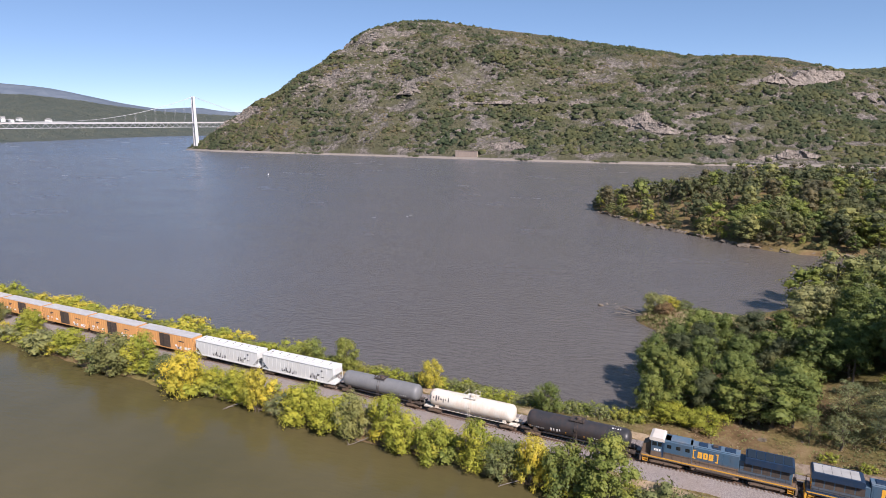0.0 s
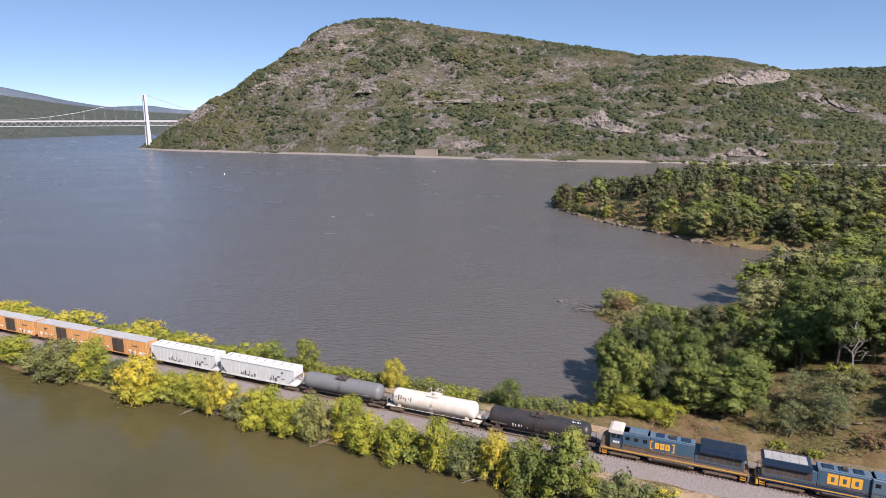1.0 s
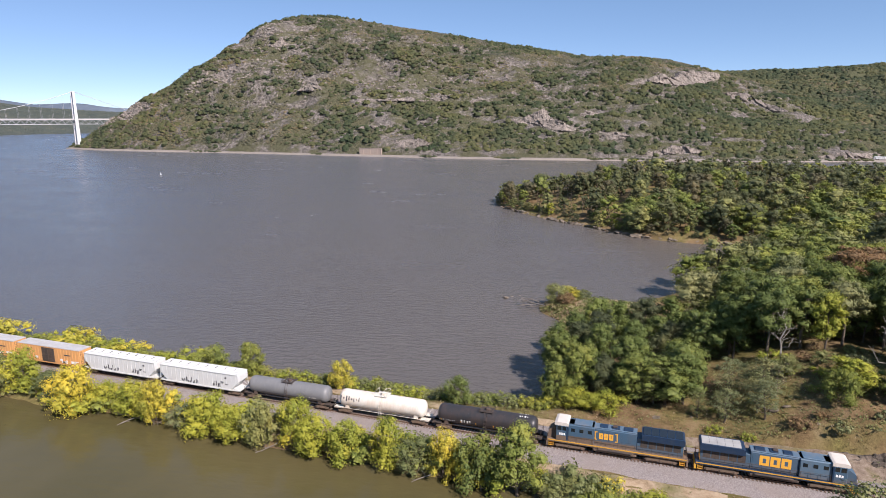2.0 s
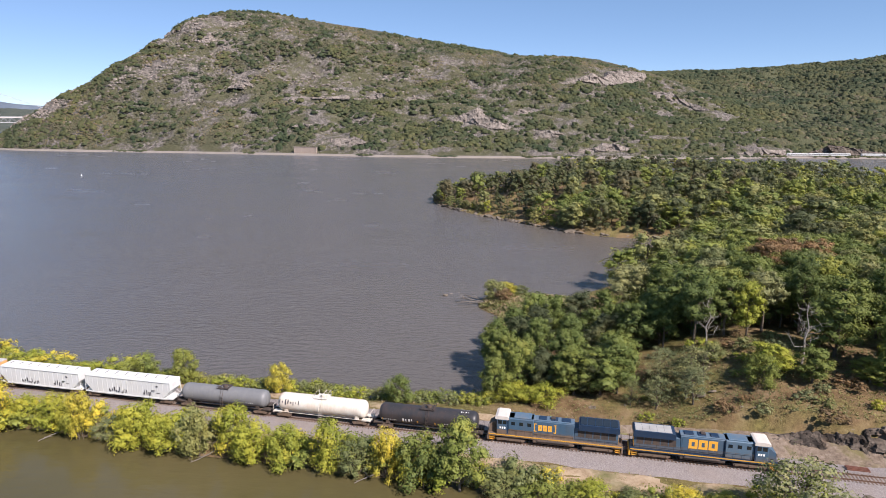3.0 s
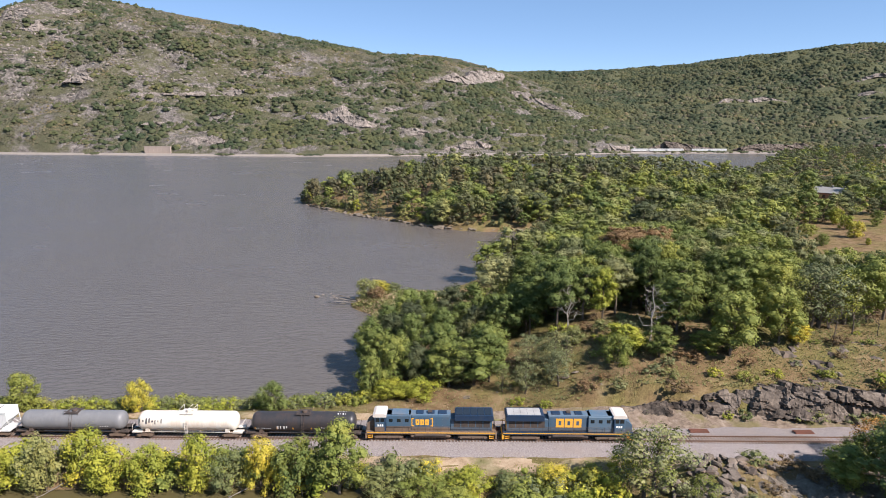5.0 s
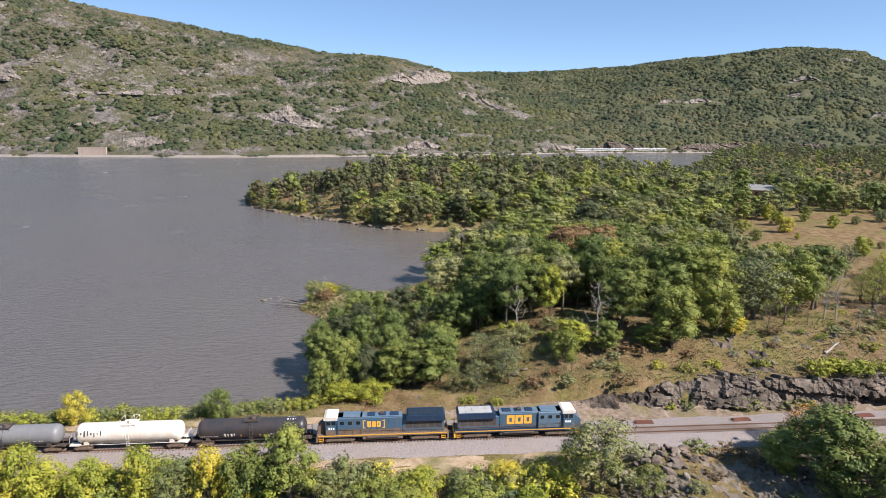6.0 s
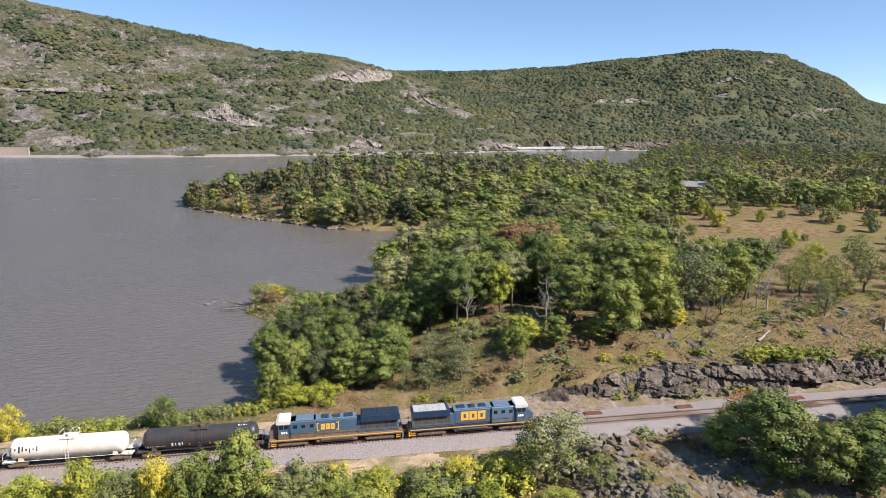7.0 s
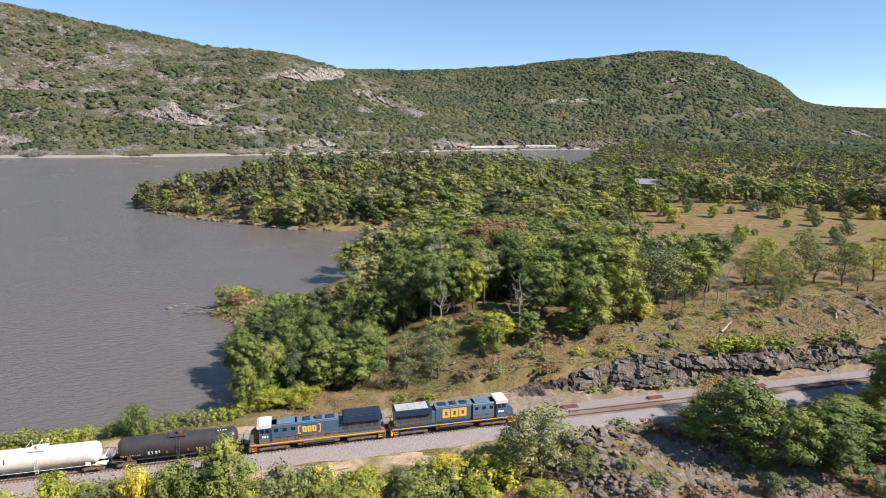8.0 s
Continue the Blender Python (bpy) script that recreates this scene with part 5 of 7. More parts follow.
bed = tagged(put("track_bed", ballast_bed(), M_BALLAST), "grey crushed-stone ballast bed of the railway line", "track bed", kind="structure")
track = thing("railway_track", "single railway track, rusty rails on wooden ties", "railway track")
track.matrix_basis = along(0)
for y in (-0.755, 0.755):
    bm = boxes((-700, 420, y - 0.036, y + 0.036, -0.045, 0.0), (-700, 420, y - 0.01, y + 0.01, -0.14, -0.045), (-700, 420, y - 0.07, y + 0.07, -0.165, -0.14))
    part("rail", bm, M_RAIL, track)
tie = part("tie", boxes((-0.12, 0.12, -1.3, 1.3, -0.36, -0.165), bevel=0.015), M_TIE, track)
tie.matrix_basis = Matrix.Translation((0.0, 0, 0))
for i in range(1, 290):
    o = put("tie", tie.data, None, track)
    o.matrix_basis = pose(i * 0.52, rt.uniform(-0.04, 0.04), rt.uniform(-0.012, 0.012), 0, 0, rt.uniform(-1, 1))
bm = bmesh.new()
for i in list(range(-700, 0)) + list(range(290, 560)):
    box(bm, i * 0.52 - 0.12, i * 0.52 + 0.12, -1.3, 1.3, -0.36, -0.165)
tagged(part("tie_stretch", bm, M_TIE, track), kind="stuff")


def steel_stack():
    """Old rails lying in a small heap on two blocks."""
    ob = thing("rail_stack", "low heap of rusty red scrap rails beside the track", "scrap rails", "rail heaps")
    for i in range(7):
        y, z = -0.55 + 0.16 * i, 0.22 + (0.12 if i % 2 else 0)
        part("rail", boxes((-1.6 + 0.1 * (i % 3), 1.6 - 0.08 * (i % 2), y, y + 0.13, z, z + 0.16)), M_RUST, ob)
    for x in (-1.0, 1.0):
        part("block", boxes((x - 0.12, x + 0.12, -0.7, 0.7, 0, 0.22)), M_TIE, ob)
    return ob


stack = steel_stack()
stack.matrix_basis = along(17.4, 3.3, -0.55)
for s, off in ((29.6, 3.0), (64.0, 2.9), (81.5, 2.7), (104.5, 2.8)):
    copy_thing(stack, along(s, off, -0.55) @ pose(0, 0, 0, 0, 0, rt.uniform(-4, 4)))


# ---------------------------------------------------------------- train
def wheelset(parent, x, r0=0.46):
    ob = part("wheelset", bmesh.new(), M_STEEL, parent)
    bm = bmesh.new()
    for y in (-0.78, 0.78):
        pts = [(y - 0.07, r0 * 0.55), (y - 0.065, r0), (y + 0.065, r0), (y + 0.07, r0 * 0.55)]
        rings = [[bm.verts.new((rr * math.cos(2 * math.pi * i / 16), yy, r0 + rr * math.sin(2 * math.pi * i / 16))) for i in range(16)] for yy, rr in pts]
        for p, q in zip(rings, rings[1:]):
            for i in range(16):
                bm.faces.new((p[i], p[(i + 1) % 16], q[(i + 1) % 16], q[i]))
        bm.faces.new(rings[0])
        bm.faces.new(rings[-1])
    rod(bm, (0, -0.9, r0), (0, 0.9, r0), 0.08, sides=8)
    bmesh.ops.recalc_face_normals(bm, faces=bm.faces)
    bm.to_mesh(ob.data)
    bm.free()
    ob.location = (x, 0, 0)
    return ob


def truck(parent, x, axles, pitch, grime=None):
    """Bogie with cast side frames, springs and wheelsets."""
    ln = pitch * (axles - 1)
    bm = bmesh.new()
    for y in (-1.12, 1.12):
        prism(bm, [(-ln / 2 - 0.45, 0.42), (-ln / 2 - 0.45, 0.62), (-ln / 2 + 0.5, 0.86), (ln / 2 - 0.5, 0.86), (ln / 2 + 0.45, 0.62), (ln / 2 + 0.45, 0.42), (ln / 2 - 0.55, 0.34), (-ln / 2 + 0.55, 0.34)], y - 0.11, y + 0.11)
        for i in range(axles):
            xx = -ln / 2 + i * pitch
            box(bm, xx - 0.2, xx + 0.2, y - 0.18, y + 0.18, 0.30, 0.66)
    box(bm, -0.4, 0.4, -1.15, 1.15, 0.5, 1.0)
    t = part("truck", bm, grime or M_GRIME, parent)
    t.location = (x, 0, 0)
    for i in range(axles):
        wheelset(t, -ln / 2 + i * pitch)
    return t


def coupler(parent, x, side):
    bm = boxes((min(x, x + side * 0.55), max(x, x + side * 0.55), -0.12, 0.12, 0.72, 0.98), (min(x + side * 0.4, x + side * 0.62), max(x + side * 0.4, x + side * 0.62), -0.2, 0.2, 0.68, 1.02))
    return part("coupler", bm, M_STEEL, parent)


def bars(parent, name, mat, y, spec, label=""):
    """Flat marks on a side at y: spec rows of x0, x1, z0, z1."""
    s = 1 if y > 0 else -1
    name = name[:-1] if name.endswith("marks") else name
    for x0, x1, z0, z1 in spec:
        part(name, boxes((x0, x1, min(y, y + s * 0.012), max(y, y + s * 0.012), z0, z1)), mat, parent, label)


def emblem(parent, x, z, w, h, y):
    """A large painted emblem: three plain hollow blocks in a row."""
    s = 1 if y > 0 else -1
    t = h * 0.27
    y0, y1 = min(y, y + s * 0.014), max(y, y + s * 0.014)
    for i in range(3):
        x0 = x + (i - 1) * w / 3 - w / 6 + 0.07
        x1 = x0 + w / 3 - 0.14
        bm = boxes((x0, x1, y0, y1, z, z + t), (x0, x1, y0, y1, z + h - t, z + h), (x0, x0 + t, y0, y1, z + t, z + h - t), (x1 - t, x1, y0, y1, z + t, z + h - t))
        part("emblem", bm, M_MARK, parent, "worn yellow painted block")


def locomotive(name, label, dirty=False):
    """Six-axle diesel locomotive, cab towards +x; foot of the wheels at z = 0."""
    ob = thing(name, label, "locomotive", "freight train")
    body = M_BLUE
    part("underframe", boxes((-10.6, 10.6, -1.5, 1.5, 1.12, 1.52), bevel=0.04), M_GRIME if dirty else M_NAVY, ob)
    for y in (-1.5, 1.5):
        s = 1 if y > 0 else -1
        part("sill_stripe", boxes((-10.5, 10.4, min(y, y + s * 0.015), max(y, y + s * 0.015), 1.34, 1.51)), M_YELLOW, ob, "yellow stripe along the sill")
    for x in (-6.9, 6.9):
        truck(ob, x, 3, 1.95)
    part("fuel_tank", boxes((-3.3, 3.4, -1.42, 1.42, 0.42, 1.12), bevel=0.22), M_GRIME if dirty else M_STEEL, ob, "large grimy fuel tank")
    for y in (-1.45, 1.45):
        part("air_tank", lathe(bmesh.new(), [(-2.6, 0.06, 0.98), (-2.5, 0.17, 0.98), (2.5, 0.17, 0.98), (2.6, 0.06, 0.98)], 10), M_STEEL, ob).location = (0, y, 0)
    # long hood in sections
    part("engine_hood", boxes((-3.2, 3.2, -1.02, 1.02, 1.52, 4.18), bevel=0.09), body, ob, "blue engine hood")
    part("end_panel", boxes((-10.03, -10.0, -0.98, 0.98, 1.6, 3.5)), M_YELLOW, ob, "yellow end panel")
    part("electrical_cabinet", boxes((3.2, 7.3, -1.28, 1.28, 1.52, 4.30), bevel=0.09), body if dirty else M_BLUELIGHT, ob)
    part("rear_hood", boxes((-10.0, -3.2, -1.02, 1.02, 1.52, 3.70), bevel=0.06), body, ob)
    bm = prism(bmesh.new(), [(-10.15, 3.55), (-10.15, 4.35), (-9.95, 4.52), (-4.3, 4.52), (-3.9, 4.40), (-3.9, 3.55)], -1.48, 1.48)
    rad = part("radiator", bm, M_NAVY, ob, "wide dark blue radiator wing")
    for i in range(5):
        x0 = -9.85 + i * (1.17 if dirty else 1.09)
        part("radiator_grille", boxes((x0, x0 + 1.05, -1.2, 1.2, 4.52, 4.56)), M_GLASS if dirty else M_GREYROOF, rad)
    part("engine_roof", boxes((-3.2, 7.2, -0.86, 0.86, 4.18, 4.30), bevel=0.03), M_BLUEROOF, ob)
    for x0, x1 in ((-2.6, -1.2), (-0.6, 0.5), (1.2, 2.4)):
        part("roof_hatch", boxes((x0, x1, -0.6, 0.6, 4.30, 4.42), bevel=0.03), M_NAVY, ob)
    part("exhaust", boxes((-0.2, 0.5, -0.35, 0.35, 4.42, 4.62), bevel=0.03), M_STEEL, ob)
    part("dynamic_brake_box", boxes((3.6, 6.4, -1.0, 1.0, 4.30, 4.46), bevel=0.05), M_BLUEROOF, ob)
    # cab and nose
    part("cab", boxes((7.3, 9.15, -1.5, 1.5, 1.52, 4.36), bevel=0.07), body, ob, "blue driver's cab")
    part("cab_roof", prism(bmesh.new(), [(7.2, 4.08), (7.2, 4.52), (7.5, 4.64), (9.0, 4.64), (9.40, 4.46), (9.40, 4.14), (9.16, 4.08)], -1.525, 1.525), M_CREAM, ob, "cream white cab roof")
    part("nose", prism(bmesh.new(), [(9.15, 1.52), (9.15, 3.55), (9.6, 3.40), (10.35, 2.85), (10.55, 1.52)], -0.92, 0.92), M_GRIME if dirty else M_BLUE, ob)
    part("headlight", boxes((9.15, 9.24, -0.3, 0.3, 4.1, 4.3)), M_LIGHTMARK, ob)
    for y in (-1.5, 1.5):
        s = 1 if y > 0 else -1
        for x0, x1 in ((7.55, 8.15), (8.3, 8.95)):
            part("cab_window", boxes((x0, x1, min(y, y + s * 0.012), max(y, y + s * 0.012), 3.3, 3.95)), M_GLASS, ob)
        # flat navy strip standing in for the shadow in the gap behind the cab
        part("cab_doorway", boxes((7.30, 7.50, min(y, y + s * 0.008), max(y, y + s * 0.008), 1.7, 4.05)), M_NAVY, ob, "flat dark strip painted as the shade of the recess behind the cab")
        bars(ob, "cab_number", M_LIGHTMARK, y, [(7.7, 7.95, 2.5, 2.85), (8.05, 8.3, 2.5, 2.85), (8.4, 8.65, 2.5, 2.85)], "small pale number bars")
    for y0, y1 in ((-1.25, -0.15), (0.15, 1.25)):
        part("windscreen", boxes((9.15, 9.165, y0, y1, 3.62, 4.05)), M_GLASS, ob)
    for y in (-1.02, 1.02):
        s = 1 if y > 0 else -1
        for i in range(5):
            x0 = -9.6 + i * 1.2
            part("intake_grille", boxes((x0, x0 + 1.02, min(y, y + s * 0.03), max(y, y + s * 0.03), 2.2, 3.4)), M_STEEL, ob)
        for i in range(6):
            x0 = -2.9 + i * 1.0
            part("hood_door", boxes((x0, x0 + 0.9, min(y, y + s * 0.025), max(y, y + s * 0.025), 1.7, 3.9)), body, ob)
    for y in (-1.28, 1.28):
        s = 1 if y > 0 else -1
        for x0 in (3.6, 4.9, 6.2):
            part("vent", boxes((x0, x0 + 0.6, min(y, y + s * 0.02), max(y, y + s * 0.02), 3.2, 3.75)), M_GLASS, ob)
    if dirty:
        for y in (-1.045, 1.045):
            s = 1 if y > 0 else -1
            bars(ob, "emblem_bracket", M_MARK, y, [(-0.35, -0.2, 2.30, 3.80), (-0.2, 0.05, 3.6, 3.75), (-0.2, 0.05, 2.35, 2.5), (3.0, 3.15, 2.35, 3.75), (2.75, 3.0, 3.6, 3.75), (2.75, 3.0, 2.35, 2.5)])
            emblem(ob, 1.4, 2.55, 2.3, 1.0, y)
            bars(ob, "grime_band", M_GRIME, y, [(-3.1, 3.15, 1.53, 2.15)], "brown road grime low on the hood")
        for y in (-1.28, 1.28):
            bars(ob, "grime_band", M_GRIME, y, [(3.25, 7.25, 1.53, 2.4)])
        for y in (-1.5, 1.5):
            bars(ob, "grime_band", M_GRIME, y, [(7.52, 9.1, 1.53, 2.35)])
    else:
        for y in (-1.045, 1.045):
            emblem(ob, 0.1, 2.25, 4.3, 1.6, y)
    # railings, steps, pilots
    bm = bmesh.new()
    for y in (-1.46, 1.46):
        rod(bm, (-10.4, y, 2.5), (7.2, y, 2.5), 0.025, sides=5)
        for i in range(15):
            x = -10.4 + i * 1.25
            rod(bm, (x, y, 1.5), (x, y, 2.5), 0.022, sides=5)
    for x in (-10.5, 10.55):
        rod(bm, (x, -1.3, 2.45), (x, 1.3, 2.45), 0.025, sides=5)
        for y in (-1.3, -0.5, 0.5, 1.3):
            rod(bm, (x, y, 1.4), (x, y, 2.45), 0.022, sides=5)
    part("handrail", bm, M_STEEL, ob)
    for x in (-10.45, 10.45):
        s = 1 if x > 0 else -1
        part("pilot", boxes((min(x, x + s * 0.3), max(x, x + s * 0.3), -1.45, 1.45, 0.28, 1.25), bevel=0.05), M_YELLOW if not dirty else M_GRIME, ob)
        for y in (-1.2, 1.2):
            part("step", boxes(*[(x - 0.35 - s * 0.55, x + 0.35 - s * 0.55, y - 0.25, y + 0.25, z, z + 0.05) for z in (0.4, 0.75, 1.1)], (x - 0.38 - s * 0.55, x - 0.34 - s * 0.55, y - 0.25, y + 0.25, 0.4, 1.5), (x + 0.34 - s * 0.55, x + 0.38 - s * 0.55, y - 0.25, y + 0.25, 0.4, 1.5)), M_YELLOW, ob)
        coupler(ob, x + s * 0.3, s)
    return ob


def tank_car(label, mat, length, marks, mark_mat, hoops=False, fit_mat=None):
    ob = thing("tank_car", label, "tank car", "freight train")
    h = length / 2 - 1.1
    rr, zc = 1.55, 2.62
    pts = [(-h, 0.05, zc), (-h + 0.06, 0.6, zc), (-h + 0.22, 1.1, zc), (-h + 0.5, 1.42, zc), (-h + 0.85, rr, zc)]
    body = part("tank", lathe(bmesh.new(), pts + [(x, rr, zc) for x in np.linspace(-h + 1.4, h - 1.4, 6)] + [(-x, q, z) for x, q, z in reversed(pts)], 28), mat, ob, smooth=True)
    fm = fit_mat or M_STEEL
    for x in np.linspace(-h + 2.6, h - 2.6, 5):
        part("weld_band", lathe(bmesh.new(), [(x - 0.03, rr + 0.012, zc), (x + 0.03, rr + 0.012, zc)], 28), mat, body)
    part("underframe", boxes((-length / 2 + 0.3, length / 2 - 0.3, -0.3, 0.3, 0.82, 1.14), (-length / 2 + 0.3, -length / 2 + 1.9, -1.35, 1.35, 0.98, 1.14), (length / 2 - 1.9, length / 2 - 0.3, -1.35, 1.35, 0.98, 1.14)), fm, ob)
    for x in (-h + 1.7, h - 1.7):
        part("saddle", prism(bmesh.new(), [(x - 0.35, 1.1), (x + 0.35, 1.1), (x + 0.25, 1.75), (x - 0.25, 1.75)], -1.25, 1.25), fm, ob)
    for y in (-1.42, 1.42):
        bm = rod(bmesh.new(), (-length / 2 + 0.6, y, 1.22), (length / 2 - 0.6, y, 1.22), 0.04, sides=6)
        for x in np.linspace(-length / 2 + 0.8, length / 2 - 0.8, 9):
            rod(bm, (x, y, 1.22), (x, y * 0.55, 1.4), 0.025, sides=4)
        part("side_rail", bm, fm, ob)
    # top fittings in the middle
    part("manway", lathe(bmesh.new(), [(-0.28, 0.42, 0), (0.0, 0.45, 0), (0.24, 0.42, 0), (0.3, 0.2, 0)], 14), fm, ob).matrix_basis = pose(0.1, 0, 4.30, 0, -90, 0)
    part("platform", boxes((-1.1, 1.1, -1.0, -0.5, 4.12, 4.17), (-1.1, 1.1, 0.5, 1.0, 4.12, 4.17), (-1.1, -0.7, -0.5, 0.5, 4.12, 4.17), (0.7, 1.1, -0.5, 0.5, 4.12, 4.17)), fm, ob)
    bm = bmesh.new()
    for x in ((-1.1, 1.1) if not hoops else (-1.1, 0.3, 1.1)):
        for y in (-1.0, 1.0):
            rod(bm, (x, y, 3.95), (x, y, 4.95 if hoops else 4.5), 0.03, sides=5)
        rod(bm, (x, -1.0, 4.95 if hoops else 4.5), (x, 1.0, 4.95 if hoops else 4.5), 0.03, sides=5)
    for y in (-1.0, 1.0):
        rod(bm, (0.3 if hoops else -1.1, y, 4.95 if hoops else 4.5), (1.1, y, 4.95 if hoops else 4.5), 0.03, sides=5)
    part("platform_rail", bm, fm, ob)
    for y in (-1.62, 1.62):
        bm = bmesh.new()
        for x in (-0.22, 0.22):
            rod(bm, (x, y, 0.9), (x, y, 2.9), 0.028, sides=4)
            rod(bm, (x, y, 2.9), (x, y * 0.62, 4.15), 0.028, sides=4)
        for i in range(9):
            z = 1.0 + i * 0.24
            rod(bm, (-0.22, y, z), (0.22, y, z), 0.02, sides=4)
        part("ladder", bm, fm, ob)
    for x in (-length / 2 + 2.3, length / 2 - 2.3):
        truck(ob, x, 2, 1.78)
    for s in (-1, 1):
        coupler(ob, s * (length / 2 - 0.35), s)
        bm = bmesh.new()
        x = s * (length / 2 - 0.45)
        for y in (-1.3, 1.3):
            rod(bm, (x, y, 0.9), (x, y, 2.3), 0.03, sides=4)
        rod(bm, (x, -1.3, 2.3), (x, 1.3, 2.3), 0.03, sides=4)
        part("end_rail", bm, fm, ob)
    # paint marks wrapped on the tank's flank
    for y in (-1, 1):
        for x0, x1, a0, a1 in marks:
            bm = bmesh.new()
            vs = []
            for a in np.linspace(a0, a1, 4):
                ca, sa = math.cos(math.radians(a)), math.sin(math.radians(a))
                vs.append([bm.verts.new((x, y * (rr + 0.015) * ca, zc + (rr + 0.015) * sa)) for x in (x0, x1)])
            for p, q in zip(vs, vs[1:]):
                bm.faces.new((p[0], p[1], q[1], q[0]))
            part("painted_mark", bm, mark_mat, ob, "unreadable painted mark")
        if mat is M_BLACK:
            for x in (-h + 0.9, -4.2, -1.6, 1.4, 4.0, h - 0.9):
                bm = bmesh.new()
                a0, a1 = math.radians(-36), math.radians(-16)
                vs = [[bm.verts.new((x + dx, y * (rr + 0.016) * math.cos(a), zc + (rr + 0.016) * math.sin(a))) for dx in (-0.09, 0.09)] for a in (a0, 0.5 * (a0 + a1), a1)]
                for p, q in zip(vs, vs[1:]):
                    bm.faces.new((p[0], p[1], q[1], q[0]))
                part("reflector_strip", bm, M_MARK, ob, "yellow reflective strip")
    return ob


def hopper_car(label, length=19.4):
    ob = thing("covered_hopper", label, "hopper car", "freight train")
    h = length / 2 - 0.6
    bm = prism(bmesh.new(), [(-h + 0.3, 4.45), (-h, 4.2), (-h, 2.9), (-h + 1.7, 1.2), (h - 1.7, 1.2), (h, 2.9), (h, 4.2), (h - 0.3, 4.45)], -1.52, 1.52)
    body = part("body", bm, M_HOPPER, ob)
    part("roof", prism(bmesh.new(), [(-h + 0.1, 4.45), (-h + 0.1, 4.52), (h - 0.1, 4.52), (h - 0.1, 4.45)], -1.35, 1.35), M_HOPPER, ob)
    part("roof_crown", boxes((-h + 0.4, h - 0.4, -0.75, 0.75, 4.52, 4.64), bevel=0.05), M_HOPPER, ob)
    part("hatch_trough", boxes((-h + 0.9, h - 0.9, -0.3, 0.3, 4.64, 4.74), bevel=0.03), M_LIGHTMARK, ob)
    for i in range(8):
        x = -h + 1.6 + i * (2 * h - 3.2) / 7
        part("hatch_latch", boxes((x - 0.08, x + 0.08, -0.42, 0.42, 4.74, 4.79)), M_STEEL, ob)
    for y in (-1.52, 1.52):
        s = 1 if y > 0 else -1
        for i in range(17):
            x = -h + 0.5 + i * (2 * h - 1.0) / 16
            part("rib", boxes((x - 0.04, x + 0.04, min(y, y + s * 0.035), max(y, y + s * 0.035), 1.3 if 1 < i < 15 else 2.6, 4.35)), M_HOPPER, body)
        part("side_sill", boxes((-h + 1.2, h - 1.2, min(y, y + s * 0.09), max(y, y + s * 0.09), 1.1, 1.32)), M_HOPPER, ob)
        part("top_chord", boxes((-h, h, min(y, y + s * 0.1), max(y, y + s * 0.1), 4.32, 4.45)), M_HOPPER, ob)
        rngm = np.random.default_rng(5)
        sp = []
        for k in range(16):
            x0 = -4.0 + k * 0.38 + rngm.uniform(-0.1, 0.1) + (3.2 if k > 10 else 0)
            z0 = rngm.uniform(1.5, 1.8)
            sp.append((x0, x0 + rngm.uniform(0.08, 0.3), z0, z0 + rngm.uniform(0.3, 0.95)))
        bars(ob, "painted_marks", M_PAINTMARK, y * 1.049, sp, "dark sprayed scrawl")
        bars(ob, "stencil_marks", M_PAINTMARK, y * 1.049, [(5.2, 5.9, 2.6, 2.72), (5.2, 5.7, 2.4, 2.5), (6.2, 6.9, 2.2, 2.3), (6.2, 6.6, 3.4, 3.7)])
    for sgn in (-1, 1):
        x = sgn * (length / 2 - 0.4)
        part("end_platform", boxes((min(x, x - sgn * 1.9), max(x, x - sgn * 1.9), -1.4, 1.4, 1.05, 1.2)), M_HOPPER, ob)
        bm = bmesh.new()
        for y in (-1.42, 1.42):
            rod(bm, (x, y, 1.1), (x - sgn * 0.25, y, 4.4), 0.06, sides=4)
            rod(bm, (x, y, 1.2), (x - sgn * 1.7, y, 2.3), 0.05, sides=4)
            for k in range(8):
                rod(bm, (x - sgn * 0.05, y * 0.75, 1.2 + k * 0.38), (x - sgn * 0.05, y, 1.2 + k * 0.38), 0.02, sides=4)
        part("end_frame", bm, M_HOPPER, ob)
        coupler(ob, sgn * (length / 2 - 0.35), sgn)
        truck(ob, sgn * (length / 2 - 2.0), 2, 1.78)
    for x in (-4.6, 0.0, 4.6):
        part("discharge_chute", prism(bmesh.new(), [(x - 1.5, 1.2), (x + 1.5, 1.2), (x + 0.5, 0.62), (x - 0.5, 0.62)], -1.0, 1.0), M_GREY, ob)
        part("discharge_gate", boxes((x - 0.5, x + 0.5, -0.9, 0.9, 0.42, 0.62)), M_STEEL, ob)
    return ob


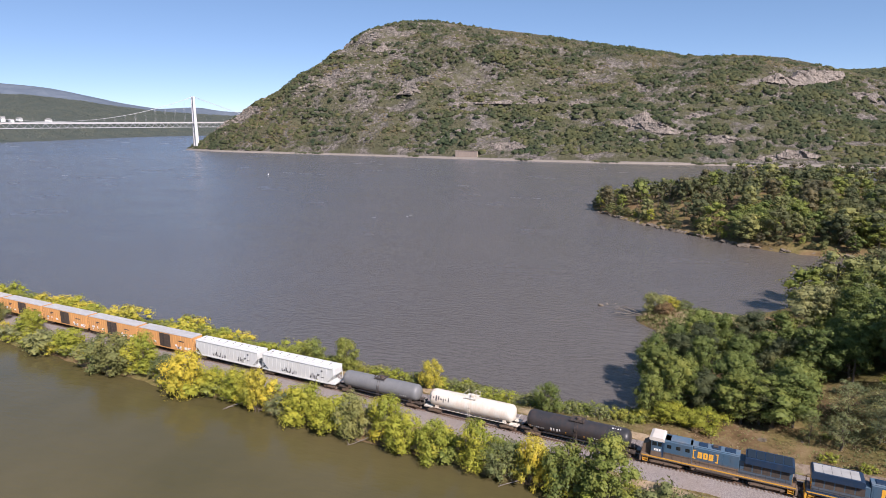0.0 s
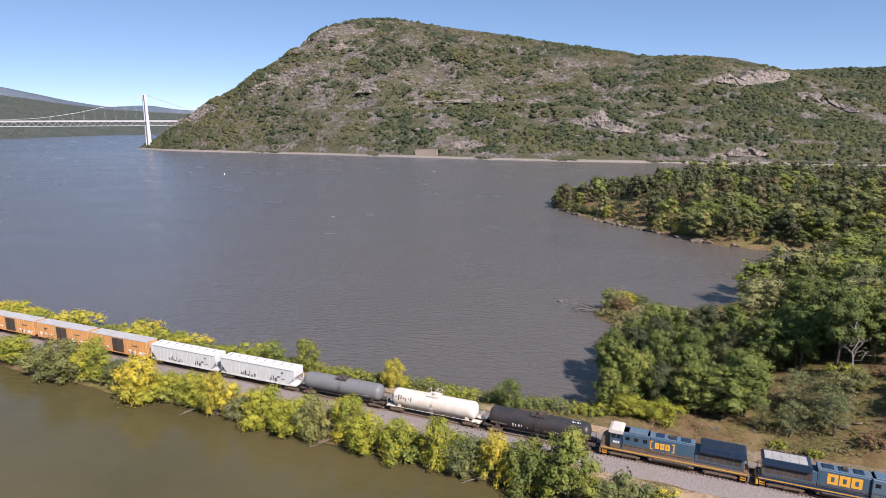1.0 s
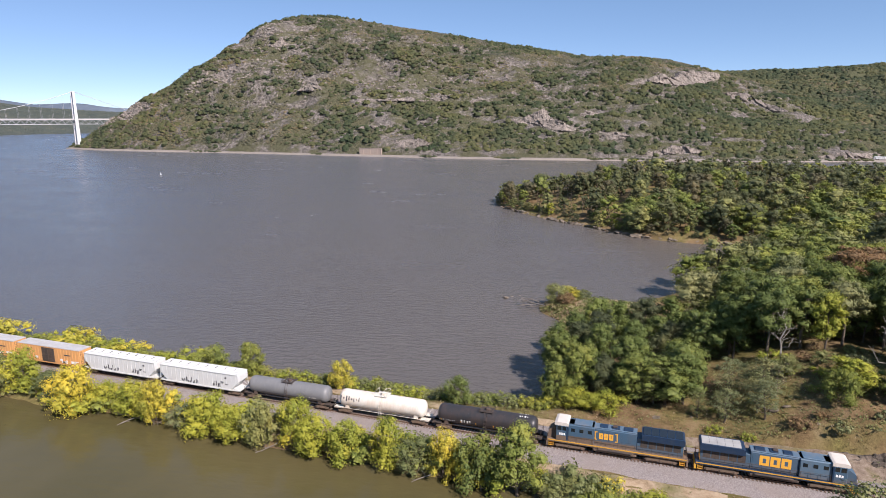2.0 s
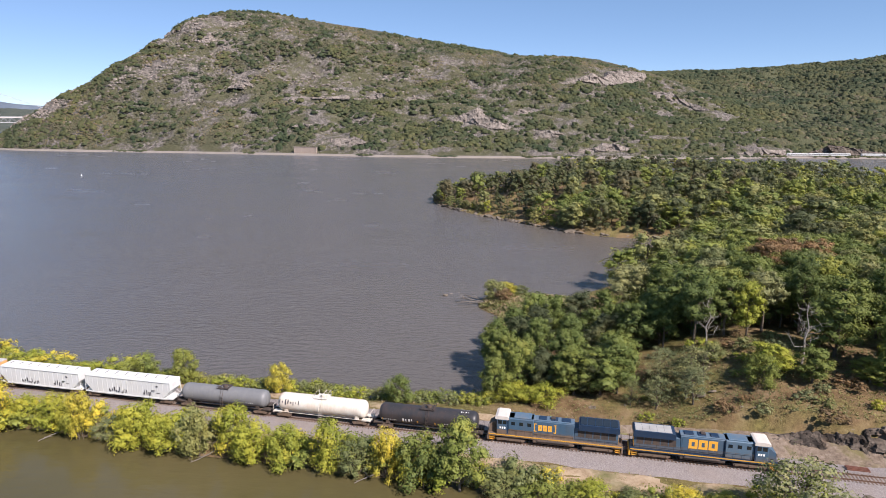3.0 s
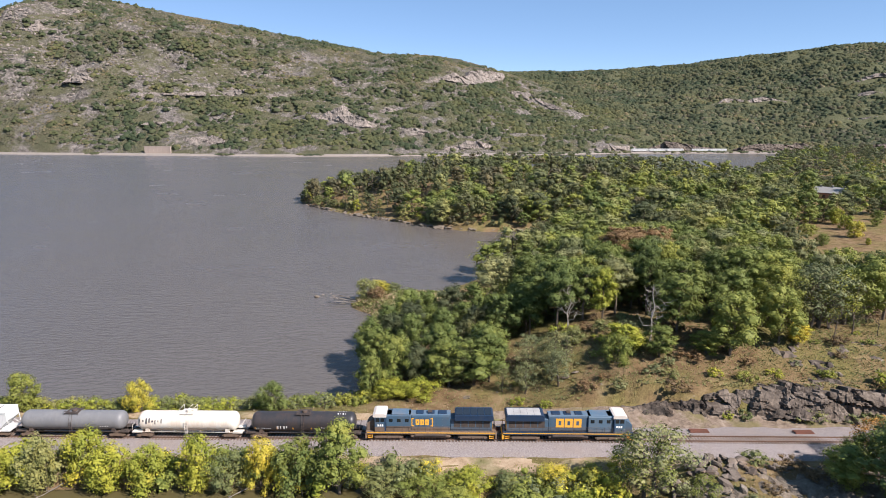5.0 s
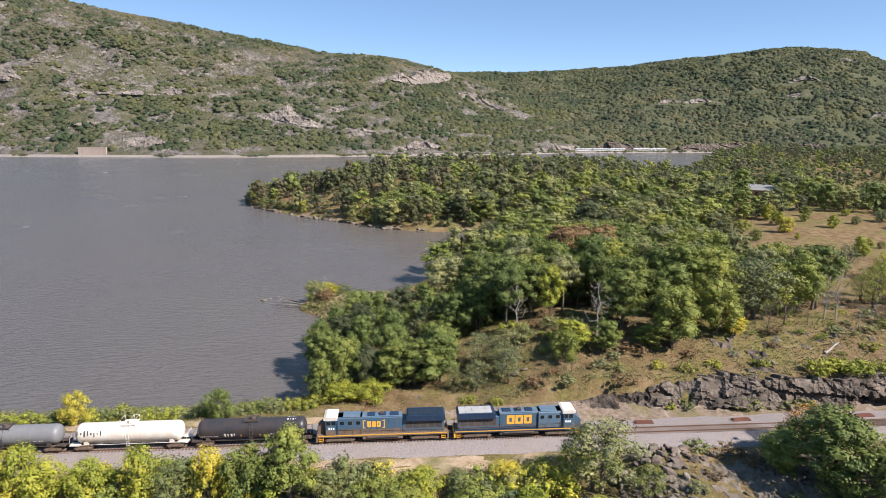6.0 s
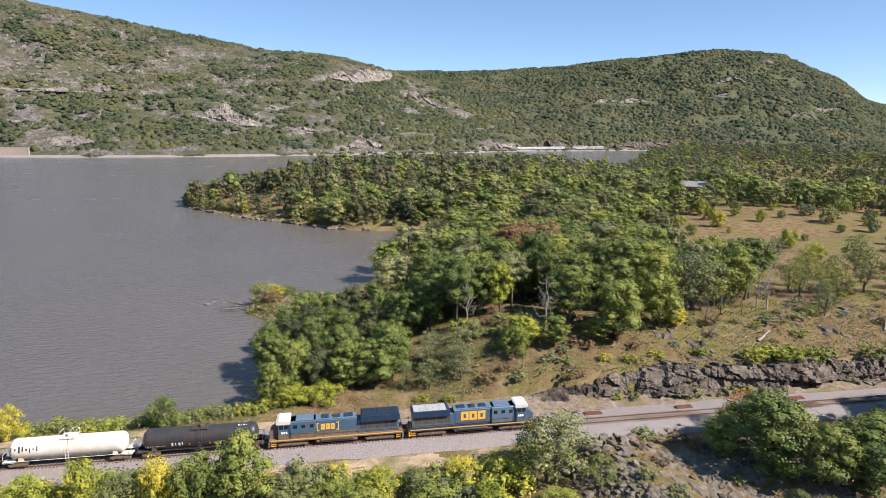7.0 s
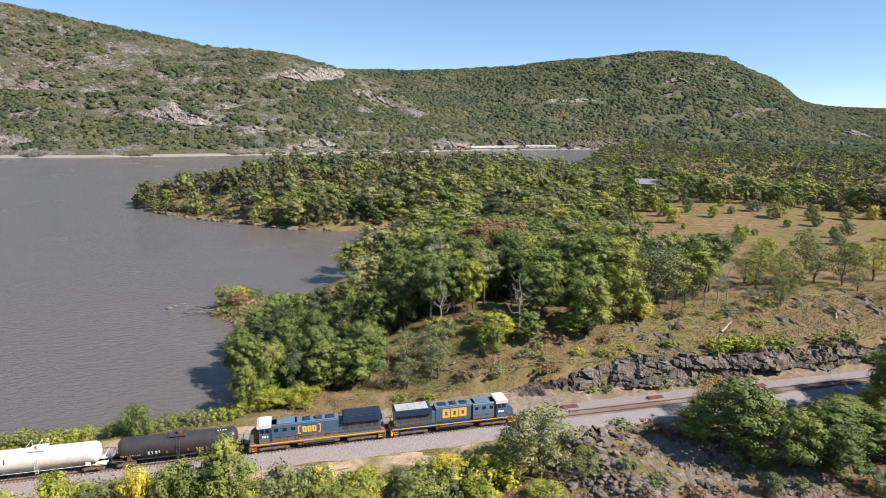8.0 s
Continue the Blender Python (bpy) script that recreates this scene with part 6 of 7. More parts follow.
def box_car(label, length=18.6):
    ob = thing("boxcar", label, "boxcar", "freight train")
    h = length / 2 - 0.5
    body = part("body", boxes((-h, h, -1.5, 1.5, 1.1, 4.5), bevel=0.04), M_ORANGE, ob)
    part("roof", prism(bmesh.new(), [(-h - 0.02, 4.5), (-h - 0.02, 4.58), (h + 0.02, 4.58), (h + 0.02, 4.5)], -1.54, 1.54), M_GALV, ob, "galvanised metal roof")
    for i in range(15):
        x = -h + 0.6 + i * (2 * h - 1.2) / 14
        part("roof_rib", boxes((x - 0.05, x + 0.05, -1.5, 1.5, 4.58, 4.64)), M_GALV, ob)
    for y in (-1.5, 1.5):
        s = 1 if y > 0 else -1
        for i in range(22):
            x = -h + 0.4 + i * (2 * h - 0.8) / 21
            if abs(x) > 2.0:
                part("rib", boxes((x - 0.07, x + 0.07, min(y, y + s * 0.06), max(y, y + s * 0.06), 1.2, 4.45)), M_ORANGE, body)
        for x0, x1 in ((-1.75, -0.03), (0.03, 1.75)):
            d = part("door", boxes((x0, x1, min(y, y + s * 0.09), max(y, y + s * 0.09), 1.2, 4.3), bevel=0.02), M_STEEL, ob, "black sliding door")
            for k in range(3):
                z = 1.8 + k * 0.85
                part("door_rib", boxes((x0 + 0.1, x1 - 0.1, min(y + s * 0.09, y + s * 0.13), max(y + s * 0.09, y + s * 0.13), z, z + 0.12)), M_STEEL, d)
        part("side_sill", boxes((-h, h, min(y, y + s * 0.05), max(y, y + s * 0.05), 0.92, 1.12)), M_ORANGE, ob)
        rngm = np.random.default_rng(9)
        sp = []
        for k in range(14):
            x0 = rngm.choice([-1, 1]) * rngm.uniform(2.3, h - 1)
            z0 = rngm.uniform(1.25, 2.0)
            sp.append((x0, x0 + rngm.uniform(0.3, 1.1), z0, z0 + rngm.uniform(0.15, 0.6)))
        bars(ob, "painted_marks", M_LIGHTMARK, y * 1.043, sp, "pale sprayed scrawl")
        bars(ob, "stencil_marks", M_PAINTMARK, y * 1.043, [(-6.0, -4.8, 3.3, 3.55), (-6.0, -5.2, 2.95, 3.1), (4.5, 6.3, 3.1, 3.3)])
    part("underframe", boxes((-h - 0.2, h + 0.2, -0.3, 0.3, 0.75, 1.1)), M_STEEL, ob)
    for s in (-1, 1):
        truck(ob, s * (length / 2 - 2.4), 2, 1.78)
        coupler(ob, s * (length / 2 - 0.6), s)
        bm = bmesh.new()
        for y in (-1.3, -0.9):
            rod(bm, (s * (h + 0.06), y, 1.1), (s * (h + 0.06), y, 4.4), 0.025, sides=4)
        for k in range(8):
            rod(bm, (s * (h + 0.06), -1.3, 1.3 + k * 0.4), (s * (h + 0.06), -0.9, 1.3 + k * 0.4), 0.02, sides=4)
        part("ladder", bm, M_STEEL, ob)
    return ob


FRONT = 52.2      # the lead unit's front coupler, in metres along the line
lead = locomotive("locomotive", "blue and yellow diesel locomotive with cream cab roof, leading the train")
lead.matrix_basis = along(FRONT - 11.15)
second = locomotive("locomotive", "grimy dark blue diesel locomotive coupled cab-rearwards to the leader", True)
second.matrix_basis = along(FRONT - 33.45) @ pose(0, 0, 0, 0, 0, 180)
s_at = FRONT - 44.6
rm = np.random.default_rng(3)
text = lambda x, n, a, b5, step: [(x + i * step, x + i * step + step * rm.uniform(0.2, 0.6), a + rm.uniform(-3, 0.45 * (b5 - a)), b5 + rm.uniform(-0.3 * (b5 - a), 5)) for i in range(n)]
tanks = [
    ("black tank car with small white scrawls, coupled behind the locomotives", M_BLACK, 19.4, text(-8.0, 9, -30, -22, 0.32) + text(-4.2, 4, -30, -8, 0.5) + text(2.6, 3, -24, -14, 0.4) + text(5.6, 4, 70, 76, 0.4), M_LIGHTMARK, False, M_STEEL),
    ("rust-stained white tank car with dark sprayed scrawl", M_WHITE, 18.7, text(-7.6, 8, 2, 32, 0.5), M_PAINTMARK, True, M_WHITE),
    ("plain grey tank car with dark top platform", M_GREY, 19.2, text(4.8, 4, -22, -14, 0.4), M_LIGHTMARK, False, M_STEEL),
]
for label, mat, ln, marks, mm, hoops, fm in tanks:
    car = tank_car(label, mat, ln, marks, mm, hoops, fm)
    car.matrix_basis = along(s_at - ln / 2)
    s_at -= ln
hop = hopper_car("white ribbed covered hopper car with sprayed scrawl")
hop.matrix_basis = along(s_at - 9.7 - 0.2)
copy_thing(hop, along(s_at - 29.3 - 0.2))
s_at -= 39.4
bx = box_car("orange boxcar with black doors, silver roof and sprayed scrawl")
bx.matrix_basis = along(s_at - 9.3)
for k in range(1, 5):
    copy_thing(bx, along(s_at - 9.3 - 18.7 * k))


# ---------------------------------------------------------------- rock cut, boulders, shore details
def rock_wall(name, base, height, seed, label, n=150, rows=16, depth=1.0, scale=1.0, lean=None, mat=None):
    """A blasted rock face: tilted blocks and ledges with sharp steps, pushed in and out along a line."""
    b6 = spline(base, n)
    tang = np.gradient(b6[:, :2], axis=0)
    tang /= np.linalg.norm(tang, axis=1)[:, None]
    nrm = np.c_[tang[:, 1], -tang[:, 0]]
    s = np.r_[0, np.cumsum(np.linalg.norm(np.diff(b6[:, :2], axis=0), axis=1))]
    H = np.interp(np.linspace(0, 1, n), np.linspace(0, 1, len(height)), height)

    def block(a, b10, sd):
        """Cells of a tilted grid, each with its own level and slant."""
        ia, ib = np.floor(a), np.floor(b10)
        lv = fbm(ia * 7.31, ib * 5.17, 1.0, sd, 1)
        ta, tb = fbm(ia * 3.7, ib * 9.1, 1.0, sd + 1, 1), fbm(ia * 5.3, ib * 2.9, 1.0, sd + 2, 1)
        return lv + 0.9 * ta * (a - ia - 0.5) + 0.9 * tb * (b10 - ib - 0.5)
    P = []
    s, H = s / scale, H / scale
    lean = 2.0 if lean is None else lean * H
    for j in range(rows):
        v = j / (rows - 1)
        zz = v * H * (1 + 0.30 * np.round(3.0 * fbm(s, s * 0, 10, seed, 3)) / 3.0)
        warp = 0.7 * fbm(s, zz, 7.0, seed + 9, 2)
        out = 0.80 * block(s / 6.4 + zz * 0.14 + warp * 0.4, zz / 3.4 + s * 0.03 + 0.3 * warp, seed + 2) + 0.34 * block(s / 2.2 - zz * 0.3 + warp * 1.3, zz / 1.5 + s * 0.07 - warp, seed + 6) + 0.10 * block(s / 0.9 + zz * 0.5 + warp, zz / 0.7 - s * 0.2, seed + 12) + 0.12 * fbm(s, zz * 1.5, 5.0, seed + 15, 3) + 0.9 * fbm(s, zz * 0.4, 15.0, seed + 17, 2)
        out = scale * (depth * out * min(1, v * 4 + 0.35) - v * lean + 0.3)
        P.append(np.c_[b6[:, 0] + nrm[:, 0] * out, b6[:, 1] + nrm[:, 1] * out, b6[:, 2] + scale * (zz - 0.4 + 0.12 * block(s / 0.8, s * 0 + j, seed + 20))])
    top = P[-1].copy()
    top[:, :2] -= nrm * 2.6 * scale
    top[:, 2] -= 0.7 * scale
    P.append(top)
    V = np.vstack(P)
    i = (np.arange(len(P) - 1)[:, None] * n + np.arange(n - 1)[None, :]).ravel()
    me = fast_mesh(name, V, np.c_[i, i + 1, i + n + 1, i + n])
    return tagged(put(name, me, mat or M_ROCK), label, "rock face", kind="structure")


rock_wall("rock_cut", [(x, track_y(x) + float(cut_off(x)), 2.0) for x in (30, 40, 52, 60, 68, 80, 98, 118, 142, 176)],
          [0.2, 0.5, 1.6, 3.6, 5.4, 6.0, 5.4, 4.4, 5.8, 5.2, 4.6, 5.8, 5.4, 4.4, 4.0], 61, "dark blocky blasted rock face beside the track", 620, 34, 1.25, lean=0.42)


for i, (base, hs, seed, size) in enumerate(CRAGS):
    rock_wall("crag_%d" % (i + 1), [(x, y, NOSE.height(x, y) - 1.0) for x, y, z in base], hs, seed, "pinkish tan quarried rock ledge on the mountain" if i == 0 else "bare grey-pink rock crag among mountain trees", 24 * len(base), 14, 1.0, size, 0.75, M_CRAG)


for i, (line, hs, stone) in enumerate(LEDGES):
    rock_wall("ledge_%d" % (i + 1), [(x, y, EAST.height(x, y) - 0.5) for x, y in line], hs, 401 + 5 * i, "grey rock ledge on the wooded mountain" if stone is M_CRAG else "dark rock face at the mountain's foot", 26 * len(line), 12, 1.0, 2.4, 0.6, stone)


def boulder_mesh(seed, sub=2):
    bm = bmesh.new()
    bmesh.ops.create_icosphere(bm, subdivisions=sub, radius=1)
    rng = np.random.default_rng(seed)
    planes = [(Vector(rng.standard_normal(3)).normalized(), rng.uniform(0.38, 0.68)) for _ in range(13)]
    for v in bm.verts:
        for nn, d in planes:
            k = v.co.dot(nn)
            if k > d:
                v.co -= nn * (k - d)
        v.co *= 1 + 0.02 * rng.standard_normal()
    me = bpy.data.meshes.new("boulder")
    bm.to_mesh(me)
    bm.free()
    return me


BOULDERS = [boulder_mesh(i) for i in range(6)]


def boulder(x, y, size, mat, label, group, z=None, flat=0.7):
    me = BOULDERS[rt.integers(6)]
    ob = new("boulder", me)
    if not me.materials:
        me.materials.append(M_ROCK)
    ob.material_slots[0].link = "OBJECT"
    ob.material_slots[0].material = mat
    zz = float(ground_h(np.array([x]), np.array([y]))[0]) if z is None else z
    ob.matrix_basis = Matrix.Translation((x, y, zz + size * flat * 0.25)) @ Euler((rt.uniform(-0.3, 0.3), rt.uniform(-0.3, 0.3), rt.uniform(0, 6))).to_matrix().to_4x4() @ Matrix.Diagonal((size * rt.uniform(0.8, 1.5), size * rt.uniform(0.7, 1.1), size * flat, 1))
    return tagged(ob, label, "boulder", group)


def outcrop(name, x0, x1, y0, y1, seed, lift, keep, label, mat, step=0.5):
    """Bare rock breaking through the soil: a rough sheet that rises above the ground here and there."""
    xs, ys = np.arange(x0, x1, step), np.arange(y0, y1, step)
    X, Y = np.meshgrid(xs, ys)
    n = fbm(X, Y, 5.5, seed, 2) + 0.6 * fbm(np.floor(X / 1.1 + 0.4 * fbm(X, Y, 3, seed + 1, 2)), np.floor(Y / 1.3), 1.0, seed + 2, 1)
    edge = smooth01(np.minimum(np.minimum(X - x0, x1 - X), np.minimum(Y - y0, y1 - Y)) / 4)
    Z = ground_h(X, Y) - 0.6 + (0.6 + lift * np.clip(n - keep, -1, 1.2)) * edge + 0.06 * fbm(X, Y, 0.8, seed + 5, 3)
    nx = len(xs)
    i = (np.arange(len(ys) - 1)[:, None] * nx + np.arange(nx - 1)[None, :]).ravel()
    me = fast_mesh(name, np.c_[X.ravel(), Y.ravel(), Z.ravel()], np.c_[i, i + 1, i + nx + 1, i + nx])
    return tagged(put(name, me, mat), label, "rock outcrop", kind="structure")


outcrop("outcrop_knoll", 49, 84, 48, 77, 71, 0.34, 0.22, "bare grey rock and gravel slope with dry grass", M_PALE)
outcrop("outcrop_terrace", 84, 172, 91.5, 110, 79, 0.62, 0.78, "dark grey rock ribs showing through dry grass above the cut", M_ROCK)


def rubble(name, n, seed, test, label):
    """Small angular stones strewn over the ground, all in one mesh."""
    rng = np.random.default_rng(seed)
    x, y = rng.uniform(50, 84, n * 3), rng.uniform(50, 80, n * 3)
    dens = smooth01((fbm(x, y, 7, seed, 3) + 0.25) / 0.5)
    k = test(x, y) & (rng.random(n * 3) < dens)
    x, y = x[k][:n], y[k][:n]
    bm = bmesh.new()
    bmesh.ops.create_icosphere(bm, subdivisions=1, radius=1)
    ball = np.array([vv.co[:] for vv in bm.verts])
    tri = np.array([[vv.index for vv in f.verts] for f in bm.faces])
    bm.free()
    m = len(x)
    sz = rng.gamma(2.0, 0.11, (m, 1, 1)) * rng.uniform(0.5, 1.5, (m, 1, 3)) * np.array([1.2, 1.2, 0.7]) + 0.05
    V = np.c_[x, y, ground_h(x, y)][:, None, :] + ball[None] * sz * rng.uniform(0.65, 1.15, (m, len(ball), 1))
    F = tri[None] + (np.arange(m) * len(ball))[:, None, None]
    return tagged(put(name, fast_mesh(name, V.reshape(-1, 3), F.reshape(-1, 3)), M_PALE), label, "rubble", kind="stuff")


rubble("rubble", 2200, 97, lambda x, y: y < track_y(x) - 7.8, "angular grey-tan rubble strewn over the dry slope")
for i in range(130):
    x, y = rt.normal(57.5, 4.2), rt.normal(76.2, 2.3)
    if i > 85:
        x, y = rt.uniform(52, 80), rt.uniform(60, 76)
    if y < track_y(x) - 7.6 and x > 50:
        boulder(x, y, rt.uniform(0.35, 1.25) if i <= 85 else rt.uniform(0.25, 0.9), M_ROCK if rt.random() < 0.75 else M_PALE, "angular grey boulder in a rock pile by the line" if i <= 85 else "weathered rock on the dry slope", "knoll boulders")
for x, y, sz in [(57, 79.6, 1.9), (60.5, 79, 1.5), (64, 79.3, 1.7), (67, 78.2, 1.5)]:
    boulder(x, y, sz, M_ROCK, "large grey rock slab beside the ballast", "knoll boulders", flat=0.5)
for i in range(40):
    x = rt.uniform(30, 140)
    boulder(x, track_y(x) + rt.uniform(7.0, 9.0), rt.uniform(0.25, 0.7), M_ROCK, "fallen dark rock at the foot of the cut", "fallen rocks")
for x, y, sz in [(46, 108, 1.5), (48.2, 108.6, 1.2), (44, 109.5, 0.7), (27, 108, 1.1), (33, 109, 0.6), (66, 106, 0.6), (112, 104, 1.1), (120, 106, 1.0), (134, 104, 1.2), (126, 101, 1.3)]:
    boulder(x, y, sz, M_PALE, "pale grey rock slab lying in dry grass", "grass rocks", flat=0.28)
for x, y, sz in [(-7, 186.7, 1.5), (-5.2, 188.5, 0.6), (-3, 190, 0.5), (-4.5, 178.5, 0.5), (-2.2, 187.3, 0.4)]:
    boulder(x, y, sz, M_PALE, "small rock standing out of the river", "river rocks", z=-0.05, flat=0.4)
for i in range(110):
    t = rt.random()
    k = rt.integers(31, 38)
    (ax, ay), (bx2, by2) = LAND[k], LAND[k + 1]
    boulder(ax + (bx2 - ax) * t + rt.uniform(-1, 2), ay + (by2 - ay) * t + rt.uniform(-1, 2), rt.uniform(0.5, 2.4), M_PALE, "pale shore rock at the island's waterline", "shore rocks", z=0.1, flat=0.5)
for i in range(16):
    k = rt.integers(32, 36)
    t, (ax, ay), (bx2, by2) = rt.random(), LAND[k], LAND[k + 1]
    boulder(ax + (bx2 - ax) * t + rt.uniform(-0.5, 1.5), ay + (by2 - ay) * t + rt.uniform(-0.5, 1.5), rt.uniform(2.2, 3.8), M_PALE, "broad pale rock slab sloping into the water", "shore rocks", z=0.15, flat=0.26)


def fallen_log(a, b7, r0, label, mat=M_DEAD):
    rng = np.random.default_rng(int(abs(a[0]) * 10))
    bm = bmesh.new()
    limb(bm, a, b7, r0, r0 * 0.5, rng, 0.04, 8, 4)
    for _ in range(3):
        t = rng.uniform(0.4, 0.9)
        p = np.array(a) + (np.array(b7) - np.array(a)) * t
        limb(bm, p, p + rng.uniform(-0.8, 0.8, 3) + np.array([0, 0, 0.4]), r0 * 0.4, 0.03, rng, 0.2, 5, 2)
    return tagged(part("fallen_log", bm, mat), label, "log", "fallen logs")


fallen_log((2.2, 112.6, 0.35), (7.5, 116.2, 1.6), 0.28, "bleached driftwood log at the water's edge")
gz = lambda x, y: float(ground_h(np.array([x]), np.array([y]))[0])
fallen_log((107.5, 99.0, gz(107.5, 99) + 0.3), (113.0, 101.5, gz(113, 101.5) + 0.35), 0.26, "pale fallen trunk on dry grass above the cut")
fallen_log((139, 96, gz(139, 96) + 0.2), (143, 99, gz(143, 99) + 0.3), 0.22, "pale fallen trunk on dry grass above the cut")
for i in range(7):
    a = rt.uniform(2.2, 4.2)
    fallen_log((5 + rt.uniform(-1, 1), 178 + rt.uniform(-2, 2), 0.9), (4 + 7 * math.cos(a), 178 + 4 * math.sin(a), rt.uniform(0.2, 2.2)), 0.14, "grey tangle of drowned branches at the point", M_DRIFT)
bare(7, 181, 6), bare(11, 183, 6)
for x, y in [(-66.5, 92.6), (-37, 88.2), (-9, 84.2)]:
    fallen_log((x, y + 1.6, 0.7), (x - rt.uniform(2, 3.6), y - rt.uniform(0.4, 1.4), 0.05), 0.1, "grey dead branch hanging over the marsh water", M_DRIFT)


# ---------------------------------------------------------------- far shore: railway, wall, commuter train
def shore_bank():
    ln = spline([(-930, 1050, 0), (-820, 1000, 0), (-714, 975, 0), (-520, 945, 0), (-301, 897, 0), (-122, 861, 0), (16, 851, 0), (250, 855, 0), (400, 880, 0), (583, 862, 0), (691, 868, 0), (880, 828, 0), (1077, 790, 0), (1170, 812, 0), (1265, 875, 0)], 200)
    tang = np.gradient(ln[:, :2], axis=0)
    tang /= np.linalg.norm(tang, axis=1)[:, None]
    nrm = np.c_[-tang[:, 1], tang[:, 0]]
    rows = []
    for off, z in [(-1.5, -0.5), (0.0, 1.0), (0.8, 1.9), (8.0, 2.0), (16, 2.6)]:
        rows.append(np.c_[ln[:, :2] + nrm * off, np.full(len(ln), z) + 0.2 * fbm(ln[:, 0], ln[:, 1] + off, 12, 4, 3)])
    n = len(ln)
    i = (np.arange(len(rows) - 1)[:, None] * n + np.arange(n - 1)[None, :]).ravel()
    return fast_mesh("embankment", np.vstack(rows), np.c_[i, i + 1, i + n + 1, i + n])


tagged(put("embankment", shore_bank(), M_STONEBANK), "pale stone railway embankment along the far shore", "embankment", kind="structure")
wall = thing("retaining_wall", "tan concrete retaining wall at the mountain's foot", "retaining wall")
part("wall", boxes((-19, 19, -1, 1, 0, 9.5), bevel=0.2), M_TANWALL, wall)
part("coping", boxes((-19.4, 19.4, -1.3, 1.3, 9.5, 10.1)), M_TANWALL, wall)
for i in range(7):
    part("buttress", boxes((-18 + i * 6 - 0.4, -18 + i * 6 + 0.4, -1.25, -1, 0, 8.5)), M_TANWALL, wall)
wall.matrix_basis = pose(-276, 905, 1.8, 0, 0, -12)


def rail_coach():
    ob = thing("passenger_coach", "white commuter train coach on the far shore", "passenger coach", "commuter train")
    body = part("body", boxes((-12.6, 12.6, -1.55, 1.55, 0.9, 3.7), bevel=0.12), M_HOPPER, ob)
    part("roof", prism(bmesh.new(), [(-12.6, 3.7), (-12.3, 4.2), (12.3, 4.2), (12.6, 3.7)], -1.35, 1.35), M_HOPPER, ob)
    for y in (-1.55, 1.55):
        s = 1 if y > 0 else -1
        for i in range(10):
            x0 = -10.8 + i * 2.2
            part("window", boxes((x0, x0 + 1.7, min(y, y + s * 0.02), max(y, y + s * 0.02), 2.2, 2.95)), M_GLASS, body)
        for x0 in (-12.0, 11.0):
            part("door", boxes((x0, x0 + 1.0, min(y, y + s * 0.02), max(y, y + s * 0.02), 1.0, 3.1)), M_GREY, body)
    for x in (-8.5, 8.5):
        truck(ob, x, 2, 2.4)
    return ob


coach = rail_coach()
cs_pts = [(409, 890), (435, 887.3), (461, 884.6), (499, 880.5), (525, 877.6)]
for i, (x, y) in enumerate(cs_pts):
    m = pose(x, y - 2.5, 2.2, 0, 0, -6.0)
    if i == 0:
        coach.matrix_basis = m
    else:
        copy_thing(coach, m)


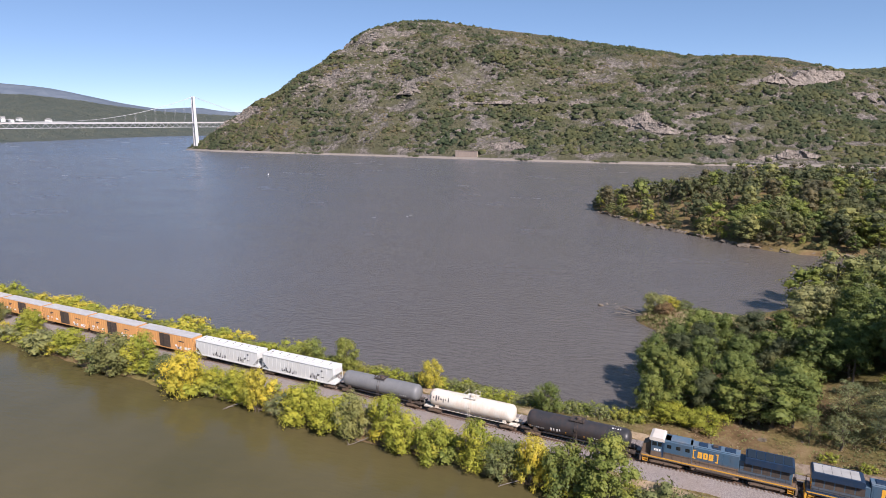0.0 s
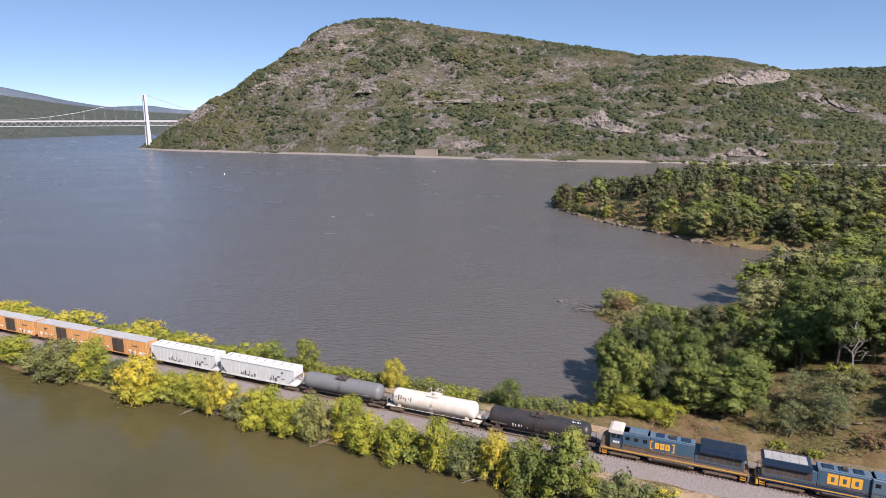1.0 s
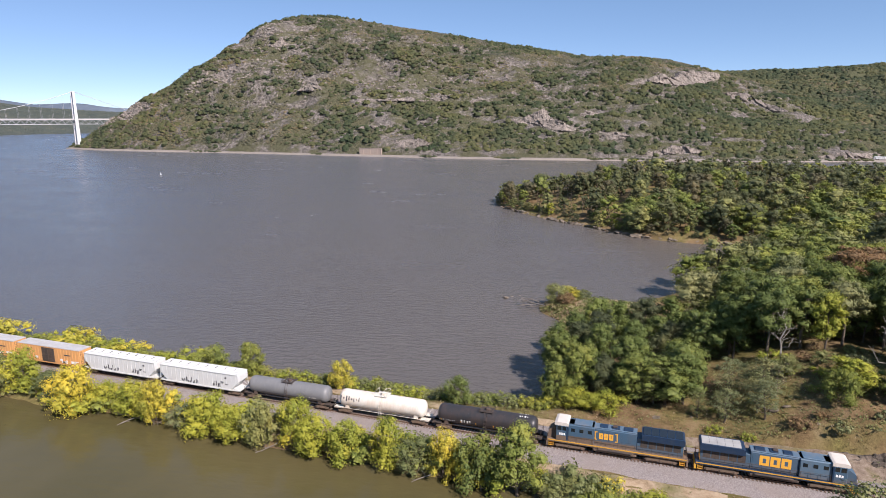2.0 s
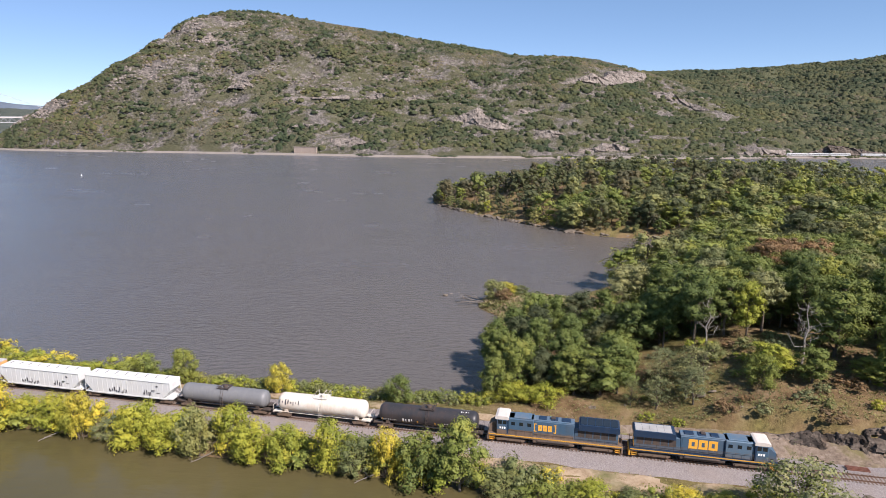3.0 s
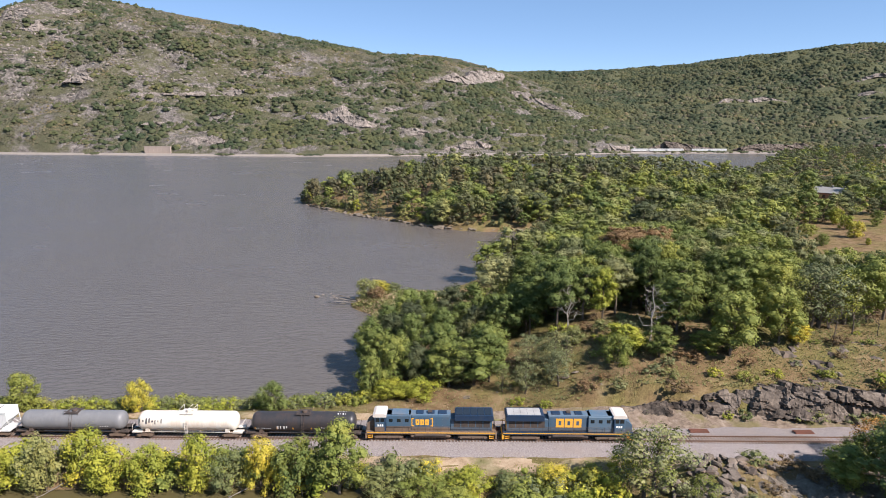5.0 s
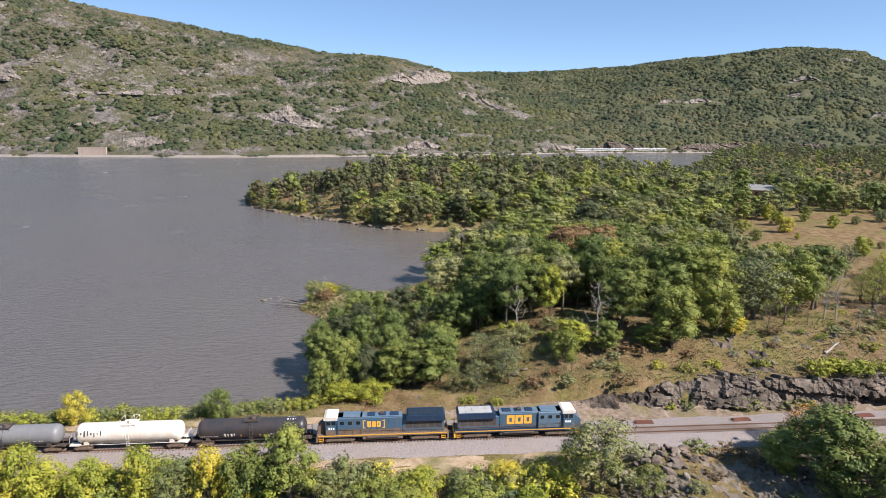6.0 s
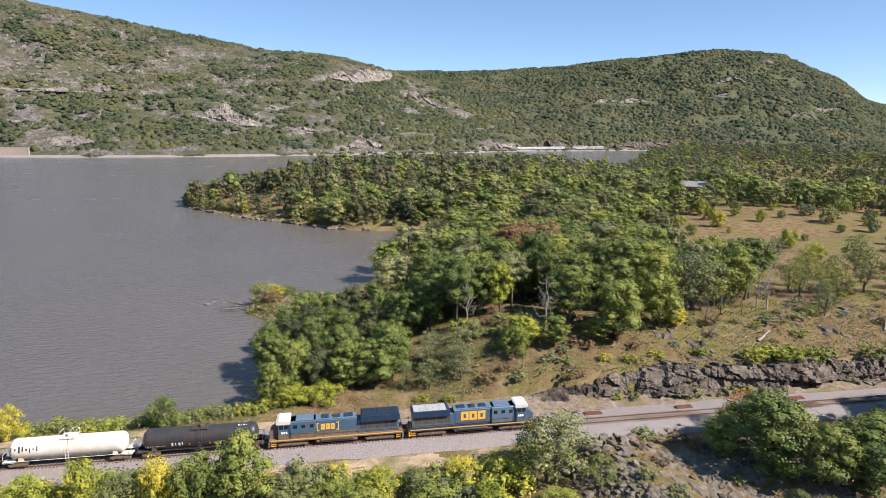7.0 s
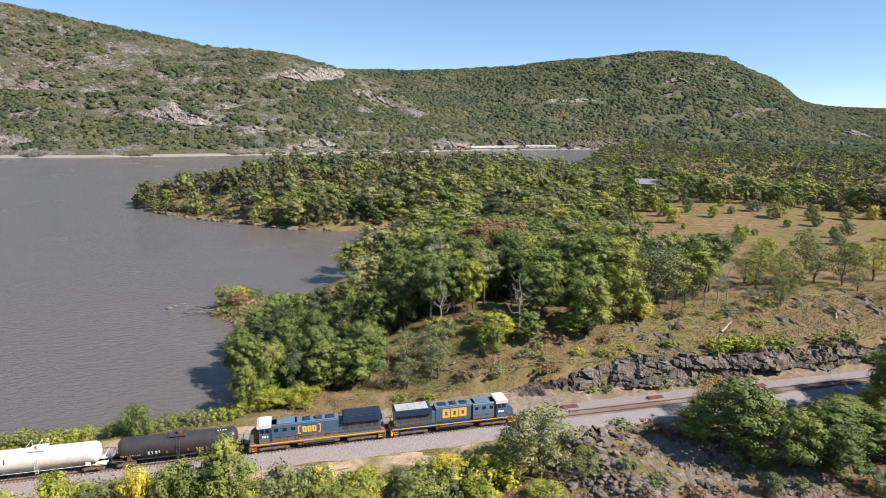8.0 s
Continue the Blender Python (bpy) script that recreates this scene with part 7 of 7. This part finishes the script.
# ---------------------------------------------------------------- bridge
def suspension_bridge():
    ob = thing("suspension_bridge", "pale grey steel suspension bridge with trussed deck over the river", "bridge")
    span, half = 497.0, 4.4
    top, deck_z, low_z = 107.0, 55.0, 45.5
    for tx in (0.0, span):
        t = part("tower", bmesh.new(), M_TOWER, ob)
        bm = bmesh.new()
        for y in (-half - 1.5, half + 1.5):
            k = -1 if y < 0 else 1
            vs = []
            for z, w2, dy in ((4, 3.4, 2.2), (50, 2.7, 1.0), (top, 2.0, 0.0)):
                yc = y + k * dy
                vs.append([bm.verts.new((tx + a * w2, yc + b8 * w2 * 0.6, z)) for a, b8 in ((-1, -1), (1, -1), (1, 1), (-1, 1))])
            for p, q in zip(vs, vs[1:]):
                for i in range(4):
                    bm.faces.new((p[i], p[(i + 1) % 4], q[(i + 1) % 4], q[i]))
            bm.faces.new(vs[0])
            bm.faces.new(vs[-1])
        for z in (30, 62, 84, top - 4):
            box(bm, tx - 1.2, tx + 1.2, -half - 1.5, half + 1.5, z, z + 3.2)
        bmesh.ops.recalc_face_normals(bm, faces=bm.faces)
        bm.to_mesh(t.data)
        bm.free()
        part("pier", boxes((tx - 6, tx + 6, -half - 6, half + 6, -3, 4.5), bevel=0.6), M_CONCRETE, t)
    part("roadway", boxes((-75, span + 130, -half, half, deck_z - 0.8, deck_z), bevel=0.1), M_CONCRETE, ob)
    for y in (-half, half):
        part("parapet", boxes((-75, span + 130, y - 0.2, y + 0.2, deck_z, deck_z + 1.3)), M_BRIDGE, ob)
        part("top_chord", boxes((-75, span + 130, y - 0.45, y + 0.45, deck_z - 1.6, deck_z - 0.7)), M_BRIDGE, ob)
        part("bottom_chord", boxes((-75, span + 130, y - 0.45, y + 0.45, low_z, low_z + 0.9)), M_BRIDGE, ob)
        step = 6.6
        n = int((span + 205) / step)
        for i in range(n):
            x = -75 + i * step
            up = i % 2 == 0
            part("diagonal", rod(bmesh.new(), (x, y, low_z + 0.4 if up else deck_z - 1.2), (x + step, y, deck_z - 1.2 if up else low_z + 0.4), 0.32, sides=4), M_BRIDGE, ob)
        # main cable and hangers
        bm = bmesh.new()
        prev = None
        for i in range(41):
            t = i / 40
            p = (t * span, y * 1.12, deck_z + 2.5 + (top - deck_z - 3) * (2 * t - 1) ** 2)
            if prev:
                rod(bm, prev, p, 0.28, sides=6)
            prev = p
        rod(bm, (0, y * 1.12, top), (-118, y * 1.12, deck_z + 10), 0.28, sides=6)
        rod(bm, (span, y * 1.12, top), (span + 118, y * 1.12, deck_z), 0.28, sides=6)
        part("main_cable", bm, M_BRIDGE, ob)
        for i in range(1, 27):
            x = i * span / 27
            t = x / span
            part("hanger", rod(bmesh.new(), (x, y * 1.05, deck_z - 1), (x, y * 1.12, deck_z + 2.5 + (top - deck_z - 3) * (2 * t - 1) ** 2), 0.10, sides=4), M_BRIDGE, ob)
    for i in range(18):
        x = -60 + i * 34
        bm = rod(bmesh.new(), (x, -half, deck_z), (x, -half, deck_z + 8), 0.1, sides=4)
        rod(bm, (x, -half, deck_z + 8), (x, -half + 2, deck_z + 8.3), 0.08, sides=4)
        part("lamp_post", bm, M_BRIDGE, ob)
    return ob


bridge = suspension_bridge()
bridge.matrix_basis = Matrix.Translation((-911, 1060, 0)) @ Matrix.Rotation(math.atan2(-0.83, -0.56), 4, "Z")


# ---------------------------------------------------------------- island house, far houses, buoy
def house(x, y, turn, ln, wd, hh, wall_mat, roof_mat, label, category="house"):
    ob = thing("house", label, category)
    part("wall", boxes((-ln / 2, ln / 2, -wd / 2, wd / 2, -1.0, hh), bevel=0.05), wall_mat, ob)
    rp = bmesh.new()
    for s in (-1, 1):
        a = [rp.verts.new(c) for c in ((-ln / 2 - 0.5, s * (wd / 2 + 0.5), hh), (ln / 2 + 0.5, s * (wd / 2 + 0.5), hh), (ln / 2 + 0.5, 0, hh + wd * 0.28), (-ln / 2 - 0.5, 0, hh + wd * 0.28),
                                        (-ln / 2 - 0.5, s * (wd / 2 + 0.5), hh + 0.2), (ln / 2 + 0.5, s * (wd / 2 + 0.5), hh + 0.2), (ln / 2 + 0.5, 0, hh + 0.2 + wd * 0.28), (-ln / 2 - 0.5, 0, hh + 0.2 + wd * 0.28))]
        for q in ((0, 1, 2, 3), (4, 5, 6, 7), (0, 1, 5, 4), (1, 2, 6, 5), (2, 3, 7, 6), (3, 0, 4, 7)):
            rp.faces.new([a[i] for i in q])
    roof = part("roof", rp, roof_mat, ob)
    gable = bmesh.new()
    for xg in (-ln / 2, ln / 2 - 0.2):
        p = [gable.verts.new(c) for c in ((xg, -wd / 2, hh), (xg, wd / 2, hh), (xg, 0, hh + wd * 0.27), (xg + 0.2, -wd / 2, hh), (xg + 0.2, wd / 2, hh), (xg + 0.2, 0, hh + wd * 0.27))]
        for q in ((0, 1, 2), (3, 5, 4), (0, 1, 4, 3), (1, 2, 5, 4), (2, 0, 3, 5)):
            gable.faces.new([p[i] for i in q])
    part("gable", gable, wall_mat, ob)
    for i in range(3):
        xx = -ln / 3 + i * ln / 3
        part("roof_vent", boxes((xx - 0.4, xx + 0.4, -0.5, 0.5, hh + wd * 0.25, hh + wd * 0.28 + 1.1), bevel=0.05), roof_mat, roof)
    for y2 in (-wd / 2, wd / 2):
        s = 1 if y2 > 0 else -1
        for i in range(5):
            xx = -ln / 2 + (i + 0.5) * ln / 5
            wdw = part("window", boxes((xx - 0.6, xx + 0.6, min(y2, y2 + s * 0.03), max(y2, y2 + s * 0.03), 1.2, 2.9)), M_GLASS, ob)
            part("sill", boxes((xx - 0.75, xx + 0.75, min(y2, y2 + s * 0.12), max(y2, y2 + s * 0.12), 1.05, 1.2)), M_CONCRETE, wdw)
    part("door", boxes((ln / 2, ln / 2 + 0.05, -0.6, 0.6, 0, 2.2)), M_GRIME, ob)
    ob.matrix_basis = Matrix.Translation((x, y, gz(x, y))) @ Matrix.Rotation(turn, 4, "Z")
    return ob


house(257, 306, -0.75, 16, 10, 3.8, M_BRICK, M_OLDROOF, "old brick storehouse with grey metal roof among trees")
for i, (x, y) in enumerate(hill_house_sites()):
    z = WEST.height(x, y) + 1.0
    hs = thing("house", "white house on the far wooded hillside", "house", "hillside houses")
    part("wall", boxes((-11, 11, -6, 6, -8, 7), bevel=0.2), M_LIGHTMARK, hs)
    part("roof", prism(bmesh.new(), [(-12, 7), (0, 11), (12, 7)], -7, 7), M_GREYROOF, hs)
    for k in range(4):
        part("window", boxes((11, 11.1, -5 + 3 * k, -3.6 + 3 * k, 2.5, 4.5)), M_GLASS, hs)
    hs.matrix_basis = pose(x, y, z, 0, 0, -30 + 12 * i)
buoy = thing("buoy", "small white river buoy", "buoy")
part("float", lathe(bmesh.new(), [(-0.4, 0.5, 0), (-0.3, 0.9, 0), (0.4, 0.9, 0), (0.5, 0.5, 0)], 12), M_LIGHTMARK, buoy).matrix_basis = pose(0, 0, 0.2, 0, -90, 0)
part("tower", boxes((-0.35, 0.35, -0.35, 0.35, 0.6, 3.2), bevel=0.1), M_LIGHTMARK, buoy)
part("lantern", boxes((-0.2, 0.2, -0.2, 0.2, 3.2, 3.6), bevel=0.05), M_STEEL, buoy)
buoy.matrix_basis = pose(-388, 562, 0) @ Matrix.Scale(0.6, 4)
